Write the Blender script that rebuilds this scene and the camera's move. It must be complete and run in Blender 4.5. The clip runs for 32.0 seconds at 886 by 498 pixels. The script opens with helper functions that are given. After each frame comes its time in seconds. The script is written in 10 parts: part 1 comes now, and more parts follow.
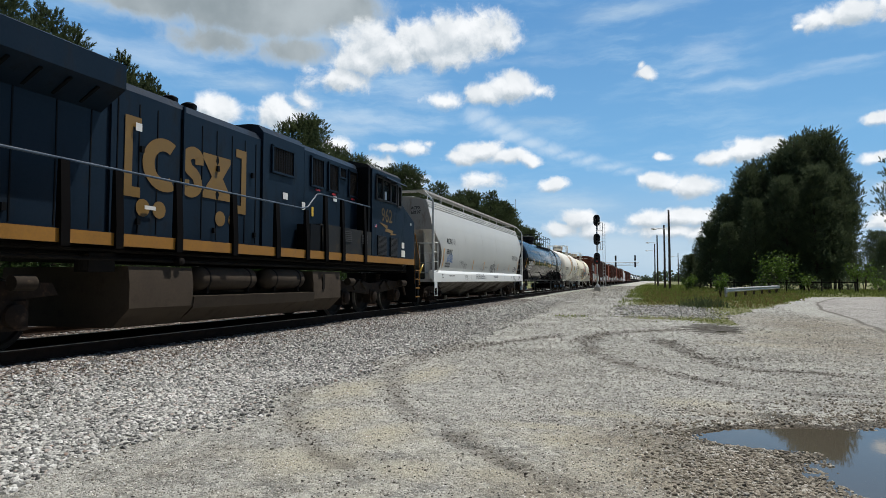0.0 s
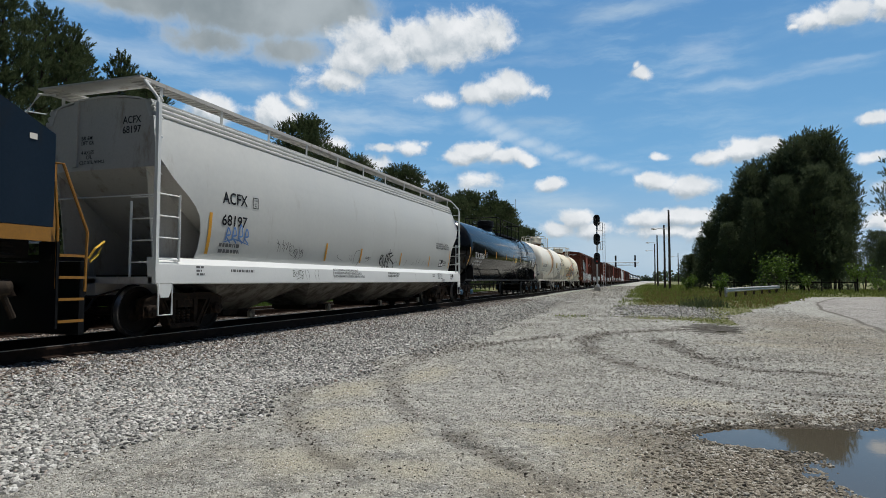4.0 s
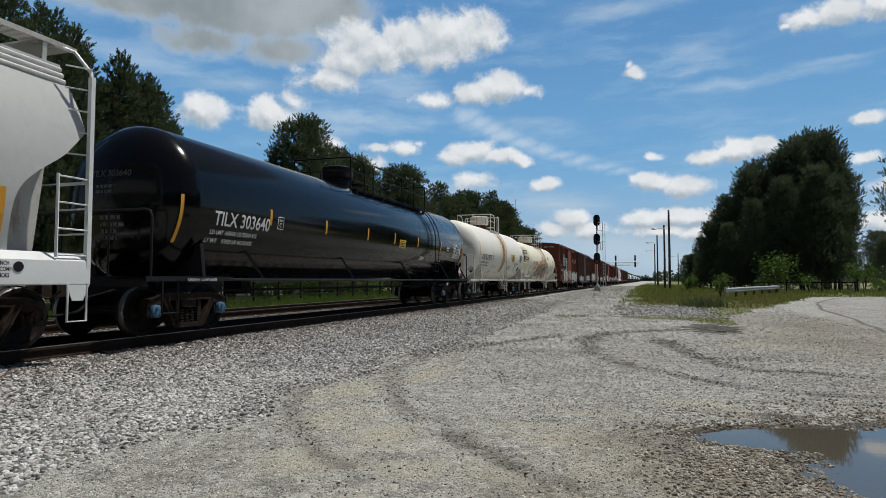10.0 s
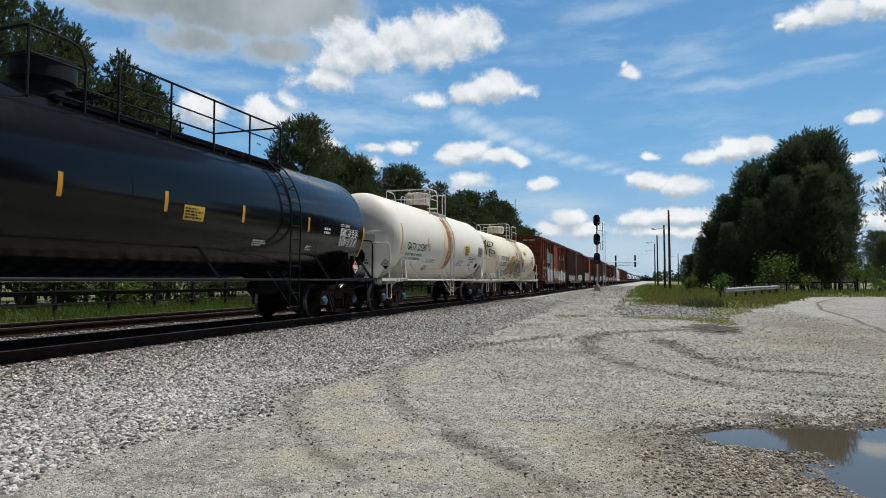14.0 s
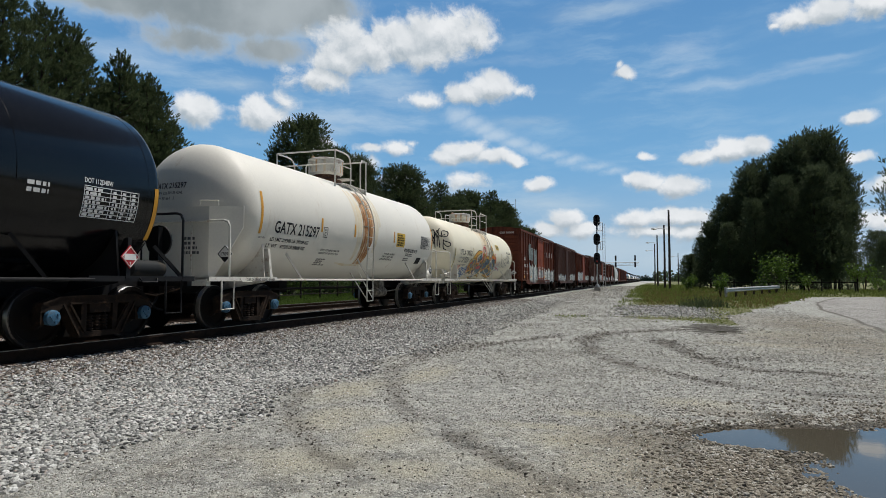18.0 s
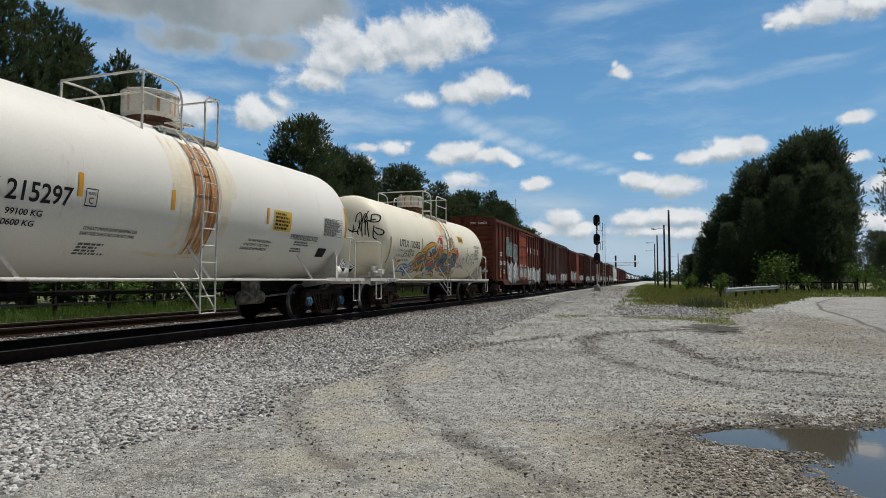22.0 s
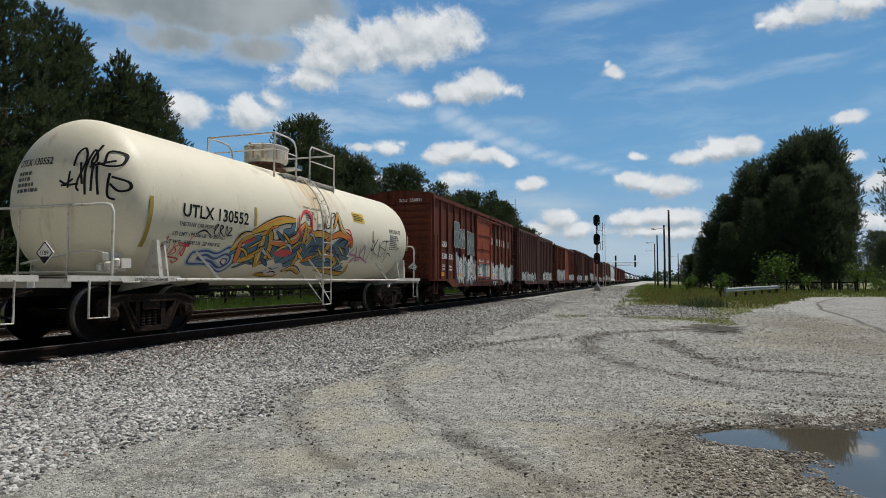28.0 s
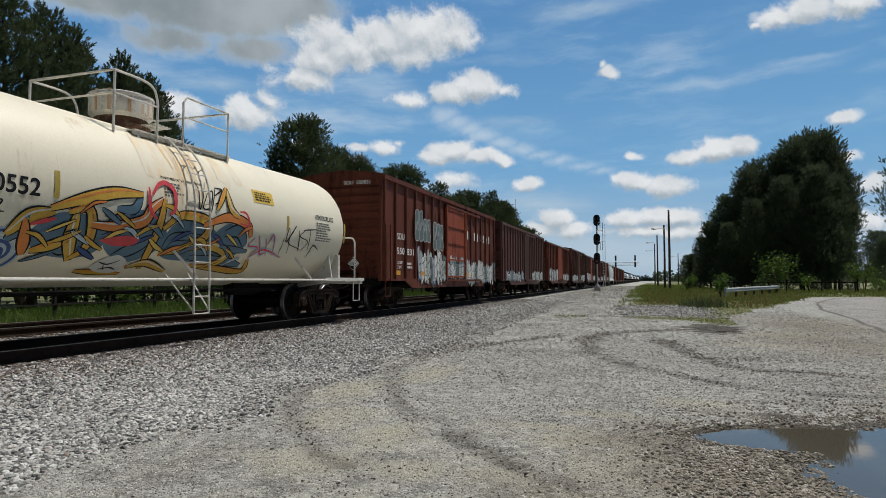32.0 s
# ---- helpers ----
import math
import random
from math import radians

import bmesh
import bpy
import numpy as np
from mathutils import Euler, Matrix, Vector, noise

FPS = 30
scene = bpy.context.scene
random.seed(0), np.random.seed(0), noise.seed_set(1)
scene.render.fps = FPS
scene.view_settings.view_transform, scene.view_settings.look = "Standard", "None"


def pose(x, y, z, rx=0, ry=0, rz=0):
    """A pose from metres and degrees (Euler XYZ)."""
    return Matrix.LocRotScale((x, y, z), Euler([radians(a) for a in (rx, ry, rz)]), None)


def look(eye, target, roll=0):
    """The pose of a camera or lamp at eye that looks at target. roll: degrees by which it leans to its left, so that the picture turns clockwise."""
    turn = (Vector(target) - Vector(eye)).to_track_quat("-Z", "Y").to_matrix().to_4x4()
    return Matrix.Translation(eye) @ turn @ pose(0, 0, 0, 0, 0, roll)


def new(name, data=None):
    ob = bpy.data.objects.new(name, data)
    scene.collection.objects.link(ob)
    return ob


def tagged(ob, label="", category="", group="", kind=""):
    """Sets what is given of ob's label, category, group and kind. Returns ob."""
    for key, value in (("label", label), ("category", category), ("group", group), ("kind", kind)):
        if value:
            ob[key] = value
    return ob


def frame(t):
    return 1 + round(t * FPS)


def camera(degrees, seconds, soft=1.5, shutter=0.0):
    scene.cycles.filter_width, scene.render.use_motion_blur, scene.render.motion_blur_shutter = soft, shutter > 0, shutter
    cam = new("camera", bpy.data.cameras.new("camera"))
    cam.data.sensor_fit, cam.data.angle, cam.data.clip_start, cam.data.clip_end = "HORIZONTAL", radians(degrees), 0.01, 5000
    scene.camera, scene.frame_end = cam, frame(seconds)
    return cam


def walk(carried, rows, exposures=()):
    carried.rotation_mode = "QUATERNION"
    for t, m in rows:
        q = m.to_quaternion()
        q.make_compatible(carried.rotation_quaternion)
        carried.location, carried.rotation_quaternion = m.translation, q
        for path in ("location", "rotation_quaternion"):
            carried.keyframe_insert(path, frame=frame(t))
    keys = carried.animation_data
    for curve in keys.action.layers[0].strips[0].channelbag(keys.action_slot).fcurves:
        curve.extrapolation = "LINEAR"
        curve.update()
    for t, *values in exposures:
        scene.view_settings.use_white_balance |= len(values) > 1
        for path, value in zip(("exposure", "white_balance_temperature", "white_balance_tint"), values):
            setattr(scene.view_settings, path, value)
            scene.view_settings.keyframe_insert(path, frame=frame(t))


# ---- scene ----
# camera: stands still at the edge of a gravel lot beside the line
EYE = Vector((0.0, 0.0, 1.5))
cam = camera(71.25, 32.0, soft=0.55)
AIM = EYE + 100 * Vector((-0.31555, 0.94756, 0.05066))
walk(cam, [(0.0, look(EYE, AIM)), (32.0, look(EYE, AIM))], exposures=[(0.0, 0.14), (3.0, 0.04), (6.0, -0.14), (9.0, -0.14), (13.0, 0.06), (17.0, 0.0), (19.0, -0.12), (22.0, -0.14), (25.0, -0.14), (28.0, -0.18), (32.0, -0.18)])

# light: high sun ahead and to the right, blue sky
SUN_WAY = Vector((0.27, 0.33, 1.0)).normalized()
world = bpy.data.worlds.new("sky")
scene.world = world
world.use_nodes = True
wn = world.node_tree.nodes
sky = wn.new("ShaderNodeTexSky")
sky.sky_type, sky.sun_disc = "NISHITA", False
sky.sun_elevation = math.asin(SUN_WAY.z)
sky.sun_rotation = math.atan2(SUN_WAY.x, SUN_WAY.y)
sky.air_density, sky.dust_density, sky.ozone_density = 1.0, 0.4, 1.6
wn["Background"].inputs["Strength"].default_value = 0.042
world.node_tree.links.new(sky.outputs[0], wn["Background"].inputs["Color"])
sun_lamp = bpy.data.lights.new("sun", "SUN")
sun_lamp.energy, sun_lamp.angle, sun_lamp.color = 4.4, radians(0.55), (1.0, 0.96, 0.9)
sun = new("sun", sun_lamp)
sun.matrix_world = look(SUN_WAY * 300, (0, 0, 0))

# ------------------------------------------------------------------ plan
TRACK = -9.584            # centre of the near track
TRACK2 = -13.75           # second track
RAIL = 0.483              # top of rail
# way travelled by the train, second by second
TRAVEL = [(0, 0.0), (2, 7.26), (4, 14.34), (6, 21.14), (8, 27.55), (10, 33.51), (12, 38.96), (14, 43.86), (16, 48.19),
          (18, 52.03), (20, 55.66), (22, 59.24), (24, 62.81), (26, 66.35), (28, 69.65), (30, 72.40), (32, 74.41)]


def travelled(t):
    ts = [a for a, b in TRAVEL]
    ss = [b for a, b in TRAVEL]
    i = min(max(int(t // 2), 0), len(ts) - 2)
    def slope(k):
        if k == 0:
            return (ss[1] - ss[0]) / 2
        if k == len(ss) - 1:
            return (ss[-1] - ss[-2]) / 2
        return (ss[k + 1] - ss[k - 1]) / 4
    u = (t - ts[i]) / 2
    h00, h10 = 2 * u**3 - 3 * u**2 + 1, u**3 - 2 * u**2 + u
    h01, h11 = -2 * u**3 + 3 * u**2, u**3 - u**2
    return h00 * ss[i] + h10 * 2 * slope(i) + h01 * ss[i + 1] + h11 * 2 * slope(i + 1)


CARS = []       # (car, its rolling wheelsets with their pose and radius)

# ------------------------------------------------------------------ mesh helpers
class Shape:
    def __init__(self):
        self.v, self.f = [], []

    def add(self, vs, fs):
        n = len(self.v)
        self.v += [tuple(p) for p in vs]
        self.f += [tuple(i + n for i in q) for q in fs]
        return self

    def box(self, x, y, z, sx, sy, sz, turn=None):
        """A box about a centre."""
        c = [Vector((a * sx / 2, b * sy / 2, d * sz / 2)) for a in (-1, 1) for b in (-1, 1) for d in (-1, 1)]
        if turn:
            c = [turn @ p for p in c]
        return self.add([p + Vector((x, y, z)) for p in c],
                        [(0, 1, 3, 2), (4, 6, 7, 5), (0, 4, 5, 1), (2, 3, 7, 6), (0, 2, 6, 4), (1, 5, 7, 3)])

    def bar(self, a, b, w, h, side=(0, 0, 1)):
        """A square bar from a to b."""
        a, b = Vector(a), Vector(b)
        d = (b - a).normalized()
        s = Vector(side)
        if abs(d.dot(s)) > 0.98:
            s = Vector((1, 0, 0))
        p = d.cross(s).normalized()
        q = p.cross(d)
        vs = [e + p * i * w / 2 + q * j * h / 2 for e in (a, b) for i, j in ((-1, -1), (1, -1), (1, 1), (-1, 1))]
        return self.add(vs, [(3, 2, 1, 0), (4, 5, 6, 7), (0, 1, 5, 4), (1, 2, 6, 5), (2, 3, 7, 6), (3, 0, 4, 7)])

    def pipe(self, pts, r, n=6, r2=None):
        """A round pipe along points."""
        pts = [Vector(p) for p in pts]
        m = len(pts)
        ref = Vector((0.31, 0.12, 0.94))
        vs, fs = [], []
        for i, p in enumerate(pts):
            d = (pts[min(i + 1, m - 1)] - pts[max(i - 1, 0)]).normalized()
            s = ref if abs(d.dot(ref)) < 0.95 else Vector((1, 0, 0))
            a = d.cross(s).normalized()
            b = d.cross(a)
            rr = r if r2 is None else r + (r2 - r) * i / (m - 1)
            vs += [p + (a * math.cos(k * 2 * math.pi / n) + b * math.sin(k * 2 * math.pi / n)) * rr for k in range(n)]
        for i in range(m - 1):
            for k in range(n):
                k2 = (k + 1) % n
                fs.append((i * n + k, i * n + k2, (i + 1) * n + k2, (i + 1) * n + k))
        fs.append(tuple(range(n - 1, -1, -1)))
        fs.append(tuple((m - 1) * n + k for k in range(n)))
        return self.add(vs, fs)

    def lathe(self, prof, at=(0, 0, 0), axis="x", n=24, caps=True):
        """A turned body: prof holds (along the axis, radius)."""
        at = Vector(at)
        vs, fs = [], []
        m = len(prof)
        for a, r in prof:
            for k in range(n):
                c, s = r * math.cos(k * 2 * math.pi / n), r * math.sin(k * 2 * math.pi / n)
                vs.append(at + Vector({"x": (a, c, s), "y": (s, a, c), "z": (c, s, a)}[axis]))
        for i in range(m - 1):
            for k in range(n):
                k2 = (k + 1) % n
                fs.append((i * n + k, i * n + k2, (i + 1) * n + k2, (i + 1) * n + k))
        if caps and prof[0][1] > 0:
            fs.append(tuple(range(n - 1, -1, -1)))
        if caps and prof[-1][1] > 0:
            fs.append(tuple((m - 1) * n + k for k in range(n)))
        return self.add(vs, fs)

    def prism(self, poly, off):
        """A flat outline pushed along a vector."""
        off = Vector(off)
        a = [Vector(p) for p in poly]
        n = len(a)
        nrm = Vector((0, 0, 0))
        for i in range(n):
            nrm += a[i].cross(a[(i + 1) % n])
        if nrm.dot(off) > 0:
            a = a[::-1]
        fs = [tuple(range(n)), tuple(range(2 * n - 1, n - 1, -1))]
        for i in range(n):
            j = (i + 1) % n
            fs.append((j, i, n + i, n + j))
        return self.add(a + [p + off for p in a], fs)

    def loft(self, rings, closed=True, caps=True):
        n = len(rings[0])
        vs = [p for r in rings for p in r]
        fs = []
        for i in range(len(rings) - 1):
            for k in range(n if closed else n - 1):
                k2 = (k + 1) % n
                fs.append((i * n + k, i * n + k2, (i + 1) * n + k2, (i + 1) * n + k))
        if caps:
            fs += [tuple(range(n - 1, -1, -1)), tuple((len(rings) - 1) * n + k for k in range(n))]
        return self.add(vs, fs)

    def mesh(self, name, smooth=35):
        me = bpy.data.meshes.new(name)
        me.from_pydata(self.v, [], self.f)
        me.validate()
        if smooth:
            me.polygons.foreach_set("use_smooth", [True] * len(me.polygons))
            me.set_sharp_from_angle(angle=radians(smooth))
        return me


def part(name, shape, material, parent, label="", smooth=35, fix=False):
    """One mesh object under a thing or a part (or at top level with no parent)."""
    me = shape.mesh(name, smooth) if isinstance(shape, Shape) else shape
    if fix:
        bm = bmesh.new()
        bm.from_mesh(me)
        bmesh.ops.recalc_face_normals(bm, faces=bm.faces)
        bm.to_mesh(me)
        bm.free()
    if not me.materials:
        me.materials.append(material)
    ob = new(name, me)
    ob.parent = parent
    if label:
        ob["label"] = label
    return ob


def thing(name, m, label, category, group=""):
    ob = new(name)
    ob.empty_display_size = 0.2
    ob.matrix_basis = m
    return tagged(ob, label, category, group)


def smoothstep(a, b, x):
    u = np.clip((x - a) / (b - a), 0, 1)
    return u * u * (3 - 2 * u)


def spline(pts, n=8):
    """Points of a smooth curve through pts."""
    p = [Vector(q) for q in pts]
    p = [2 * p[0] - p[1]] + p + [2 * p[-1] - p[-2]]
    out = []
    for i in range(1, len(p) - 2):
        for k in range(n):
            t = k / n
            out.append(0.5 * (2 * p[i] + (p[i + 1] - p[i - 1]) * t + (2 * p[i - 1] - 5 * p[i] + 4 * p[i + 1] - p[i + 2]) * t * t
                              + (3 * p[i] - p[i - 1] - 3 * p[i + 1] + p[i + 2]) * t ** 3))
    return out + [p[-2]]


# ------------------------------------------------------------------ lettering: outlines of the built-in font
WORDS = ["ACFX", "68197", "NOTE: THIS CAR HAS FOUR COMPARTMENTS", "THIS CAR EQUIPPED WITH 5235 PNEUMATIC OUTLETS",
         "CAUTION: REMOVE BOTH CAPS BEFORE OPERATING OUTLETS", "CAUTION: OPEN HATCH BEFORE", "UNLOADING COMPARTMENT", "LEASED TO",
         "CAUTION: LINED CAR, DO NOT USE STEAM", "BOILING WATER OR SHARP OBJECTS TO CLEAN", "ENTER CAR WITH RUBBER SOLED SHOES ONLY",
         "EXW 10-8  H 3-8", "EW  8-0  H 15-2", "CU FT    5800", "2 INCH", "HF COMP", "SHOES", "TILX 303640", "LD LMT 165400 LB 75050 KG",
         "LT WT    97600 LB 44250 KG", "PLATE", "C", "2 INCH HF COMP SHOES", "GATX 215297", "LD LMT 218500 LB  99100 KG",
         "LT  WT    67500 LB 30600 KG", "LIFT HERE", "2 INCH TREAD COND SHOES", "HYDROCHLORIC ACID", "UTLX 130552", "THE TANK CAR PEOPLE",
         "LD LMT 199200 LB  90 350 KG", "LT WT   63800 LB  28 950 KG", "2'' TREAD COND SHOES", "SOU  550831", "SOU", "550", "831", "1789", "3",
         "LD LMT", "LT WT", "962", "BR 6M", "DFT GR", "4 AXLES", "CPL", "CLC STL WHLS", "CONSULT OWNER BEFORE REPAIRING CAR",
         "SHARP OBJECTS MUST NOT CONTACT LINING", "DO NOT WELD ON TANK", "CAPY 22630 US GAL", "CAPY 85 661   L", "VENT TANK WHEN UNLOADING", "CONDUCTIVITY TESTED AT EACH", "LOADING. SEE SHIPPERS RECORD", "DOT 112J340W"]
LETTERS = {}


def cut_letters():
    obs = []
    for w in WORDS + ["H"]:
        cu = bpy.data.curves.new("letters", "FONT")
        cu.body, cu.resolution_u, cu.offset = w, 3, 0.016
        obs.append(new("letters", cu))
    bpy.context.view_layer.update()
    dg = bpy.context.evaluated_depsgraph_get()
    got = []
    for ob in obs:
        me = bpy.data.meshes.new_from_object(ob.evaluated_get(dg))
        got.append(([tuple(v.co) for v in me.vertices], [tuple(p.vertices) for p in me.polygons]))
        bpy.data.meshes.remove(me)
    for ob in obs:
        cu = ob.data
        bpy.data.objects.remove(ob)
        bpy.data.curves.remove(cu)
    cap = max(v[1] for v in got[-1][0])
    for w, (vs, fs) in zip(WORDS, got):
        x0, x1 = min(v[0] for v in vs), max(v[0] for v in vs)
        LETTERS[w] = ([((v[0] - x0) / cap, v[1] / cap) for v in vs], fs, (x1 - x0) / cap)


cut_letters()


def lettering(words, place, rows, material, parent, name="lettering", label=""):
    """Painted words, a part a line: rows of (text, u, v of the lower left corner, cap height, width or 0)."""
    for w, u, v, h, width in rows:
        vs, fs, wide = LETTERS[w]
        k = width / wide if width else h
        ob = part(name, Shape().add([place(u + a * k, v + b * h) for a, b in vs], fs), material, parent, label, smooth=0)
    return ob


def stroke(s, pts, w, place, n=6, taper=True):
    """A painted line on a surface."""
    c = spline([(a, b, 0) for a, b in pts], n)
    left, right = [], []
    m = len(c)
    for i, p in enumerate(c):
        d = (c[min(i + 1, m - 1)] - c[max(i - 1, 0)])
        d = d.normalized() if d.length else Vector((1, 0, 0))
        q = Vector((-d.y, d.x, 0)) * w / 2 * ((0.45 + 0.55 * math.sin(math.pi * i / (m - 1))) if taper else 1)
        left.append(p + q)
        right.append(p - q)
    vs = [place(a.x, a.y) for a in left] + [place(a.x, a.y) for a in right]
    s.add(vs, [(i, m + i, m + i + 1, i + 1) for i in range(m - 1)])
    return s


def patch(s, pts, place, n=5):
    """A filled painted shape on a surface, a fan about its middle."""
    c = spline([(a, b, 0) for a, b in list(pts) + [pts[0]]], n)[:-1]
    mid = sum(c, Vector((0, 0, 0))) / len(c)
    m = len(c)
    vs = [place(mid.x, mid.y)] + [place(mid.x + (p.x - mid.x) * 0.5, mid.y + (p.y - mid.y) * 0.5) for p in c] + [place(p.x, p.y) for p in c]
    fs = [(0, 1 + i, 1 + (i + 1) % m) for i in range(m)] + [(1 + i, 1 + m + i, 1 + m + (i + 1) % m, 1 + (i + 1) % m) for i in range(m)]
    s.add(vs, fs)
    return s


def bars(s, place, u, v, w, h, n, seed=0):
    """Rows of small print that cannot be read: plain bars."""
    rnd = random.Random(seed)
    step = h / n
    for i in range(n):
        a = u
        end = u + w * rnd.uniform(0.6, 1.0)
        y0 = v + h - (i + 0.85) * step
        while a < end:
            b = min(end, a + rnd.uniform(0.03, 0.12))
            s.add([place(a, y0), place(b, y0), place(b, y0 + step * 0.6), place(a, y0 + step * 0.6)], [(0, 1, 2, 3)])
            a = b + 0.025
    return s


def oblong(s, place, u, v, w, h, ku=3, kv=6):
    vs = [place(u + w * i / ku, v + h * j / kv) for j in range(kv + 1) for i in range(ku + 1)]
    s.add(vs, [(j * (ku + 1) + i, j * (ku + 1) + i + 1, (j + 1) * (ku + 1) + i + 1, (j + 1) * (ku + 1) + i) for j in range(kv) for i in range(ku)])
    return s


# ------------------------------------------------------------------ materials
def node(nt, kind, **values):
    n = nt.nodes.new(kind)
    for k, v in values.items():
        if k == "op":
            n.operation = v
        elif k == "blend":
            n.blend_type, n.data_type = v, "RGBA"
        else:
            n.inputs[int(k[1:]) if k[0] == "i" and k[1:].isdigit() else k].default_value = v
    return n


def mat(name, col, rough=0.6, metal=0.0, var=0.18, scale=2.0, fine=25.0, bump=0.0, bscale=60.0, dirt=None, dirt_at=0.62, coat=0.0,
        streak=1.0, island=0.0, through_light=0.0, spec=0.5):
    """A procedural surface: two scales of tone, worn patches of a second colour, and fine relief."""
    m = bpy.data.materials.new(name)
    m.use_nodes = True
    nt = m.node_tree
    ln = nt.links.new
    b = nt.nodes["Principled BSDF"]
    b.inputs["Metallic"].default_value = metal
    b.inputs["Specular IOR Level"].default_value = spec
    b.inputs["Coat Weight"].default_value = coat
    tc = node(nt, "ShaderNodeTexCoord")
    mp = node(nt, "ShaderNodeMapping")
    mp.inputs["Scale"].default_value = (1, 1, 1 / streak)
    ln(tc.outputs["Object"], mp.inputs["Vector"])
    n1 = node(nt, "ShaderNodeTexNoise", Scale=scale, Detail=6.0, Roughness=0.6)
    n2 = node(nt, "ShaderNodeTexNoise", Scale=fine, Detail=4.0, Roughness=0.6)
    ln(mp.outputs[0], n1.inputs["Vector"])
    ln(tc.outputs["Object"], n2.inputs["Vector"])
    add = node(nt, "ShaderNodeMath", op="ADD")
    ln(n1.outputs["Fac"], add.inputs[0])
    ln(n2.outputs["Fac"], add.inputs[1])
    last = add
    if island:
        geo = node(nt, "ShaderNodeNewGeometry")
        inf = node(nt, "ShaderNodeObjectInfo")
        q = node(nt, "ShaderNodeMath", op="ADD")
        ln(geo.outputs["Random Per Island"], q.inputs[0])
        ln(inf.outputs["Random"], q.inputs[1])
        q2 = node(nt, "ShaderNodeMath", op="MULTIPLY_ADD", i1=island, i2=-island)
        ln(q.outputs[0], q2.inputs[0])
        a2 = node(nt, "ShaderNodeMath", op="ADD")
        ln(add.outputs[0], a2.inputs[0])
        ln(q2.outputs[0], a2.inputs[1])
        last = a2
    rng = node(nt, "ShaderNodeMapRange", i1=0.6, i2=1.4, i3=1 - var, i4=1 + var)
    ln(last.outputs[0], rng.inputs[0])
    mul = node(nt, "ShaderNodeVectorMath", op="MULTIPLY")
    mul.inputs[0].default_value = col
    ln(rng.outputs[0], mul.inputs[1])
    out = mul.outputs[0]
    rr = node(nt, "ShaderNodeMapRange", i1=0.7, i2=1.3, i3=max(0.03, rough - min(0.1, 0.22 * rough)), i4=min(1, rough + min(0.12, 0.25 * rough)))
    ln(add.outputs[0], rr.inputs[0])
    rout = rr.outputs[0]
    if dirt:
        n3 = node(nt, "ShaderNodeTexNoise", Scale=scale * 1.7, Detail=9.0, Roughness=0.7)
        ln(mp.outputs[0], n3.inputs["Vector"])
        d = node(nt, "ShaderNodeMapRange", i1=dirt_at - 0.08, i2=dirt_at + 0.08)
        ln(n3.outputs["Fac"], d.inputs[0])
        mx = node(nt, "ShaderNodeMix", blend="MIX")
        ln(d.outputs[0], mx.inputs[0])
        ln(out, mx.inputs[6])
        mx.inputs[7].default_value = (*dirt, 1)
        out = mx.outputs[2]
        ra = node(nt, "ShaderNodeMath", op="MULTIPLY_ADD", i1=0.25)
        ln(d.outputs[0], ra.inputs[0])
        ln(rout, ra.inputs[2])
        rout = ra.outputs[0]
    ln(out, b.inputs["Base Color"])
    ln(rout, b.inputs["Roughness"])
    if bump:
        n4 = node(nt, "ShaderNodeTexNoise", Scale=bscale, Detail=5.0, Roughness=0.65)
        ln(tc.outputs["Object"], n4.inputs["Vector"])
        bp = node(nt, "ShaderNodeBump", Strength=min(1.0, bump), Distance=0.02)
        ln(n4.outputs["Fac"], bp.inputs["Height"])
        ln(bp.outputs[0], b.inputs["Normal"])
    if through_light:
        tr = node(nt, "ShaderNodeBsdfTranslucent")
        ln(out, tr.inputs["Color"])
        ms = node(nt, "ShaderNodeMixShader", i0=through_light)
        ln(b.outputs[0], ms.inputs[1])
        ln(tr.outputs[0], ms.inputs[2])
        ln(ms.outputs[0], nt.nodes["Material Output"].inputs["Surface"])
    return m


WHITE_CAR = mat("hopper_grey_white", (0.49, 0.50, 0.48), 0.45, var=0.07, scale=0.8, fine=9, dirt=(0.36, 0.35, 0.32), dirt_at=0.68, streak=5, bump=0.06, bscale=3)
SILL_WHITE = mat("sill_white", (0.68, 0.70, 0.69), 0.4, var=0.05, scale=1.5, dirt=(0.5, 0.46, 0.4), dirt_at=0.71, streak=3)
HOPPER_END = mat("hopper_end_grey", (0.46, 0.45, 0.42), 0.55, var=0.12, scale=1.2, dirt=(0.24, 0.18, 0.13), dirt_at=0.62, streak=3)
BLACK_CAR = mat("tank_black", (0.004, 0.0042, 0.0046), 0.14, var=0.3, scale=0.9, fine=12, dirt=(0.009, 0.0090, 0.0088), dirt_at=0.74, streak=1, spec=0.28)
CREAM = mat("tank_cream", (0.74, 0.72, 0.65), 0.5, var=0.07, scale=0.9, dirt=(0.52, 0.43, 0.32), dirt_at=0.69, streak=4, bump=0.03, bscale=2, spec=0.3)
CREAM_DIRTY = mat("tank_cream_weathered", (0.76, 0.71, 0.555), 0.5, var=0.08, scale=0.9, dirt=(0.48, 0.34, 0.2), dirt_at=0.685, streak=4, bump=0.03, bscale=2)
CREAM_TRIM = mat("cream_steel", (0.66, 0.64, 0.58), 0.5, var=0.12, scale=4, dirt=(0.33, 0.22, 0.14), dirt_at=0.62)
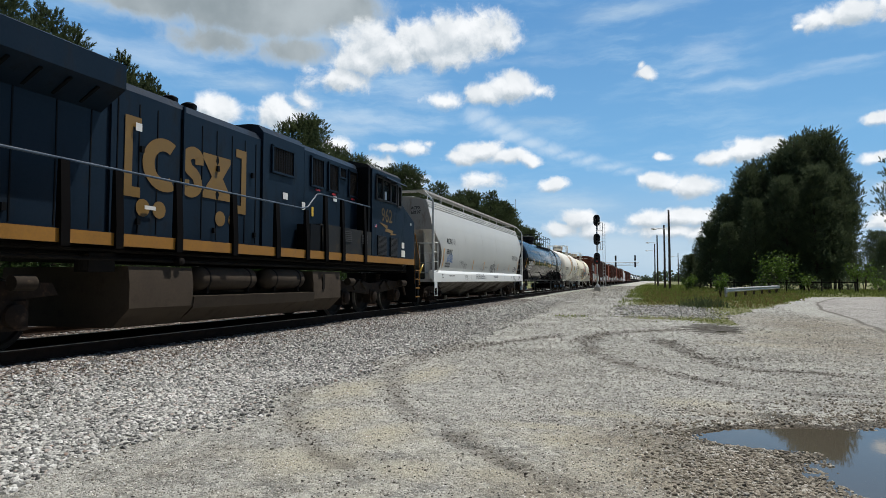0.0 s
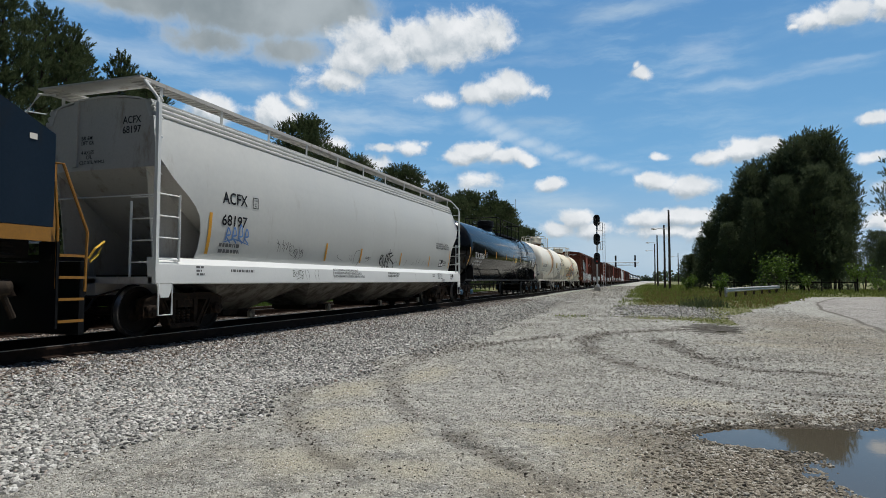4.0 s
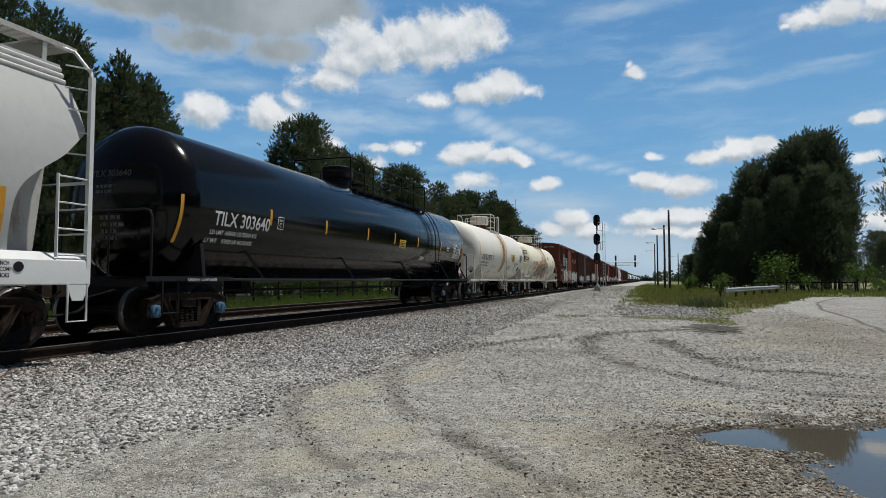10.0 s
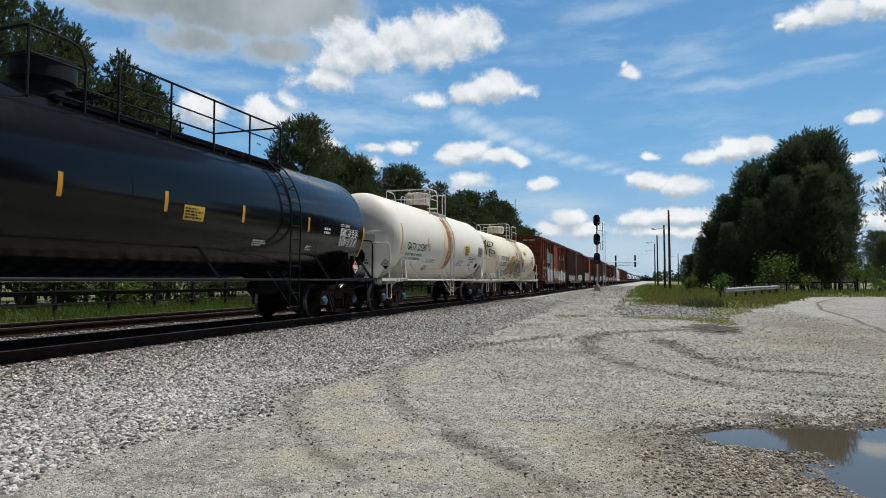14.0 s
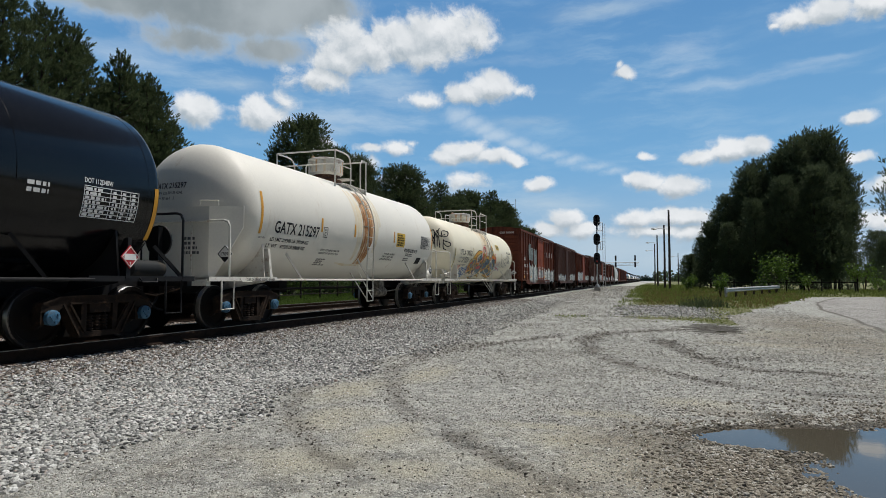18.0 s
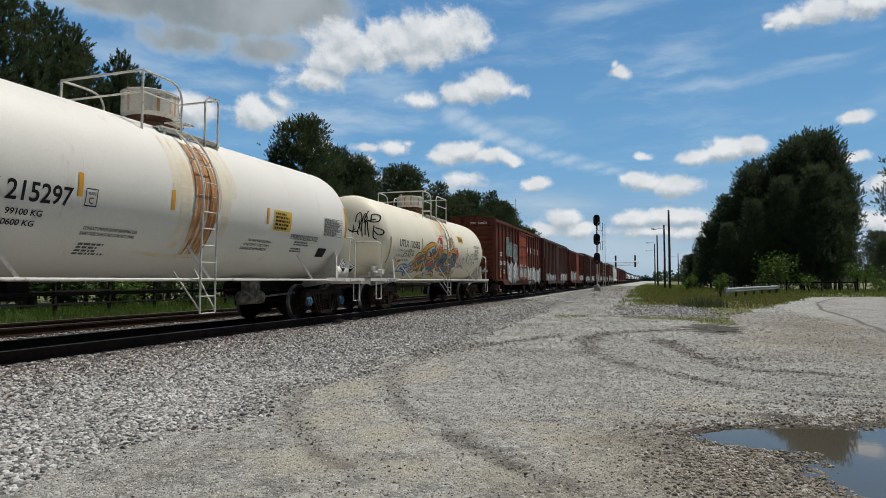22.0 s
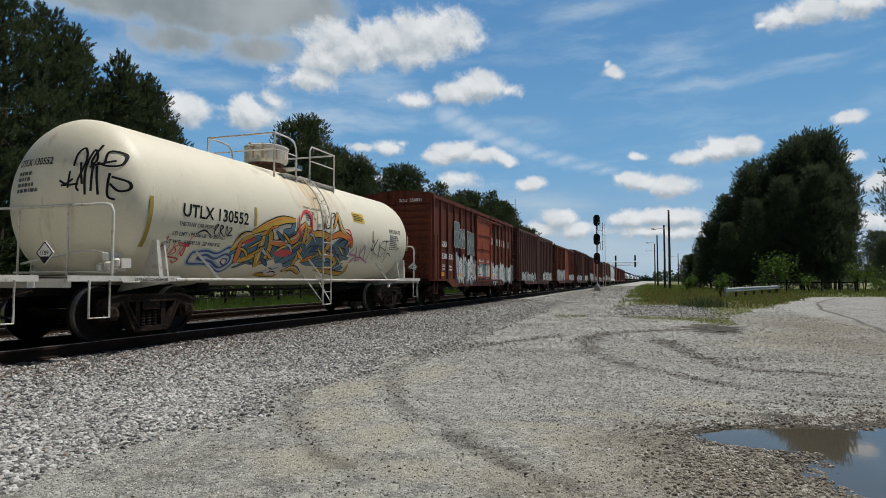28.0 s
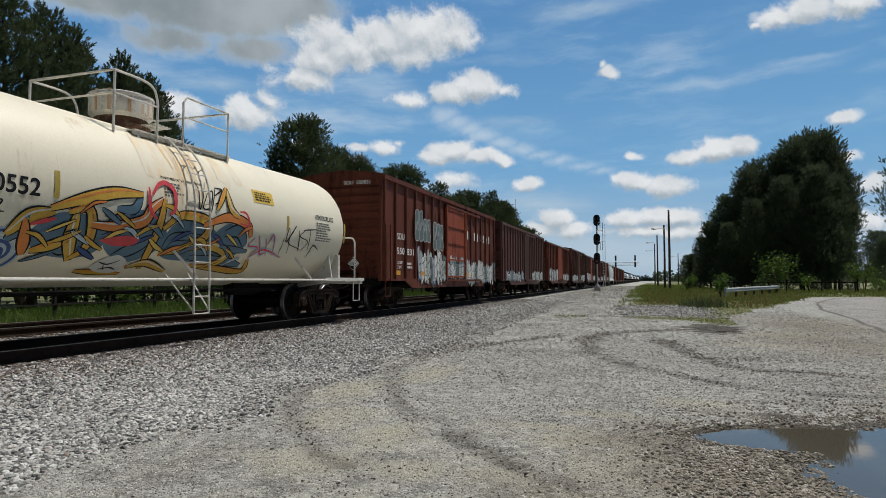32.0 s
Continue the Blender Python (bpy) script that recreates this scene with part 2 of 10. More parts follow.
RUST_STAIN = mat("rust_stain", (0.42, 0.20, 0.07), 0.75, var=0.35, scale=3, dirt=(0.62, 0.50, 0.34), dirt_at=0.5, streak=6, bump=0.1)
STAIN_SOFT = mat("spill_stain", (0.70, 0.58, 0.38), 0.5, var=0.12, scale=2, dirt=(0.72, 0.67, 0.54), dirt_at=0.46, streak=6)
STAIN_MID = mat("spill_stain_strong", (0.66, 0.44, 0.2), 0.6, var=0.2, scale=3, dirt=(0.70, 0.60, 0.44), dirt_at=0.5, streak=6)
RUST_DARK2 = mat("rust_stain_dark", (0.30, 0.12, 0.04), 0.8, var=0.35, scale=3, dirt=(0.5, 0.3, 0.14), dirt_at=0.52, streak=6)
# dirty cream, darkened further to carry the shade below the cars
SHADED_GRIMY_CREAM = mat("shaded_grimy_cream", (0.22, 0.20, 0.16), 0.8, var=0.3, scale=4, dirt=(0.08, 0.07, 0.06), dirt_at=0.5, spec=0.2)
BOX_RED = mat("boxcar_red", (0.132, 0.039, 0.022), 0.62, var=0.38, scale=1.1, fine=14, dirt=(0.040, 0.013, 0.010), dirt_at=0.58, streak=4, bump=0.15, bscale=30, spec=0.18)
DOOR_RED = mat("boxcar_door_red", (0.27, 0.062, 0.028), 0.6, var=0.35, scale=1.4, dirt=(0.05, 0.016, 0.012), dirt_at=0.62, streak=4, bump=0.1, spec=0.18)
BOX_BROWN = mat("boxcar_brown", (0.085, 0.030, 0.019), 0.65, var=0.3, scale=1.1, dirt=(0.085, 0.028, 0.017), dirt_at=0.62, streak=4, bump=0.15, bscale=30)
BOX_RUST = mat("boxcar_rust", (0.11, 0.034, 0.018), 0.7, var=0.35, scale=0.9, dirt=(0.05, 0.025, 0.018), dirt_at=0.55, streak=4, bump=0.15, bscale=30)
# grime plus the shade below the sill, both held in this colour
POCKET_SHADE_GRIME = mat("hopper_shade_and_grime", (0.145, 0.135, 0.12), 0.75, var=0.3, scale=1.5, dirt=(0.06, 0.05, 0.042), dirt_at=0.5, streak=3, spec=0.2)
STANCHION = mat("stanchion_black", (0.0045, 0.004, 0.004), 0.7, var=0.3, scale=3, spec=0.05)
LOUVRE_GREY = mat("louvre_grey", (0.05, 0.052, 0.055), 0.6, var=0.2, scale=6, spec=0.2)
RIG_BROWN = mat("rigging_brown", (0.028, 0.022, 0.017), 0.85, var=0.35, scale=5, dirt=(0.07, 0.055, 0.04), dirt_at=0.62, spec=0.12)
SPRAY_TAGBLUE = mat("spray_tag_blue", (0.10, 0.22, 0.48), 0.5, var=0.2, scale=7)
LOCO_BLUE = mat("loco_dark_blue", (0.0075, 0.0165, 0.030), 0.38, var=0.2, scale=1.2, dirt=(0.010, 0.0135, 0.017), dirt_at=0.62, streak=3, bump=0.05, bscale=8, spec=0.16)
LOCO_BLACK = mat("loco_black", (0.006, 0.0065, 0.0075), 0.5, var=0.3, scale=2, dirt=(0.015, 0.013, 0.012), dirt_at=0.64, spec=0.1)
LOCO_GREY = mat("loco_dusty_grey", (0.022, 0.024, 0.025), 0.6, var=0.25, scale=2, dirt=(0.055, 0.047, 0.037), dirt_at=0.6, spec=0.15)
LOCO_YELLOW = mat("loco_yellow", (0.27, 0.125, 0.012), 0.5, var=0.18, scale=3, dirt=(0.20, 0.11, 0.04), dirt_at=0.66)
LOGO_YELLOW = mat("logo_yellow", (0.19, 0.112, 0.025), 0.5, var=0.14, scale=3, dirt=(0.22, 0.14, 0.06), dirt_at=0.7)
UNDER = mat("underframe_grime", (0.012, 0.010, 0.0085), 0.85, var=0.35, scale=4, dirt=(0.024, 0.018, 0.014), dirt_at=0.62, bump=0.3, bscale=50, spec=0.12)
TANK_TAN = mat("fuel_tank_dusty", (0.055, 0.043, 0.032), 0.75, var=0.22, scale=1.6, dirt=(0.045, 0.036, 0.028), dirt_at=0.6, bump=0.12, bscale=25, spec=0.12)
CAST = mat("cast_steel", (0.024, 0.017, 0.013), 0.8, var=0.35, scale=5, dirt=(0.065, 0.042, 0.028), dirt_at=0.6, bump=0.3, bscale=60, spec=0.12)
WHEEL = mat("wheel_steel", (0.012, 0.010, 0.009), 0.7, 0.1, var=0.25, scale=5, dirt=(0.024, 0.017, 0.012), dirt_at=0.64, spec=0.15)
TREAD = mat("wheel_tread", (0.30, 0.29, 0.28), 0.35, 0.9, var=0.12, scale=8)
BLUE_CAP = mat("bearing_blue", (0.035, 0.12, 0.21), 0.55, var=0.2, scale=12, dirt=(0.05, 0.05, 0.05), dirt_at=0.6)
YELLOW = mat("reflector_amber", (0.66, 0.32, 0.02), 0.4, var=0.1, scale=6)
OCHRE = mat("reflector_faded", (0.40, 0.29, 0.05), 0.5, var=0.15, scale=6)
RUST_BAND = mat("rust_band", (0.50, 0.26, 0.10), 0.75, var=0.3, scale=2.5, dirt=(0.68, 0.60, 0.47), dirt_at=0.52, streak=9, bump=0.06)
SIGN_YELLOW = mat("sign_yellow", (0.68, 0.45, 0.05), 0.45, var=0.08, scale=6)
BLACK_PAINT = mat("black_paint", (0.012, 0.012, 0.013), 0.55, var=0.2, scale=8, spec=0.2)
GREY_PAINT = mat("faded_black_paint", (0.10, 0.10, 0.10), 0.6, var=0.2, scale=8)
WHITE_PAINT = mat("white_paint", (0.74, 0.74, 0.72), 0.5, var=0.08, scale=8)
SPRAY_WHITE = mat("spray_silver", (0.60, 0.61, 0.58), 0.5, var=0.2, scale=7)
SPRAY_PALE = mat("spray_pale_blue", (0.42, 0.52, 0.58), 0.5, var=0.2, scale=7)
SPRAY_MOSS = mat("spray_moss_grey", (0.11, 0.14, 0.135), 0.5, var=0.3, scale=9)
SPRAY_OLIVE = mat("spray_olive", (0.035, 0.045, 0.025), 0.5, var=0.25, scale=7)
SPRAY_GREY = mat("spray_grey_green", (0.40, 0.43, 0.40), 0.5, var=0.2, scale=7)
RUST_DARK = mat("rust_neck", (0.10, 0.045, 0.022), 0.85, var=0.4, scale=6, dirt=(0.30, 0.22, 0.14), dirt_at=0.62, bump=0.3)
SPRAY_YELLOW = mat("spray_yellow", (0.72, 0.50, 0.10), 0.5, var=0.2, scale=7)
SPRAY_BLUE = mat("spray_blue", (0.035, 0.075, 0.24), 0.5, var=0.25, scale=7)
SPRAY_TEAL = mat("spray_steel_blue", (0.09, 0.17, 0.24), 0.5, var=0.25, scale=7)
SPRAY_RED = mat("spray_red", (0.58, 0.05, 0.06), 0.5, var=0.2, scale=7)
SPRAY_GOLD = mat("spray_gold", (0.58, 0.35, 0.04), 0.5, var=0.22, scale=5)
SPRAY_ORANGE = mat("spray_orange", (0.68, 0.22, 0.04), 0.5, var=0.2, scale=5)
PLACARD_RED = mat("placard_red", (0.48, 0.02, 0.03), 0.5, var=0.1, scale=8)
GALV = mat("galvanised_steel", (0.50, 0.51, 0.52), 0.42, 0.65, var=0.15, scale=6, dirt=(0.32, 0.30, 0.28), dirt_at=0.66)
RAIL_STEEL = mat("rail_rust", (0.038, 0.024, 0.017), 0.8, var=0.3, scale=4, dirt=(0.02, 0.015, 0.012), dirt_at=0.6, bump=0.2, spec=0.15)
RAIL_TOP = mat("rail_head", (0.36, 0.34, 0.32), 0.33, 0.85, var=0.15, scale=3)
TIE = mat("creosote_timber", (0.032, 0.024, 0.019), 0.9, var=0.35, scale=5, fine=40, bump=0.5, bscale=45, dirt=(0.08, 0.065, 0.052), dirt_at=0.62, spec=0.15)
POLE_WOOD = mat("weathered_pole", (0.060, 0.047, 0.037), 0.85, var=0.3, scale=3, streak=8, bump=0.4, bscale=30)
SIGNAL_BLACK = mat("signal_black", (0.010, 0.010, 0.011), 0.6, var=0.2, scale=6)
CONCRETE = mat("concrete", (0.36, 0.34, 0.31), 0.9, var=0.2, scale=5, bump=0.3)
GLASS_DARK = mat("cab_glass_and_dim_inside", (0.006, 0.007, 0.008), 0.12, var=0.2, scale=2, spec=0.12)
RAIL_PAINT = mat("handrail_blue_grey", (0.05, 0.078, 0.115), 0.45, var=0.2, scale=5)
BARK = mat("pine_bark", (0.055, 0.040, 0.030), 0.9, var=0.4, scale=6, streak=4, bump=0.6, bscale=20)
NEEDLES = mat("pine_needles", (0.090, 0.118, 0.056), 0.7, var=0.4, scale=0.5, fine=1.6, island=0.12, through_light=0.32, spec=0.1)
NEEDLES2 = mat("pine_needles_deep", (0.106, 0.136, 0.076), 0.7, var=0.4, scale=0.5, fine=1.6, island=0.12, through_light=0.3, spec=0.1)
DARKLEAF = mat("undergrowth_leaves", (0.045, 0.075, 0.022), 0.55, var=0.5, scale=0.8, fine=3, island=0.5, through_light=0.3, spec=0.2)
LEAF = mat("bright_leaves", (0.12, 0.20, 0.035), 0.5, var=0.4, scale=0.8, fine=3, island=0.5, through_light=0.4, spec=0.3)
DEEPGRASS = mat("trackside_grass", (0.10, 0.165, 0.030), 0.6, var=0.5, scale=0.35, fine=3, island=0.6, through_light=0.3, spec=0.2)
GRASS = mat("grass_blades", (0.165, 0.205, 0.048), 0.6, var=0.5, scale=0.35, fine=3, island=0.6, through_light=0.3, spec=0.25)
DRYGRASS = mat("dry_grass", (0.20, 0.165, 0.062), 0.7, var=0.4, scale=0.5, fine=3, island=0.6, through_light=0.3, spec=0.2)
FENCE_WOOD = mat("fence_wood", (0.03, 0.027, 0.023), 0.85, var=0.3, scale=3, streak=5, spec=0.1)


def stone_mat(name, stops, rough=0.85):
    """Broken stone: each chip takes its own tone from a range of colours."""
    m = bpy.data.materials.new(name)
    m.use_nodes = True
    nt = m.node_tree
    ln = nt.links.new
    b = nt.nodes["Principled BSDF"]
    b.inputs["Roughness"].default_value = rough
    b.inputs["Specular IOR Level"].default_value = 0.3
    geo = node(nt, "ShaderNodeNewGeometry")
    ramp = node(nt, "ShaderNodeValToRGB")
    el = ramp.color_ramp.elements
    for k, (at, c) in enumerate(stops):
        e = el[k] if k < 2 else el.new(at)
        e.position = at
        e.color = (*c, 1)
    ln(geo.outputs["Random Per Island"], ramp.inputs[0])
    tc = node(nt, "ShaderNodeTexCoord")
    n1 = node(nt, "ShaderNodeTexNoise", Scale=1.1, Detail=5.0)
    n2 = node(nt, "ShaderNodeTexNoise", Scale=70.0, Detail=3.0)
    ad = node(nt, "ShaderNodeMath", op="ADD")
    for k, n in enumerate((n1, n2)):
        ln(tc.outputs["Object"], n.inputs["Vector"])
        ln(n.outputs["Fac"], ad.inputs[k])
    r = node(nt, "ShaderNodeMapRange", i1=0.6, i2=1.4, i3=0.72, i4=1.28)
    ln(ad.outputs[0], r.inputs[0])
    v = node(nt, "ShaderNodeVectorMath", op="MULTIPLY")
    ln(ramp.outputs[0], v.inputs[0])
    ln(r.outputs[0], v.inputs[1])
    ln(v.outputs[0], b.inputs["Base Color"])
    bp = node(nt, "ShaderNodeBump", Strength=0.25, Distance=0.01)
    ln(n2.outputs["Fac"], bp.inputs["Height"])
    ln(bp.outputs[0], b.inputs["Normal"])
    return m


BALLAST = stone_mat("ballast_stone", [(0.0, (0.06, 0.061, 0.06)), (0.3, (0.19, 0.192, 0.185)), (0.5, (0.36, 0.36, 0.335)), (0.78, (0.47, 0.47, 0.44)), (0.93, (0.6, 0.6, 0.585)), (1.0, (0.25, 0.18, 0.14))])
BALLAST_BROWN = stone_mat("ballast_stone_rusty", [(0.0, (0.081, 0.067, 0.060)), (0.35, (0.172, 0.144, 0.121)), (0.6, (0.241, 0.196, 0.161)), (0.85, (0.310, 0.293, 0.282)), (1.0, (0.391, 0.391, 0.414))])
PEBBLE = stone_mat("lot_pebbles", [(0.0, (0.10, 0.092, 0.078)), (0.25, (0.26, 0.245, 0.21)), (0.55, (0.44, 0.425, 0.365)), (0.85, (0.56, 0.545, 0.49)), (1.0, (0.76, 0.76, 0.74))])
PEBBLE_DARK = stone_mat("rut_stones", [(0.0, (0.083, 0.075, 0.063)), (0.5, (0.180, 0.165, 0.134)), (0.85, (0.300, 0.285, 0.240)), (1.0, (0.510, 0.495, 0.451))])
PEBBLE_TAN = stone_mat("tan_flat_stones", [(0.0, (0.085, 0.074, 0.058)), (0.4, (0.185, 0.162, 0.124)), (0.8, (0.265, 0.238, 0.186)), (1.0, (0.38, 0.365, 0.32))], 0.75)


def ground_material():
    m = bpy.data.materials.new("lot_ground")
    m.use_nodes = True
    nt = m.node_tree
    ln = nt.links.new
    b = nt.nodes["Principled BSDF"]
    b.inputs["Specular IOR Level"].default_value = 0.3
    tc = node(nt, "ShaderNodeTexCoord")

    def attr(n):
        a = node(nt, "ShaderNodeAttribute")
        a.attribute_name = n
        return a.outputs["Fac"]

    def noise_of(scale, detail=6.0, rough=0.65):
        n = node(nt, "ShaderNodeTexNoise", Scale=scale, Detail=detail, Roughness=rough)
        ln(tc.outputs["Object"], n.inputs["Vector"])
        return n.outputs["Fac"]

    def stones(scale):
        v = node(nt, "ShaderNodeTexVoronoi", Scale=scale)
        ln(tc.outputs["Object"], v.inputs["Vector"])
        return v

    def blend(f, a, c):
        x = node(nt, "ShaderNodeMix", blend="MIX")
        ln(f, x.inputs[0])
        for s, k in ((a, 6), (c, 7)):
            if isinstance(s, tuple):
                x.inputs[k].default_value = (*s, 1)
            else:
                ln(s, x.inputs[k])
        return x.outputs[2]

    def soft(src, noise_src, amount=0.9, lo=0.42, hi=0.75):
        """A mask with a ragged edge."""
        a = node(nt, "ShaderNodeMath", op="MULTIPLY_ADD", i1=amount)
        ln(noise_src, a.inputs[0])
        s2 = node(nt, "ShaderNodeMath", op="SUBTRACT", i1=amount * 0.5)
        ln(src, s2.inputs[0])
        ln(s2.outputs[0], a.inputs[2])
        r = node(nt, "ShaderNodeMapRange", i1=lo, i2=hi)
        ln(a.outputs[0], r.inputs[0])
        return r.outputs[0]

    big, mid, small, tiny = noise_of(0.35), noise_of(2.2), noise_of(14.0), noise_of(70.0, 3.0)
    v1, v2, v3 = stones(34.0), stones(85.0), stones(11.0)
    # broken stone, grey with lighter and darker chips
    chip = node(nt, "ShaderNodeSeparateColor")
    ln(v1.outputs["Color"], chip.inputs[0])
    chip2 = node(nt, "ShaderNodeSeparateColor")
    ln(v2.outputs["Color"], chip2.inputs[0])
    chip3 = node(nt, "ShaderNodeSeparateColor")
    ln(v3.outputs["Color"], chip3.inputs[0])
    s0 = node(nt, "ShaderNodeMath", op="ADD")
    ln(chip.outputs[0], s0.inputs[0])
    ln(chip2.outputs[0], s0.inputs[1])
    s1 = node(nt, "ShaderNodeMath", op="ADD")
    ln(s0.outputs[0], s1.inputs[0])
    ln(chip3.outputs[0], s1.inputs[1])
    s = node(nt, "ShaderNodeMath", op="ADD")
    ln(s1.outputs[0], s.inputs[0])
    ln(mid, s.inputs[1])
    tone = node(nt, "ShaderNodeMapRange", i1=0.9, i2=3.1, i3=0.4, i4=1.6)
    ln(s.outputs[0], tone.inputs[0])
    wide = node(nt, "ShaderNodeMapRange", i1=0.3, i2=0.7, i3=0.86, i4=1.14)
    ln(big, wide.inputs[0])
    tm = node(nt, "ShaderNodeMath", op="MULTIPLY")
    ln(tone.outputs[0], tm.inputs[0])
    ln(wide.outputs[0], tm.inputs[1])

    def toned(c, f=None):
        v = node(nt, "ShaderNodeVectorMath", op="MULTIPLY")
        v.inputs[0].default_value = c
        ln(f or tm.outputs[0], v.inputs[1])
        return v.outputs[0]

    fine_tone = node(nt, "ShaderNodeMapRange", i1=0.3, i2=0.7, i3=0.75, i4=1.25)
    ln(small, fine_tone.inputs[0])
    gravel = toned((0.358, 0.356, 0.322))
    dirt = toned((0.425, 0.40, 0.31), fine_tone.outputs[0])
    brown = toned((0.245, 0.222, 0.175))
    dark = toned((0.15, 0.14, 0.12))
    c = blend(soft(attr("sand"), mid, 1.3, 0.3, 1.05), gravel, dirt)
    c = blend(soft(attr("soil"), mid, 1.1, 0.35, 0.95), c, brown)
    c = blend(soft(attr("rut"), mid, 1.0, 0.3, 0.95), c, dark)
    asph = toned((0.33, 0.318, 0.295))
    c = blend(soft(attr("asphalt"), small, 0.3), c, asph)
    turf = toned((0.15, 0.155, 0.062), fine_tone.outputs[0])
    c = blend(soft(attr("grass"), mid, 0.8), c, turf)
    wetf = soft(attr("wet"), mid, 0.5)
    wetc = node(nt, "ShaderNodeVectorMath", op="MULTIPLY")
    ln(c, wetc.inputs[0])
    wetc.inputs[1].default_value = (0.24, 0.22, 0.19)
    c = blend(wetf, c, wetc.outputs[0])
    ln(c, b.inputs["Base Color"])
    r = node(nt, "ShaderNodeMapRange", i3=0.92, i4=0.75)
    ln(wetf, r.inputs[0])
    ln(r.outputs[0], b.inputs["Roughness"])
    h = node(nt, "ShaderNodeMath", op="MULTIPLY_ADD", i1=0.6)
    ln(v2.outputs["Distance"], h.inputs[0])
    ln(v1.outputs["Distance"], h.inputs[2])
    h2 = node(nt, "ShaderNodeMath", op="SUBTRACT")
    ln(tiny, h2.inputs[0])
    ln(h.outputs[0], h2.inputs[1])
    bp = node(nt, "ShaderNodeBump", Strength=0.9, Distance=0.022)
    ln(h2.outputs[0], bp.inputs["Height"])
    ln(bp.outputs[0], b.inputs["Normal"])
    return m


def water_material():
    m = bpy.data.materials.new("muddy_water")
    m.use_nodes = True
    nt = m.node_tree
    b = nt.nodes["Principled BSDF"]
    b.inputs["Base Color"].default_value = (0.075, 0.066, 0.05, 1)
    b.inputs["Roughness"].default_value = 0.03
    b.inputs["IOR"].default_value = 1.33
    b.inputs["Specular IOR Level"].default_value = 0.75
    tc = node(nt, "ShaderNodeTexCoord")
    n = node(nt, "ShaderNodeTexNoise", Scale=7.0, Detail=3.0)
    nt.links.new(tc.outputs["Object"], n.inputs["Vector"])
    bp = node(nt, "ShaderNodeBump", Strength=0.012, Distance=0.02)
    nt.links.new(n.outputs["Fac"], bp.inputs["Height"])
    nt.links.new(bp.outputs[0], b.inputs["Normal"])
    return m


# ------------------------------------------------------------------ clouds: a far glowing dome that drifts
# (bearing, height, half width, half height, weight)
HEAP_MAIN = [(-0.291, 0.383, 0.093, 0.05, 1), (-0.234, 0.382, 0.051, 0.04, 0.9), (-0.353, 0.37, 0.075, 0.046, 1), (-0.409, 0.357, 0.07, 0.041, 1), (-0.451, 0.339, 0.061, 0.037, 0.9), (-0.489, 0.316, 0.079, 0.03, 0.8), (-0.201, 0.377, 0.019, 0.015, 0.55), (-0.449, 0.374, 0.058, 0.042, 0.8), (-0.322, 0.352, 0.074, 0.03, 0.8)]
HEAPS_MID = [(-0.213, 0.303, 0.061, 0.028, 1), (-0.252, 0.296, 0.046, 0.024, 0.9), (-0.318, 0.286, 0.049, 0.016, 0.65), (-0.165, 0.298, 0.03, 0.016, 0.55), (-0.257, 0.207, 0.046, 0.021, 1), (-0.287, 0.199, 0.04, 0.015, 0.9), (-0.216, 0.196, 0.046, 0.017, 1), (-0.18, 0.191, 0.024, 0.013, 0.8), (-0.373, 0.213, 0.042, 0.015, 0.8), (-0.41, 0.212, 0.029, 0.011, 0.7), (-0.348, 0.222, 0.018, 0.01, 0.6), (-0.425, 0.185, 0.037, 0.02, 0.8), (-0.676, 0.254, 0.045, 0.034, 1), (-0.689, 0.261, 0.029, 0.025, 0.9), (-0.584, 0.256, 0.056, 0.033, 1), (-0.544, 0.277, 0.03, 0.02, 0.6)]
HEAPS_RIGHT = [(0.003, 0.31, 0.019, 0.013, 0.75), (-0.007, 0.323, 0.009, 0.01, 0.6), (0.1, 0.183, 0.035, 0.016, 1), (0.14, 0.188, 0.037, 0.023, 1), (0.171, 0.191, 0.029, 0.02, 0.95), (0.297, 0.213, 0.029, 0.013, 1), (0.233, 0.351, 0.041, 0.02, 0.9), (0.277, 0.352, 0.047, 0.024, 1), (0.324, 0.348, 0.046, 0.024, 1), (0.208, 0.345, 0.016, 0.007, 0.6), (0.02, 0.189, 0.022, 0.008, 0.55), (0.017, 0.15, 0.043, 0.019, 1), (0.065, 0.14, 0.046, 0.022, 1), (-0.143, 0.153, 0.031, 0.015, 0.9), (-0.257, 0.162, 0.042, 0.02, 0.7), (0.29, 0.164, 0.028, 0.01, 0.8)]
HEAPS_LOW = [(-0.104, 0.095, 0.035, 0.022, 1), (-0.133, 0.079, 0.042, 0.016, 0.9), (-0.08, 0.078, 0.039, 0.017, 0.9), (0.0, 0.094, 0.039, 0.02, 1), (0.04, 0.096, 0.044, 0.019, 1), (0.078, 0.093, 0.042, 0.021, 1), (0.022, 0.074, 0.076, 0.015, 0.8), (0.082, 0.071, 0.055, 0.017, 0.8), (0.305, 0.077, 0.035, 0.022, 0.9), (0.318, 0.129, 0.028, 0.018, 0.7), (-0.496, 0.209, 0.039, 0.022, 0.7), (-0.453, 0.177, 0.043, 0.016, 0.7), (-0.372, 0.162, 0.044, 0.016, 0.6)]
BANK = [(-0.78, 0.4, 0.151, 0.037, 1), (-0.622, 0.409, 0.214, 0.056, 1.1), (-0.486, 0.418, 0.091, 0.043, 0.9), (-0.682, 0.356, 0.092, 0.026, 0.7), (-0.566, 0.353, 0.089, 0.027, 0.7), (-0.877, 0.415, 0.145, 0.041, 0.9), (-0.348, 0.478, 0.185, 0.037, 0.8)]
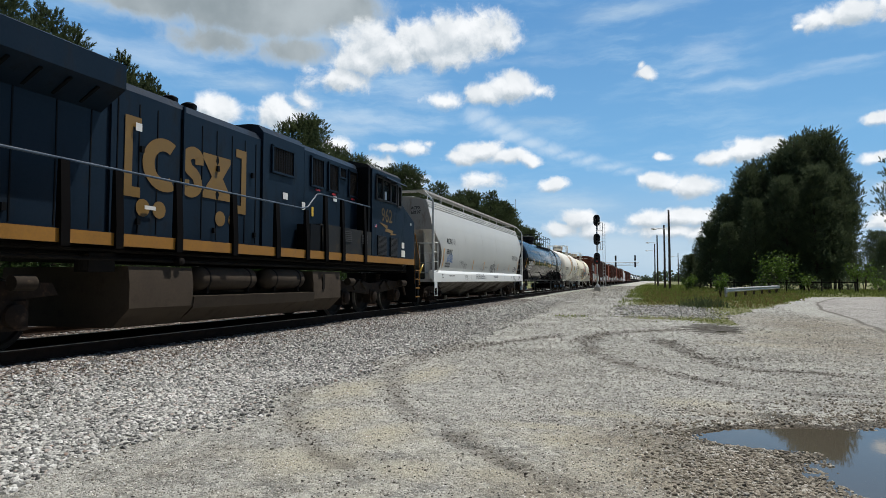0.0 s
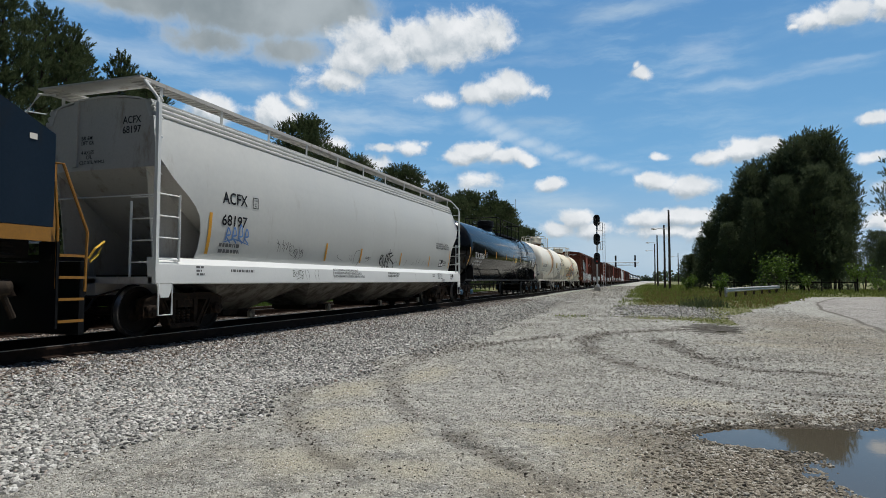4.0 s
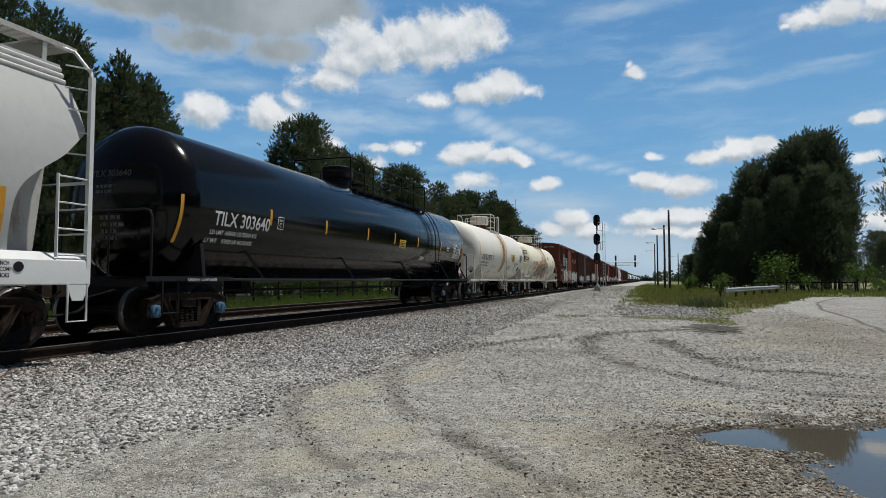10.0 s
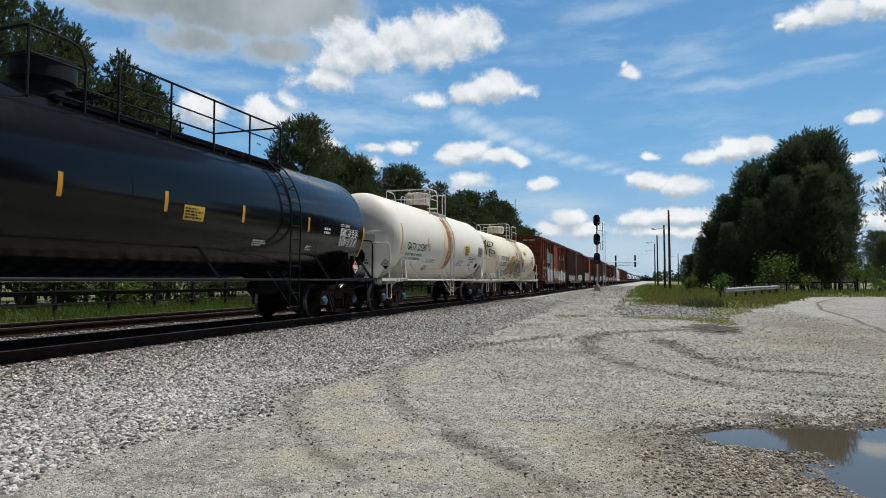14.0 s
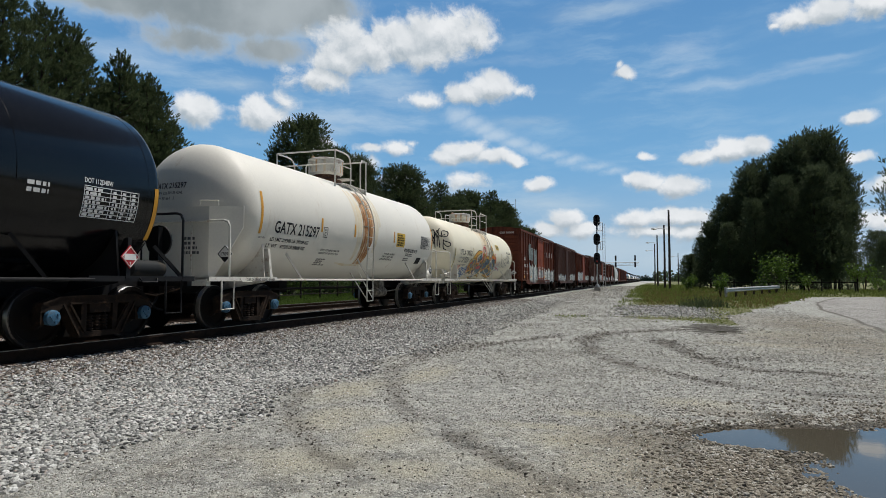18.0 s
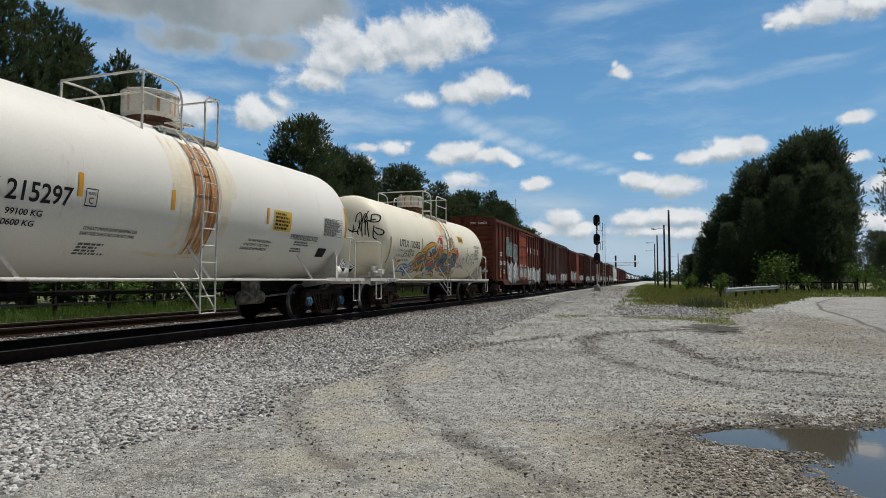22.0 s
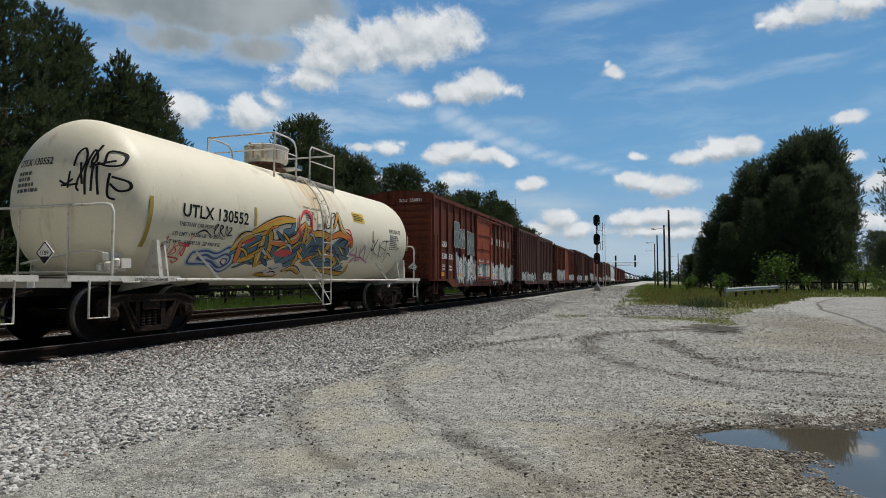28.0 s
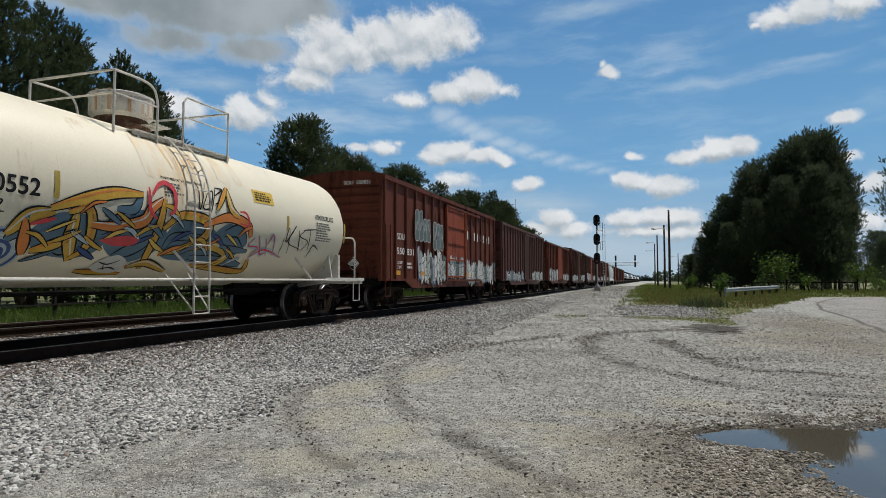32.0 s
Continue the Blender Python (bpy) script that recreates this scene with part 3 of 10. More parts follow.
VEILS = [(-0.439, 0.252, 0.143, 0.026, 0.6), (-0.363, 0.294, 0.1, 0.026, 0.6), (-0.157, 0.339, 0.106, 0.014, 0.5), (0.087, 0.336, 0.052, 0.021, 0.6), (0.084, 0.306, 0.055, 0.01, 0.5), (0.155, 0.283, 0.138, 0.011, 0.5), (0.262, 0.294, 0.067, 0.009, 0.5), (-0.784, 0.325, 0.131, 0.028, 0.8)]
BAND = [(-0.265, 0.266, 0.032, 0.017, 1), (-0.248, 0.252, 0.032, 0.017, 1), (-0.229, 0.24, 0.031, 0.016, 1), (-0.206, 0.229, 0.035, 0.015, 1.1), (-0.178, 0.219, 0.035, 0.013, 1), (-0.149, 0.209, 0.037, 0.013, 1), (-0.119, 0.199, 0.038, 0.011, 0.95), (-0.089, 0.189, 0.038, 0.011, 0.9), (-0.056, 0.178, 0.037, 0.01, 0.85), (-0.026, 0.166, 0.033, 0.009, 0.7)]
HAZE = [(-0.036, 0.402, 0.139, 0.02, 0.55), (-0.155, 0.25, 0.097, 0.012, 0.45), (-0.318, 0.142, 0.128, 0.027, 0.7), (-0.137, 0.122, 0.129, 0.027, 0.7), (-0.038, 0.049, 0.16, 0.035, 1.1), (0.044, 0.031, 0.107, 0.026, 1.1), (-0.143, 0.033, 0.138, 0.027, 1.0), (0.299, 0.042, 0.053, 0.03, 0.9), (-0.494, 0.237, 0.09, 0.026, 0.6), (-0.612, 0.298, 0.113, 0.021, 0.6), (0.28, 0.118, 0.06, 0.019, 0.5), (-0.212, 0.069, 0.107, 0.027, 0.8)]


def cloud_material(cumulus, bank, veils, band, haze):
    """Blue sky with clouds by bearing and height angle: (bearing, height, half width, half height, weight)."""
    m = bpy.data.materials.new("cloudy_sky")
    m.use_nodes = True
    nt = m.node_tree
    nt.nodes.clear()
    ln = nt.links.new
    tc = node(nt, "ShaderNodeTexCoord")
    xyz = node(nt, "ShaderNodeSeparateXYZ")
    nrm = node(nt, "ShaderNodeVectorMath", op="NORMALIZE")
    ln(tc.outputs["Object"], nrm.inputs[0])
    ln(nrm.outputs[0], xyz.inputs[0])
    az = node(nt, "ShaderNodeMath", op="ARCTAN2")
    ln(xyz.outputs[0], az.inputs[0])
    ln(xyz.outputs[1], az.inputs[1])
    el = node(nt, "ShaderNodeMath", op="ARCSINE")
    ln(xyz.outputs[2], el.inputs[0])
    p = node(nt, "ShaderNodeCombineXYZ")
    ln(az.outputs[0], p.inputs[0])
    ln(el.outputs[0], p.inputs[1])

    def fbm(src, scale, detail, rough):
        n = node(nt, "ShaderNodeTexNoise", Scale=scale, Detail=detail, Roughness=rough)
        ln(src, n.inputs["Vector"])
        return n

    nz = fbm(p.outputs[0], 15.0, 6.0, 0.55)
    sub = node(nt, "ShaderNodeVectorMath", op="SUBTRACT")
    ln(nz.outputs["Color"], sub.inputs[0])
    sub.inputs[1].default_value = (0.5, 0.5, 0.5)
    sc = node(nt, "ShaderNodeVectorMath", op="MULTIPLY")
    ln(sub.outputs[0], sc.inputs[0])
    sc.inputs[1].default_value = (0.034, 0.024, 0)
    warped = node(nt, "ShaderNodeVectorMath", op="ADD")
    ln(p.outputs[0], warped.inputs[0])
    ln(sc.outputs[0], warped.inputs[1])
    above = node(nt, "ShaderNodeVectorMath", op="ADD")
    ln(warped.outputs[0], above.inputs[0])
    above.inputs[1].default_value = (0.004, 0.012, 0)

    def gather(rows, src):
        last = None
        for a, e, ra, re, w in rows:
            s1 = node(nt, "ShaderNodeVectorMath", op="SUBTRACT")
            ln(src, s1.inputs[0])
            s1.inputs[1].default_value = (a, e, 0)
            s2 = node(nt, "ShaderNodeVectorMath", op="MULTIPLY")
            ln(s1.outputs[0], s2.inputs[0])
            s2.inputs[1].default_value = (1 / ra, 1 / re, 0)
            s3 = node(nt, "ShaderNodeVectorMath", op="LENGTH")
            ln(s2.outputs[0], s3.inputs[0])
            s4 = node(nt, "ShaderNodeMath", op="MULTIPLY_ADD", i1=-w, i2=w)
            ln(s3.outputs["Value"], s4.inputs[0])
            if last is None:
                last = s4.outputs[0]
            else:
                mx = node(nt, "ShaderNodeMath", op="SMOOTH_MAX", i2=0.15)
                ln(last, mx.inputs[0])
                ln(s4.outputs[0], mx.inputs[1])
                last = mx.outputs[0]
        return last

    fine = fbm(warped.outputs[0], 30.0, 10.0, 0.6)
    fine2 = fbm(above.outputs[0], 30.0, 10.0, 0.6)

    def with_rag(g, n, rag):
        f = node(nt, "ShaderNodeMath", op="MULTIPLY_ADD", i1=rag, i2=-rag * 0.5)
        ln(n.outputs["Fac"], f.inputs[0])
        a = node(nt, "ShaderNodeMath", op="ADD")
        ln(g, a.inputs[0])
        ln(f.outputs[0], a.inputs[1])
        return a.outputs[0]

    def ramp(src, lo, hi, a=0.0, b=1.0):
        r = node(nt, "ShaderNodeMapRange", i1=lo, i2=hi, i3=a, i4=b)
        r.interpolation_type = "SMOOTHSTEP"
        ln(src, r.inputs[0])
        return r.outputs[0]

    def mix(f, a, b):
        x = node(nt, "ShaderNodeMix", blend="MIX")
        ln(f, x.inputs[0])
        for c, k in ((a, 6), (b, 7)):
            if isinstance(c, tuple):
                x.inputs[k].default_value = (*c, 1)
            else:
                ln(c, x.inputs[k])
        return x.outputs[2]

    d_c = with_rag(gather(cumulus, warped.outputs[0]), fine, 1.25)
    d_up = with_rag(gather(cumulus, above.outputs[0]), fine2, 1.25)
    d_b = with_rag(gather(bank, warped.outputs[0]), fine, 0.75)
    # streaks of high thin cloud that rise to the right
    turn = node(nt, "ShaderNodeMapping")
    turn.inputs["Rotation"].default_value = (0, 0, radians(-17))
    turn.inputs["Scale"].default_value = (0.32, 1.5, 1)
    ln(warped.outputs[0], turn.inputs["Vector"])
    streaks = fbm(turn.outputs[0], 16.0, 8.0, 0.62)
    patchy = fbm(p.outputs[0], 5.0, 3.0, 0.5)
    d_v = with_rag(gather(veils, warped.outputs[0]), streaks, 1.7)
    d_h = with_rag(gather(haze, p.outputs[0]), streaks, 1.2)
    # blue sky, paler towards the horizon
    low = ramp(el.outputs[0], -0.02, 0.20)
    high = ramp(el.outputs[0], 0.10, 0.48)
    blue = mix(high, mix(low, (0.43, 0.565, 0.68), (0.195, 0.435, 0.715)), (0.108, 0.285, 0.57))
    thin = node(nt, "ShaderNodeMath", op="MULTIPLY")
    ln(ramp(streaks.outputs["Fac"], 0.42, 0.72, 0.0, 0.42), thin.inputs[0])
    ln(ramp(patchy.outputs["Fac"], 0.35, 0.65, 0.25, 1.0), thin.inputs[1])
    c = mix(thin.outputs[0], blue, (0.47, 0.65, 0.81))
    c = mix(ramp(d_h, -0.1, 1.0, 0.0, 0.6), c, (0.54, 0.655, 0.75))
    c = mix(ramp(d_v, -0.1, 1.0, 0.0, 0.42), c, (0.66, 0.76, 0.85))
    d_t = with_rag(gather(band, warped.outputs[0]), fine, 1.3)
    c = mix(ramp(d_t, -0.1, 1.1, 0.0, 0.58), c, (0.66, 0.76, 0.85))
    gl = fbm(p.outputs[0], 8.0, 6.0, 0.5)
    grey = mix(ramp(gl.outputs["Fac"], 0.3, 0.72), (0.25, 0.30, 0.33), (0.42, 0.475, 0.51))
    grey = mix(ramp(d_b, 0.05, 0.5), (0.54, 0.61, 0.66), grey)
    c = mix(ramp(d_b, -0.1, 0.5), c, grey)
    # heaps: bright where they thin out upwards, grey-blue towards their bases
    dif = node(nt, "ShaderNodeMath", op="SUBTRACT")
    ln(d_c, dif.inputs[0])
    ln(d_up, dif.inputs[1])
    lit = ramp(dif.outputs[0], -0.58, 0.42)
    white = mix(lit, (0.40, 0.475, 0.54), (0.86, 0.885, 0.91))
    folds = fbm(warped.outputs[0], 20.0, 4.0, 0.5)
    white = mix(ramp(folds.outputs["Fac"], 0.38, 0.66, 0.0, 0.36), white, (0.50, 0.565, 0.62))
    c = mix(ramp(d_c, 0.02, 0.52), c, white)
    em = node(nt, "ShaderNodeEmission", Strength=1.0)
    ln(c, em.inputs["Color"])
    o = node(nt, "ShaderNodeOutputMaterial")
    ln(em.outputs[0], o.inputs["Surface"])
    return m


def cloud_dome():
    """The sky ahead with its clouds: a wide flat dome about the place."""
    s = Shape()
    na, ne = 60, 24
    vs = []
    for j in range(ne + 1):
        e = -0.012 + 0.65 * j / ne
        for i in range(na + 1):
            a = -1.5 + 2.6 * i / na
            t = math.tan(e)
            q = (-4600 * t + math.sqrt((4600 * t) ** 2 + 4 * 950 * 950)) / (2 * 950)
            r = 4600 * q
            vs.append((r * math.sin(a), r * math.cos(a), r * t))
    s.add(vs, [(j * (na + 1) + i, j * (na + 1) + i + 1, (j + 1) * (na + 1) + i + 1, (j + 1) * (na + 1) + i) for j in range(ne) for i in range(na)])
    ob = part("backdrop", s, cloud_material(HEAP_MAIN + HEAPS_MID + HEAPS_RIGHT + HEAPS_LOW, BANK, VEILS, BAND, HAZE), None)
    ob.location = EYE
    return tagged(ob, "blue summer sky with white heaped clouds and a grey bank", "sky", kind="structure")


CLOUDS = cloud_dome()

# ------------------------------------------------------------------ ground
# wheel ruts that sweep over the lot
RUTS = [[(6.0, 8.9), (2.85, 9.39), (2.44, 9.41), (1.79, 9.46), (1.34, 9.68), (0.79, 10.17), (0.33, 10.8), (-0.2, 11.31), (-0.73, 12.26), (-1.16, 13.7), (-1.52, 15.19), (-1.54, 16.84), (-1.07, 18.24), (-0.16, 19.11), (0.8, 20.04)],
        [(6.0, 11.2), (3.44, 11.27), (2.98, 11.48), (2.44, 11.56), (1.78, 11.61), (1.32, 12.11), (0.93, 13.16), (0.58, 14.72), (0.26, 16.48)],
        [(-2.18, 16.98), (-3.02, 15.73), (-3.57, 14.39), (-4.04, 12.75), (-4.22, 11.47), (-4.25, 10.26), (-3.97, 9.23), (-3.55, 8.25), (-3.12, 7.48), (-2.75, 6.86), (-2.39, 6.35)],
        [(-1.85, 5.85), (-1.48, 5.53), (-1.21, 5.28), (-0.98, 4.95), (-0.79, 4.75), (-0.61, 4.65)],
        [(-3.9, 14.56), (-4.47, 12.5), (-4.68, 10.61), (-4.93, 9.73), (-4.98, 9.03), (-4.67, 7.97), (-4.31, 6.96), (-4.06, 6.42), (-3.61, 5.77), (-3.26, 5.38), (-2.96, 5.04), (-2.67, 4.8), (-2.35, 4.56)],
        [(-2.64, 11.28), (-2.41, 10.15), (-2.11, 9.04)],
        [(-2.37, 5.01), (-2.11, 4.66), (-2.06, 4.37), (-2.18, 4.13)],
        [(0.09, 6.82), (0.21, 6.38), (0.22, 5.87)],
        [(-5.35, 14.97), (-4.62, 17.91), (-3.59, 21.89)]]
RUT_DEEP = (0.75, 0.8, 0.68, 0.85, 0.66, 0.35, 0.45, 0.6, 0.35)
SANDS = [(-3.92, 7.74, 0.6, 1.1), (-3.29, 6.1, 0.6, 0.7), (-2.75, 4.61, 0.7, 0.5), (-2.47, 5.6, 0.5, 0.7), (-1.86, 4.66, 0.55, 0.4), (-1.06, 6.43, 0.8, 0.22), (-0.55, 7.2, 0.6, 0.25),
         (-1.06, 4.78, 0.6, 0.35), (-0.23, 5.2, 0.7, 0.6), (-0.77, 5.94, 0.7, 0.4), (0.51, 8.19, 0.6, 0.45), (-0.02, 5.79, 0.5, 0.5), (2.5, 16.0, 1.6, 0.6), (6.0, 14.0, 1.4, 1.0), (3.5, 19.0, 1.4, 1.8), (-3.4, 9.5, 0.5, 1.2)]
# earth-brown stretches: behind the puddle and at the near edge
SOILS = [(0.4, 5.2, 1.1, 1.4, 1.0), (0.0, 6.2, 0.9, 1.2, 0.9), (-0.4, 4.5, 1.4, 0.7, 0.8), (1.2, 4.4, 1.2, 0.6, 0.8), (1.0, 7.7, 1.2, 0.5, 0.7), (4.5, 17.0, 4.0, 6.0, 0.85), (5.0, 23.0, 3.0, 8.0, 0.9), (3.0, 26.0, 3.0, 4.0, 0.7), (-3.6, 4.2, 0.5, 1.2, 0.55), (2.2, 8.7, 1.5, 0.5, 0.6), (3.2, 10.4, 2.2, 0.9, 0.6), (3.6, 13.0, 2.4, 1.6, 0.55)]
ROAD_Y, ROAD_X = [12, 20.98, 24.54, 28.39, 33.57, 41.45, 47.2, 60, 90], [5.6, 6.44, 6.93, 7.43, 7.76, 9.41, 11.45, 17.0, 40.0]


def segment_distance(x, y, line):
    d = np.full(x.shape, 1e9)
    for (ax, ay), (bx, by) in zip(line[:-1], line[1:]):
        ux, uy = bx - ax, by - ay
        t = np.clip(((x - ax) * ux + (y - ay) * uy) / (ux * ux + uy * uy), 0, 1)
        d = np.minimum(d, np.hypot(x - ax - t * ux, y - ay - t * uy))
    return d


def ripple(x, y, k, seed):
    """A cheap rolling unevenness of wavelength about 1/k."""
    r = np.random.RandomState(seed)
    z = np.zeros_like(x)
    for _ in range(7):
        a, f, p = r.uniform(0, 6.28), k * r.uniform(0.6, 1.7), r.uniform(0, 6.28)
        z = z + np.sin((x * np.cos(a) + y * np.sin(a)) * f * 6.28 + p)
    return z / 7


def rut_at(x, y):
    r = np.zeros_like(x)
    for line, deep in zip(RUTS, RUT_DEEP):
        r = np.maximum(r, deep * np.exp(-(segment_distance(x + 0.1 * ripple(x, y, 0.7, 51), y + 0.12 * ripple(x, y, 0.6, 52), line) / (0.13 + 0.014 * y)) ** 2))
    return r


def pool_at(x, y):
    """Below 1 inside the puddles."""
    w = ripple(x, y, 0.9, 3) * 0.16 + ripple(x, y, 2.6, 4) * 0.07
    a = np.hypot((x - 1.42) / 1.06, (y - 6.88 - 0.25 * (x - 1.42)) / 0.58)
    b = np.hypot((x - 2.85) / 1.72, (y - 5.9) / 2.0)
    c = np.hypot((x - 1.85) / 0.95, (y - 20.6) / 2.3) + 0.42 + (0.4 * ripple(x, y, 0.8, 71) + 0.25 * ripple(x, y, 2.0, 72)) * (y > 12)
    return np.minimum(np.minimum(a, b), c) + w


def ground_z(x, y):
    lot = 0.36 * smoothstep(10, 70, y)
    w = smoothstep(5.6, 8.0, -x) * (1 - smoothstep(15.6, 17.6, -x))
    z = lot * (1 - w) + (RAIL - 0.205) * w
    z = np.where(-x > 15.6, (RAIL - 0.205) * w + (1 - w) * (0.16 + 0.1 * smoothstep(18, 30, -x)), z)
    near = np.exp(-np.hypot(x, y - 6) / 40)
    z = z + (ripple(x, y, 0.22, 1) * 0.02 + ripple(x, y, 1.1, 2) * 0.009) * near * (1 - 0.7 * w)
    d = pool_at(x, y)
    z = z - 0.10 * smoothstep(1.25, 0.55, d) * (np.abs(x) < 5) * (y < 30)
    return z - 0.018 * rut_at(x, y) * (y < 25)


def lawn_at(x, y):
    front = np.where(x < 2.8, 24.2 - 0.8 * x, 26.5 + (x - 2.8) * 3.0) + 1.2 * ripple(x, y, 0.3, 63)
    g = smoothstep(-1.5, 1.5, y - front) * smoothstep(-1.6, 0.6, x + 0.7 + 1.2 * ripple(x, y, 0.15, 6)) * smoothstep(420, 200, y + 0 * x)
    pad = np.exp(-(((x - 0.7) / 1.7) ** 4 + ((y - 30.8) / 4.6) ** 4))
    verge = smoothstep(50.5, 52.5, y - 0.15 * (x - 12) + 0.8 * ripple(x, y, 0.2, 64)) * smoothstep(8, 11, x)
    return np.maximum(np.maximum(g * (1 - pad), verge), smoothstep(16.8, 18.5, -x))


def road_at(x, y):
    edge = np.interp(y, ROAD_Y, ROAD_X) + 0.14 * ripple(x, y, 0.35, 61)
    return smoothstep(-0.15, 0.15, x - edge) * smoothstep(53, 51, y - 0.15 * (x - 12))


def axis_points(parts):
    out = []
    for a, b, n in parts:
        out += list(np.linspace(a, b, n, endpoint=False))
    return np.array(out + [parts[-1][1]])


def build_ground():
    xs = axis_points([(-2600, -300, 8), (-300, -60, 12), (-60, -18, 28), (-18, -5, 90), (-5, 4, 180), (4, 12, 60), (12, 60, 32), (60, 300, 12), (300, 2600, 8)])
    ys = axis_points([(-700, -40, 8), (-40, 2, 24), (2, 10, 170), (10, 24, 120), (24, 60, 80), (60, 160, 40), (160, 600, 20), (600, 4200, 10)])
    X, Y = np.meshgrid(xs, ys)
    Z = ground_z(X, Y)
    nx, ny = len(xs), len(ys)
    me = bpy.data.meshes.new("ground")
    co = np.stack([X, Y, Z], -1).reshape(-1, 3)
    i = (np.arange(ny - 1)[:, None] * nx + np.arange(nx - 1)[None, :]).ravel()
    quads = np.stack([i, i + 1, i + nx + 1, i + nx], 1)
    me.from_pydata(co.tolist(), [], quads.tolist())
    me.polygons.foreach_set("use_smooth", [True] * len(me.polygons))
    sand = np.zeros_like(X)
    for x, y, a, b in SANDS:
        sand = np.maximum(sand, np.exp(-(((X - x) / a) ** 2 + ((Y - y) / b) ** 2)) * 0.95)
    sand = np.maximum(sand, 0.46 * smoothstep(-3.6, -2.6, X) * smoothstep(8, 5, Y))
    pool = pool_at(X, Y)
    wet = np.where(Y > 12, smoothstep(1.65, 1.0, pool), np.maximum(smoothstep(1.16, 0.98, pool), 0.8 * np.exp(-((X - 1.3) / 0.35) ** 2 - ((Y - 7.7) / 0.35) ** 2)))
    soil = np.zeros_like(X)
    for x, y, a, b, k in SOILS:
        soil = np.maximum(soil, k * np.exp(-(((X - x) / a) ** 2 + ((Y - y) / b) ** 2)))
    crack = 1.5 * np.exp(-((X - np.interp(Y, ROAD_Y, ROAD_X) - 0.14 * ripple(X, Y, 0.35, 61)) / 0.16) ** 2) * (Y > 18) * (Y < 50)
    rut = np.maximum(crack, rut_at(X, Y) * (0.95 + 0.4 * ripple(X, Y, 0.45, 33)) * smoothstep(30, 20, Y))
    for name, a in (("rut", rut), ("soil", soil), ("sand", sand), ("wet", wet), ("grass", lawn_at(X, Y)), ("asphalt", road_at(X, Y))):
        at = me.attributes.new(name, "FLOAT", "POINT")
        at.data.foreach_set("value", np.ascontiguousarray(a.ravel(), dtype=np.float32))
    me.materials.append(ground_material())
    ob = new("ground", me)
    return tagged(ob, "grey crushed-stone lot with tan dirt patches and tyre ruts", "ground", kind="structure")


build_ground()


def build_puddle():
    water = water_material()
    for x, y, r, z, lab in ((2.45, 6.1, 2.5, -0.042, "shallow muddy rain puddle reflecting the sky in the gravel lot"), (1.95, 19.4, 0.16, 0.0, "small dark puddle in the gravel beside the grass")):
        s = Shape()
        s.add([(x + r * math.cos(k * math.pi / 24), y + r * 1.15 * math.sin(k * math.pi / 24), 0) for k in range(48)], [tuple(range(48))])
        if y > 10:
            z = float(ground_z(np.array([x]), np.array([y]))[0]) + 0.012
        ob = part("water", s, water, None, smooth=0)
        ob.location.z = z
        tagged(ob, lab, "puddle", kind="structure")


build_puddle()

# ------------------------------------------------------------------ loose stone


def rock_bases(n, seed, detailed):
    r = np.random.RandomState(seed)
    bm = bmesh.new()
    if detailed:
        bmesh.ops.create_icosphere(bm, subdivisions=1, radius=1)
    else:
        bmesh.ops.create_cube(bm, size=1.3)
        bmesh.ops.triangulate(bm, faces=bm.faces)
    bm.verts.ensure_lookup_table()
    v = np.array([p.co[:] for p in bm.verts])
    f = np.array([[q.index for q in p.verts] for p in bm.faces])
    bm.free()
    out = []
    for _ in range(n):
        w = v * r.uniform(0.72, 1.22, (len(v), 1)) + r.uniform(-0.16, 0.16, v.shape)
        out.append(w * np.array([1, r.uniform(0.6, 0.95), r.uniform(0.4, 0.72)]))
    return out, f


def scatter(name, label, xy, sizes, material, seed, detailed=True, lift=0.15, tilt=0.5):
    """Thousands of loose stones as one mesh."""
    r = np.random.RandomState(seed)
    bases, f = rock_bases(7, seed, detailed)
    n = len(xy)
    z = ground_z(xy[:, 0], xy[:, 1])
    pick = r.randint(0, 7, n)
    B = np.array(bases)[pick] * sizes[:, None, None]
    a, tx, ty = r.uniform(0, 6.28, n), r.uniform(-tilt, tilt, n), r.uniform(-tilt, tilt, n)
    x, y, h = B[..., 0], B[..., 1], B[..., 2]
    h, x = h + x * tx[:, None], x - h * tx[:, None]
    h, y = h + y * ty[:, None], y - h * ty[:, None]
    ca, sa = np.cos(a)[:, None], np.sin(a)[:, None]
    X = x * ca - y * sa + xy[:, :1]
    Y = x * sa + y * ca + xy[:, 1:2]
    Z = h + (z + sizes * lift)[:, None]
    co = np.stack([X, Y, Z], -1).reshape(-1, 3).astype(np.float32)
    nv = B.shape[1]
    idx = (f[None] + (np.arange(n) * nv)[:, None, None]).reshape(-1, 3)
    me = bpy.data.meshes.new(name)
    me.vertices.add(len(co))
    me.vertices.foreach_set("co", co.ravel())
    me.loops.add(idx.size)
    me.loops.foreach_set("vertex_index", idx.ravel().astype(np.int32))
    me.polygons.add(len(idx))
    me.polygons.foreach_set("loop_start", np.arange(0, idx.size, 3, dtype=np.int32))
    me.update(calc_edges=True)
    me.shade_flat()
    me.materials.append(material)
    return tagged(new(name, me), label, "stones", kind="stuff")


def spread(n, x0, x1, y0, y1, seed, keep=None, power=1.0):
    r = np.random.RandomState(seed)
    p = np.stack([r.uniform(x0, x1, n), y0 + (y1 - y0) * r.uniform(0, 1, n) ** power], 1)
    if keep is not None:
        p = p[keep(p[:, 0], p[:, 1], r)]
    return p


def dry(x, y):
    return pool_at(x, y) > 1.06


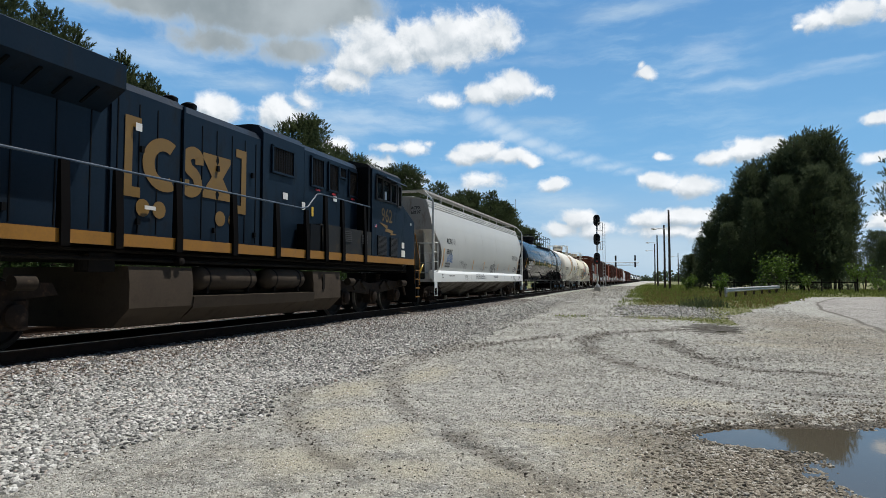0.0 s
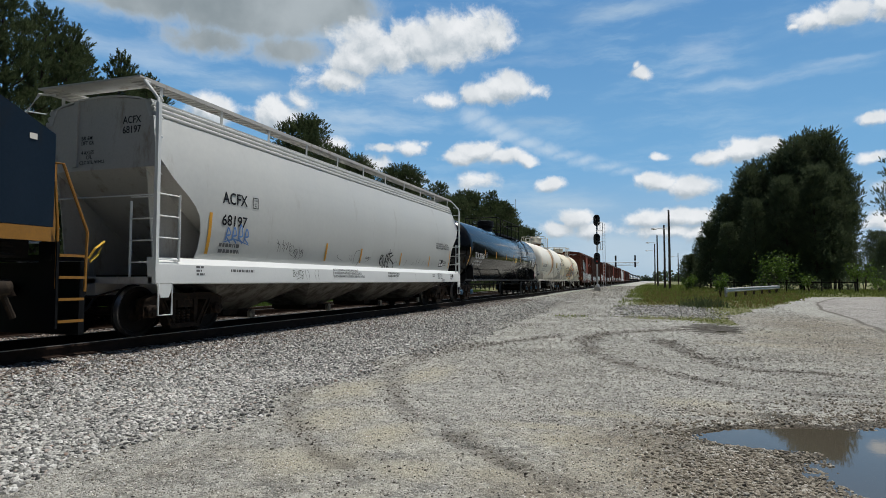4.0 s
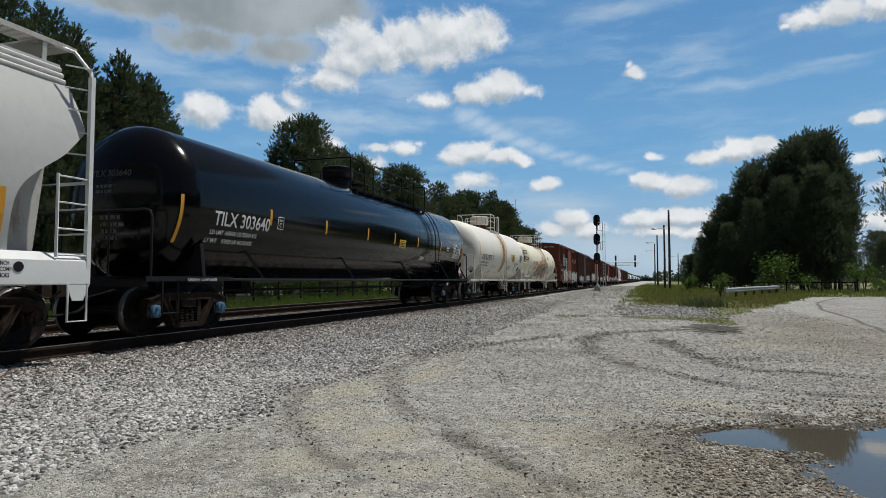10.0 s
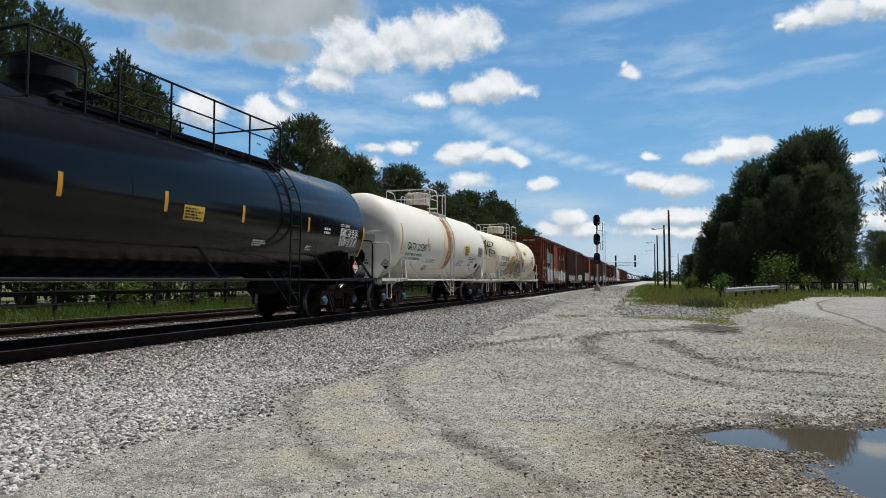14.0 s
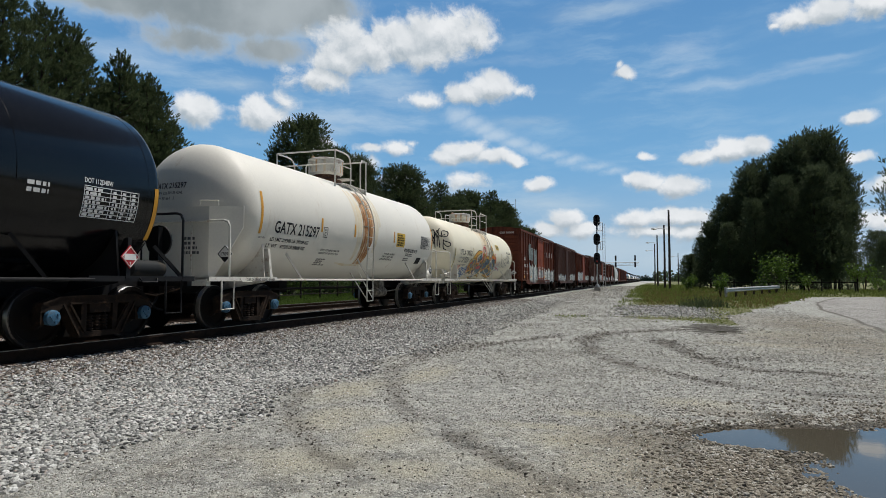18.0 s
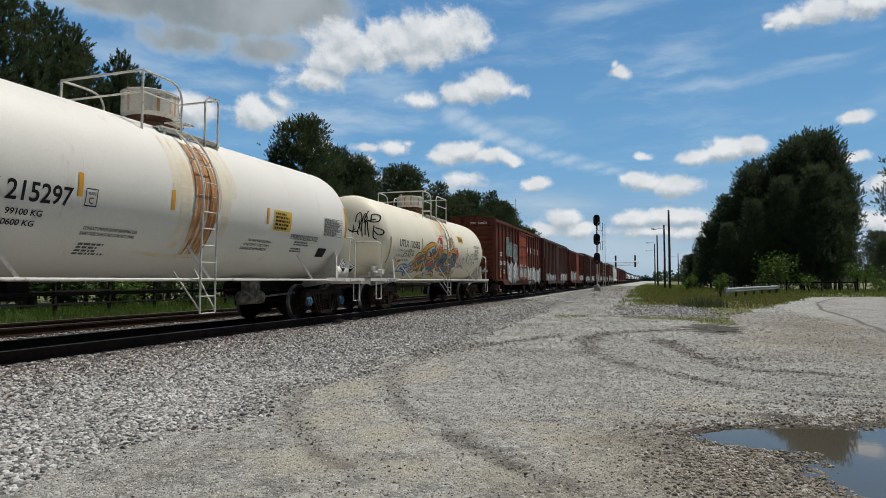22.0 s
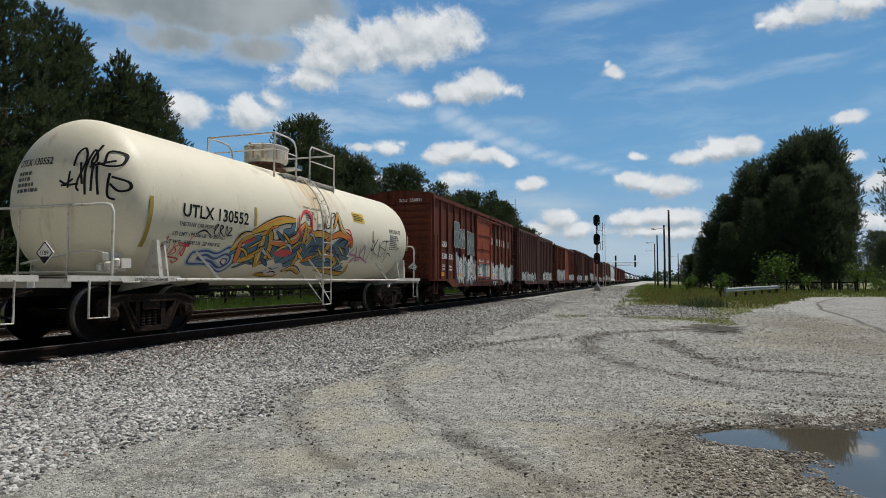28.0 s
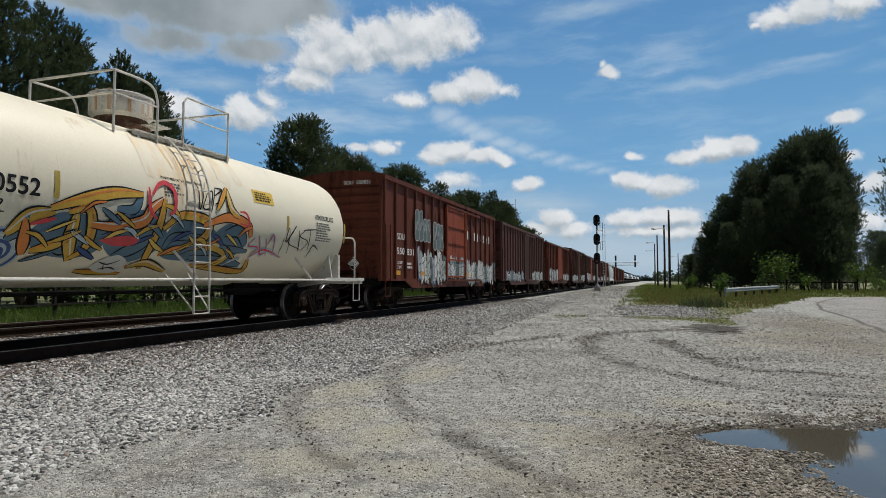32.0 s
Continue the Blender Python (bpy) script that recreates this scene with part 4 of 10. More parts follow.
def build_stones():
    r = np.random.RandomState(5)
    edge = lambda x, y: smoothstep(-4.1, -5.4, x + ripple(x, y, 0.5, 9) * 0.7)
    rusty = lambda x, y: 0.85 * smoothstep(-6.2, -8.0, x + ripple(x, y, 0.3, 8) * 0.5)
    near = lambda x, y, q: q.uniform(0, 1, x.shape) < edge(x, y) * (1 - rusty(x, y))
    brown = lambda x, y, q: q.uniform(0, 1, x.shape) < rusty(x, y)
    thin = lambda x, y, q: q.uniform(0, 1, x.shape) < edge(x, y) * (1 - rusty(x, y)) * smoothstep(62, 24, y)
    lab = "coarse grey crushed-stone ballast beside the track"
    p = spread(62000, -8.75, -4.0, 2.4, 9.0, 11, near, 1.05)
    scatter("ballast", lab, p, (0.014 + 0.019 * r.uniform(0, 1, len(p)) ** 1.2), BALLAST, 1)
    p = spread(36000, -8.75, -4.0, 9.0, 17.0, 18, near, 1.15)
    scatter("ballast", lab, p, r.uniform(0.018, 0.038, len(p)), BALLAST, 8, False)
    p = spread(26000, -8.75, -4.2, 17.0, 62.0, 12, thin, 1.9)
    scatter("ballast", lab, p, r.uniform(0.022, 0.042, len(p)), BALLAST, 2, False)
    p = spread(30000, -8.75, -6.0, 4.0, 40.0, 19, brown, 1.7)
    scatter("ballast", "rust-stained ballast at the foot of the rail", p, r.uniform(0.016, 0.036, len(p)), BALLAST_BROWN, 9, False)
    p = spread(15000, -12.9, -8.9, 4.0, 26.0, 13, None, 1.3)
    scatter("ballast", "rust-tinted ballast between the rails", p, r.uniform(0.022, 0.042, len(p)), BALLAST_BROWN, 3, False)
    lot = lambda x, y, q: dry(x, y) & ((y < 14) | (pool_at(x, y) > 1.2)) & (q.uniform(0, 1, x.shape) < 1 - 0.55 * smoothstep(1.5, 3.5, x) * smoothstep(9, 13, y)) & (x > -5.6) & (q.uniform(0, 1, x.shape) < 0.5 - 0.4 * rut_at(x, y) + 0.5 * ripple(x, y, 0.3, 21))
    p = spread(110000, -5.4, 4.6, 3.0, 13.0, 14, lot, 1.4)
    scatter("gravel", "fine grey gravel spread over the lot", p, r.uniform(0.003, 0.0105, len(p)) * (0.7 + 0.08 * p[:, 1]), PEBBLE, 4, False)
    p = spread(60000, -5.4, 6.2, 13.0, 46.0, 15, lambda x, y, q: lot(x, y, q) & (lawn_at(x, y) < 0.3) & (road_at(x, y) < 0.5), 1.6)
    scatter("gravel", "fine grey gravel spread over the lot", p, r.uniform(0.009, 0.019, len(p)) * (0.6 + 0.028 * p[:, 1]), PEBBLE, 5, False)
    far = lambda x, y, q: (lawn_at(x, y) < 0.3) & (road_at(x, y) < 0.5)
    p = spread(14000, -7.6, 3.0, 46.0, 130.0, 30, far, 1.5)
    scatter("gravel", "pale gravel running on beside the track", p, r.uniform(0.03, 0.06, len(p)) * (0.6 + 0.008 * p[:, 1]), PEBBLE, 31, False)
    rut = lambda x, y, q: dry(x, y) & (q.uniform(0, 1, x.shape) < rut_at(x, y) ** 1.5 * (0.8 + 0.7 * ripple(x, y, 0.5, 24)))
    p = spread(70000, -5.6, 6.0, 3.6, 21.0, 22, rut, 1.3)
    scatter("rut_gravel", "dark coarse gravel churned up along the wheel ruts", p, r.uniform(0.006, 0.017, len(p)) * (0.7 + 0.05 * p[:, 1]), PEBBLE_DARK, 23, False, 0.3)
    p = spread(800, -5.0, 4.6, 3.0, 12.0, 26, lambda x, y, q: dry(x, y), 1.4)
    scatter("rut_gravel", "scattered dark stones on the lot", p, r.uniform(0.005, 0.016, len(p)), PEBBLE_DARK, 27, False, 0.2)
    shore = lambda x, y, q: (pool_at(x, y) > 0.9) & (q.uniform(0, 1, x.shape) < 1.3 * np.exp(-(((x - 0.82) / 0.5) ** 2 + ((y - 5.3) / 0.62) ** 2)) + 0.06 * (pool_at(x, y) < 1.7) + 0.3 * (pool_at(x, y) < 1.22))
    p = spread(44000, -0.6, 2.9, 4.0, 9.0, 16, shore)
    scatter("flat_stones", "tan flat stones lying along the puddle's edge", p, 0.006 + 0.02 * r.uniform(0, 1, len(p)) ** 1.6, PEBBLE_TAN, 6, True, 0.18, 0.3)
    wade = lambda x, y, q: (pool_at(x, y) > 0.72) & (pool_at(x, y) < 0.95)
    p = spread(420, 0.3, 2.6, 4.6, 7.8, 28, wade)
    scatter("flat_stones", "wet stones breaking the puddle's surface", p, r.uniform(0.006, 0.017, len(p)), PEBBLE_TAN, 29, True, 1.0, 0.3)
    pile = lambda x, y, q: q.uniform(0, 1, x.shape) < np.exp(-(((x - 0.7) / 1.9) ** 4 + ((y - 31) / 4.8) ** 4))
    p = spread(7000, -1.8, 3.4, 24.5, 37.0, 17, pile)
    scatter("rubble", "pale broken stone lying in the grass", p, r.uniform(0.025, 0.055, len(p)), BALLAST, 7, True, 0.2)


build_stones()

# ------------------------------------------------------------------ tracks
def build_track(x, y0, y1, name):
    s, top = Shape(), Shape()
    for g in (-0.755, 0.755):
        c = x + g
        s.box(c, (y0 + y1) / 2, RAIL - 0.172, 0.14, y1 - y0, 0.022)
        s.box(c, (y0 + y1) / 2, RAIL - 0.10, 0.018, y1 - y0, 0.125)
        s.box(c, (y0 + y1) / 2, RAIL - 0.026, 0.072, y1 - y0, 0.036)
        top.box(c, (y0 + y1) / 2, RAIL - 0.004, 0.066, y1 - y0, 0.008)
    ob = tagged(thing(name, Matrix(), "rusty steel railway track on timber ties in ballast", "railway track"), kind="structure")
    part("rail", s, RAIL_STEEL, ob)
    part("rail_head", top, RAIL_TOP, ob, "worn bright running surface")
    tie = Shape().box(0, 0, 0, 2.6, 0.23, 0.17).mesh("tie")
    plate = Shape().box(0, 0, 0, 0.36, 0.19, 0.02).mesh("tie_plate")
    y = 2.0
    k = 0
    while k < 110:
        t = part("tie", tie, TIE, ob)
        t.location = (x + random.uniform(-0.03, 0.03), y, RAIL - 0.275)
        if y < 30:
            for g in (-0.755, 0.755):
                q = part("tie_plate", plate, RAIL_STEEL, ob)
                q.location = (x + g, y, RAIL - 0.192)
        y += 0.5
        k += 1


build_track(TRACK, -60, 900, "track_1")
build_track(TRACK2, -60, 900, "track_2")

# ------------------------------------------------------------------ trees and plants
def cards(name, centres, ways, lens, wides, n, seed, material, spread_angle=0.8):
    """Tufts of thin leaves: n blades about each centre, as one mesh."""
    r = np.random.RandomState(seed)
    m = len(centres)
    c = np.repeat(np.asarray(centres), n, 0)
    w = np.repeat(np.asarray(ways), n, 0) + r.normal(0, spread_angle, (m * n, 3))
    w /= np.linalg.norm(w, axis=1, keepdims=True) + 1e-9
    side = np.cross(w, r.normal(0, 1, (m * n, 3)))
    side /= np.linalg.norm(side, axis=1, keepdims=True) + 1e-9
    ln = (np.repeat(np.asarray(lens), n) * r.uniform(0.6, 1.2, m * n))[:, None]
    wd = (np.repeat(np.asarray(wides), n) * r.uniform(0.7, 1.2, m * n))[:, None]
    a = c + side * wd * 0.5
    b = c - side * wd * 0.5
    d = c + w * ln + side * wd * 0.28
    e = c + w * ln - side * wd * 0.28
    co = np.stack([a, b, e, d], 1).reshape(-1, 3).astype(np.float32)
    k = m * n
    me = bpy.data.meshes.new(name)
    me.vertices.add(len(co))
    me.vertices.foreach_set("co", co.ravel())
    me.loops.add(k * 4)
    me.loops.foreach_set("vertex_index", np.arange(k * 4, dtype=np.int32))
    me.polygons.add(k)
    me.polygons.foreach_set("loop_start", np.arange(0, k * 4, 4, dtype=np.int32))
    me.update(calc_edges=True)
    me.materials.append(material)
    return me


def brushes(name, centres, ways, lens, n, seed, material):
    """Pine shoots: n needles set close round each shoot's axis and leaning along it, as one mesh."""
    r = np.random.RandomState(seed)
    m = len(centres)
    w = np.asarray(ways, float)
    w = w / np.linalg.norm(w, axis=1, keepdims=True)
    c, w, L = np.repeat(np.asarray(centres), n, 0), np.repeat(w, n, 0), np.repeat(np.asarray(lens), n)[:, None]
    k = m * n
    t = r.uniform(0, 1, (k, 1))
    out = r.normal(0, 1, (k, 3))
    out -= w * np.sum(out * w, 1, keepdims=True)
    out /= np.linalg.norm(out, axis=1, keepdims=True) + 1e-9
    d = w + out * r.uniform(0.4, 1.1, (k, 1)) * (1.15 - 0.75 * t)
    d /= np.linalg.norm(d, axis=1, keepdims=True)
    ln = L * r.uniform(0.34, 0.5, (k, 1)) * (1.1 - 0.35 * t)
    side = np.cross(d, r.normal(0, 1, (k, 3)))
    side /= np.linalg.norm(side, axis=1, keepdims=True) + 1e-9
    wd = L * r.uniform(0.06, 0.10, (k, 1))
    b = c + w * L * t * 0.75
    co = np.stack([b + side * wd * 0.5, b - side * wd * 0.5, b + d * ln - side * wd * 0.18, b + d * ln + side * wd * 0.18], 1).reshape(-1, 3).astype(np.float32)
    me = bpy.data.meshes.new(name)
    me.vertices.add(len(co))
    me.vertices.foreach_set("co", co.ravel())
    me.loops.add(k * 4)
    me.loops.foreach_set("vertex_index", np.arange(k * 4, dtype=np.int32))
    me.polygons.add(k)
    me.polygons.foreach_set("loop_start", np.arange(0, k * 4, 4, dtype=np.int32))
    me.update(calc_edges=True)
    me.materials.append(material)
    return me


def pine_parts(height, radius, base, seed, limbs, boughs, shape, shoot, pad):
    """Trunk with limbs, and the shoots in tufts at the ends of the boughs, of one pine."""
    r = np.random.RandomState(seed)
    s = Shape()
    lean = r.uniform(-0.02, 0.02, 2)
    spine = lambda h: Vector((lean[0] * h + 0.12 * math.sin(h * 0.5 + seed), lean[1] * h + 0.1 * math.cos(h * 0.45), h))
    s.pipe([spine(h) for h in np.linspace(-0.3, height * 0.97, 9)], 0.014 * height + 0.02, 8, 0.03)
    cen, way, size = [], [], []

    def tuft(p, out, k, big):
        """A cushion of short upright shoots at one bough's end."""
        for _ in range(k):
            a = Vector(r.normal(0, 1, 3))
            w = Vector((out.x * 0.3 + a.x * 0.38, out.y * 0.3 + a.y * 0.38, 0.9 + 0.25 * a.z))
            cen.append(p + Vector((a.x * 0.55, a.y * 0.55, 0.32 * a.z)) * pad * big - Vector((0, 0, 0.3 * shoot)))
            way.append(w)
            size.append(shoot * r.uniform(0.8, 1.2))

    for i in range(limbs):
        h = height * (base + (0.96 - base) * ((i + r.uniform(0, 1)) / limbs) ** 0.9)
        u = (h / height - base) / (1 - base)
        full = shape(u) * radius * r.uniform(0.7, 1.12)
        a = i * 2.399 + r.uniform(-0.5, 0.5)
        root = spine(h)
        flat = Vector((math.cos(a), math.sin(a), 0))
        bend = root + flat * full * 0.55 + Vector((0, 0, full * (0.05 + 0.2 * u)))
        tip = root + flat * full + Vector((0, 0, full * (0.2 + 0.35 * u) + 0.15))
        s.pipe([root, bend, tip], 0.016 + 0.014 * full, 4, 0.01)
        tuft(tip, flat, 9, 0.9)
        for q in range(max(2, int(boughs * (0.35 + full / radius)))):
            t = 0.18 + 0.8 * r.uniform(0, 1) ** 0.7
            p = root.lerp(bend, t * 2) if t < 0.5 else bend.lerp(tip, t * 2 - 1)
            turn = Vector((-flat.y, flat.x, 0)) * r.normal(0, 0.26) * (full * 0.75 + 0.3) + Vector((0, 0, r.normal(0.05, 0.13) * (0.4 + full * 0.4)))
            end = p + turn
            if q % 3 == 0:
                s.pipe([p, end], 0.012, 3, 0.006)
            tuft(end, (flat * 0.6 + turn * 0.5), 8, r.uniform(0.7, 1.1))
    for q in range(12):
        cen.append(spine(height * (0.9 + 0.008 * q)) + Vector((r.normal() * 0.16, r.normal() * 0.16, 0)))
        way.append((r.normal() * 0.25, r.normal() * 0.25, 1.0))
        size.append(shoot * r.uniform(0.9, 1.2))
    return s, np.array(cen), np.array(way), np.array(size)


PINES = {}


def pine_kind(kind, height, radius, base, seed, limbs, boughs, shape, material, shoot, needles, pad):
    s, c, w, z = pine_parts(height, radius, base, seed, limbs, boughs, shape, shoot, pad)
    PINES[kind] = (s.mesh("trunk"), brushes("crown", c, w, z, needles, seed, material))


cone = lambda u: (1 - u) ** 0.75 * (0.55 + 0.45 * min(1, u * 4 + 0.25)) + 0.05
oval = lambda u: math.sin(math.pi * min(1, 0.16 + 0.84 * u)) ** 0.65 + 0.06
tuftop = lambda u: 0.35 + 0.75 * math.sin(math.pi * min(1, 0.1 + 0.9 * u)) if u > 0.15 else 0.3
pine_kind("tall", 14.0, 2.8, 0.16, 3, 72, 5, cone, NEEDLES, 0.36, 26, 0.44)
pine_kind("tall_b", 14.0, 2.5, 0.12, 8, 72, 5, cone, NEEDLES, 0.34, 26, 0.42)
pine_kind("round", 14.5, 2.9, 0.28, 5, 88, 8, oval, NEEDLES, 0.40, 20, 0.5)
pine_kind("dense", 17.0, 3.8, 0.03, 9, 80, 7, cone, NEEDLES2, 0.55, 18, 0.75)
pine_kind("dense_b", 16.0, 3.1, 0.12, 12, 75, 7, lambda u: 0.35 + 0.65 * math.sin(math.pi * min(1, 0.25 + 0.7 * u)) if u < 0.6 else 1.25 * (1 - u) ** 0.55 + 0.08, NEEDLES2, 0.52, 18, 0.7)
pine_kind("open", 18.0, 4.0, 0.40, 14, 40, 7, tuftop, NEEDLES2, 0.52, 20, 0.75)


def pine(kind, x, y, height, turn, label, group, spread_by=1.0):
    trunk, crown = PINES[kind]
    full = max(v.co.z for v in trunk.vertices)
    k = height / full
    z = float(ground_z(np.array([x]), np.array([y]))[0])
    ob = thing("pine_tree", pose(x, y, z, 0, 0, turn), label, "tree", group)
    ob.scale = (k * spread_by, k * spread_by, k)
    part("trunk", trunk, BARK, ob)
    part("crown", crown, NEEDLES, ob)
    return ob


def build_left_woods():
    rnd = random.Random(4)
    lab = "dark green pine beyond the railway tracks"
    # (lateral, along, height) of the trees whose tops stand out, then the mass behind
    tops = [(-25, 12.5, 16.5), (-25, 16.2, 15.0), (-25, 18.1, 13.8), (-26, 20.2, 13.7), (-26.5, 21.9, 13.4), (-27, 23.4, 13.3), (-28, 25.6, 11.9), (-26.5, 25.1, 12.9), (-28, 27.4, 12.9), (-26.5, 27.1, 12.7), (-27, 28.6, 12.2), (-27.5, 30.2, 11.0), (-28, 36.5, 8.5),
            (-27, 45.1, 14.8), (-29, 43.8, 12.2), (-30, 54.6, 14.4), (-27, 53.3, 13.1), (-28, 58.6, 12.8), (-27, 64.9, 14.2), (-28, 71.5, 13.0), (-27, 80.6, 14.6), (-28, 87.5, 13.6), (-28, 95.0, 15.4), (-27, 106.0, 16.8), (-27, 113.0, 16.0), (-27, 120.8, 15.8), (-27, 131.0, 14.2), (-27, 141.6, 13.2)]
    for i, (x, y, h) in enumerate(tops):
        kind = "round" if y > 40 and i % 3 != 2 else ("tall", "tall_b")[i % 2]
        pine(kind, x, y, h, rnd.uniform(0, 360), lab, "pines beyond the tracks", 1.0 if y < 60 else 1.25)
    for i in range(26):
        y = 6 + i * 6.0 + rnd.uniform(-2, 2)
        pine(("tall", "tall_b", "round")[i % 3], -33 + rnd.uniform(-2.5, 2.5), y, (rnd.uniform(9.0, 10.5) if y < 36 or y > 60 else 8.0) + 0.02 * y, rnd.uniform(0, 360), lab, "pines beyond the tracks", 1.25)
    for i in range(16):
        y = 150 + i * 22 + rnd.uniform(-6, 6)
        pine(("tall", "round")[i % 2], -30 + rnd.uniform(-5, 3), y, rnd.uniform(8, 12), rnd.uniform(0, 360), lab, "pines beyond the tracks", 1.6)


def build_right_woods():
    rnd = random.Random(9)
    lab = "dense dark green pine with branches down to the ground"
    # (lateral, along, height): the outline of the grove, then those that stand before and behind it
    trees = [(5.0, 84, 4.4), (6.4, 88, 6.8), (7.2, 82, 8.2), (8.6, 87, 10.0), (9.4, 83, 11.5), (10.9, 86, 13.2), (11.6, 82, 14.5), (13.4, 86, 16.0), (14.3, 83, 16.3), (16.2, 86, 17.5), (17.0, 82, 17.7), (18.9, 86, 19.3), (19.5, 83, 18.9), (20.5, 85, 17.6),
             (20.7, 82, 14.6), (8.9, 78, 7.7), (11.4, 77, 10.1), (14.6, 77, 12.5), (17.2, 77, 13.6), (19.6, 79, 13.0), (12.6, 90, 13.0), (16.0, 91, 15.0), (19.0, 91, 15.5)]
    for i, (x, y, h) in enumerate(trees):
        pine("dense_b" if x > 17.5 else "dense", x, y, h, rnd.uniform(0, 360), lab, "pine grove", 0.85 if x > 17.5 else 1.08)
    pine("open", 21.4, 83.5, 13.4, 40, "open-crowned pine at the grove's end", "pine grove", 0.75)
    for x, y, h in ((33.0, 97, 18.4), (31.2, 92, 10.4), (36.5, 92, 15.0), (38.0, 100, 21.0), (43.0, 92, 17.0)):
        pine("open", x, y, h, rnd.uniform(0, 360), "tall open-crowned pine behind the road", "road pines", 0.85)
    for i in range(14):
        pine(("dense", "dense_b")[i % 2], 30 + i * 6 + rnd.uniform(-2, 2), 150 + rnd.uniform(-10, 20), rnd.uniform(8, 12), rnd.uniform(0, 360), "far dark green pine in the woods", "far pines", 1.5)
    for i in range(12):
        pine(("dense", "tall")[i % 2], 12 + i * 3 + rnd.uniform(-2, 2), 230 + i * 25, rnd.uniform(8, 12), rnd.uniform(0, 360), "far dark green pine in the woods", "far pines", 1.6)


def build_closing_woods():
    """Unseen pines added beside and behind the camera, to darken what glossy tanks mirror."""
    rnd = random.Random(21)
    for i in range(34):
        a = radians(42 + i * 5.2)
        d = 44 + rnd.uniform(-4, 6)
        pine(("dense", "dense_b")[i % 2], d * math.sin(a), d * math.cos(a), rnd.uniform(13, 18), rnd.uniform(0, 360), "unseen dark green pine added round the lot to darken reflections", "pines round the lot", 1.35)


def leafy(name, x, y, height, radius, n, seed, label, material=None):
    """A small broad-leaved tree or bush."""
    r = np.random.RandomState(seed)
    z = float(ground_z(np.array([x]), np.array([y]))[0])
    s = Shape()
    cen, way, siz = [], [], []
    for i in range(9):
        a, t = r.uniform(0, 6.28), r.uniform(0.4, 1)
        tip = Vector((math.cos(a) * radius * t, math.sin(a) * radius * t, height * r.uniform(0.55, 1.0)))
        s.pipe([(0, 0, -0.1), (tip.x * 0.25, tip.y * 0.25, tip.z * 0.55), tip], 0.012 + 0.008 * height, 5, 0.006)
        for _ in range(n // 9):
            p = tip * r.uniform(0.55, 1.05) + Vector(r.normal(0, 1, 3)) * radius * 0.2
            p.z = max(0.08, p.z)
            cen.append(p)
            way.append((r.normal(), r.normal(), 0.5))
            siz.append(r.uniform(0.10, 0.2) * (0.7 + 0.12 * height))
    ob = thing(name, pose(x, y, z), label, "bush" if height < 2.4 else "tree", "")
    part("stem", s, BARK, ob)
    siz = np.array(siz)
    part("foliage", cards("foliage", np.array(cen), np.array(way), siz, siz * 0.6, 4, seed, material or LEAF, 0.9), material or LEAF, ob)
    return ob


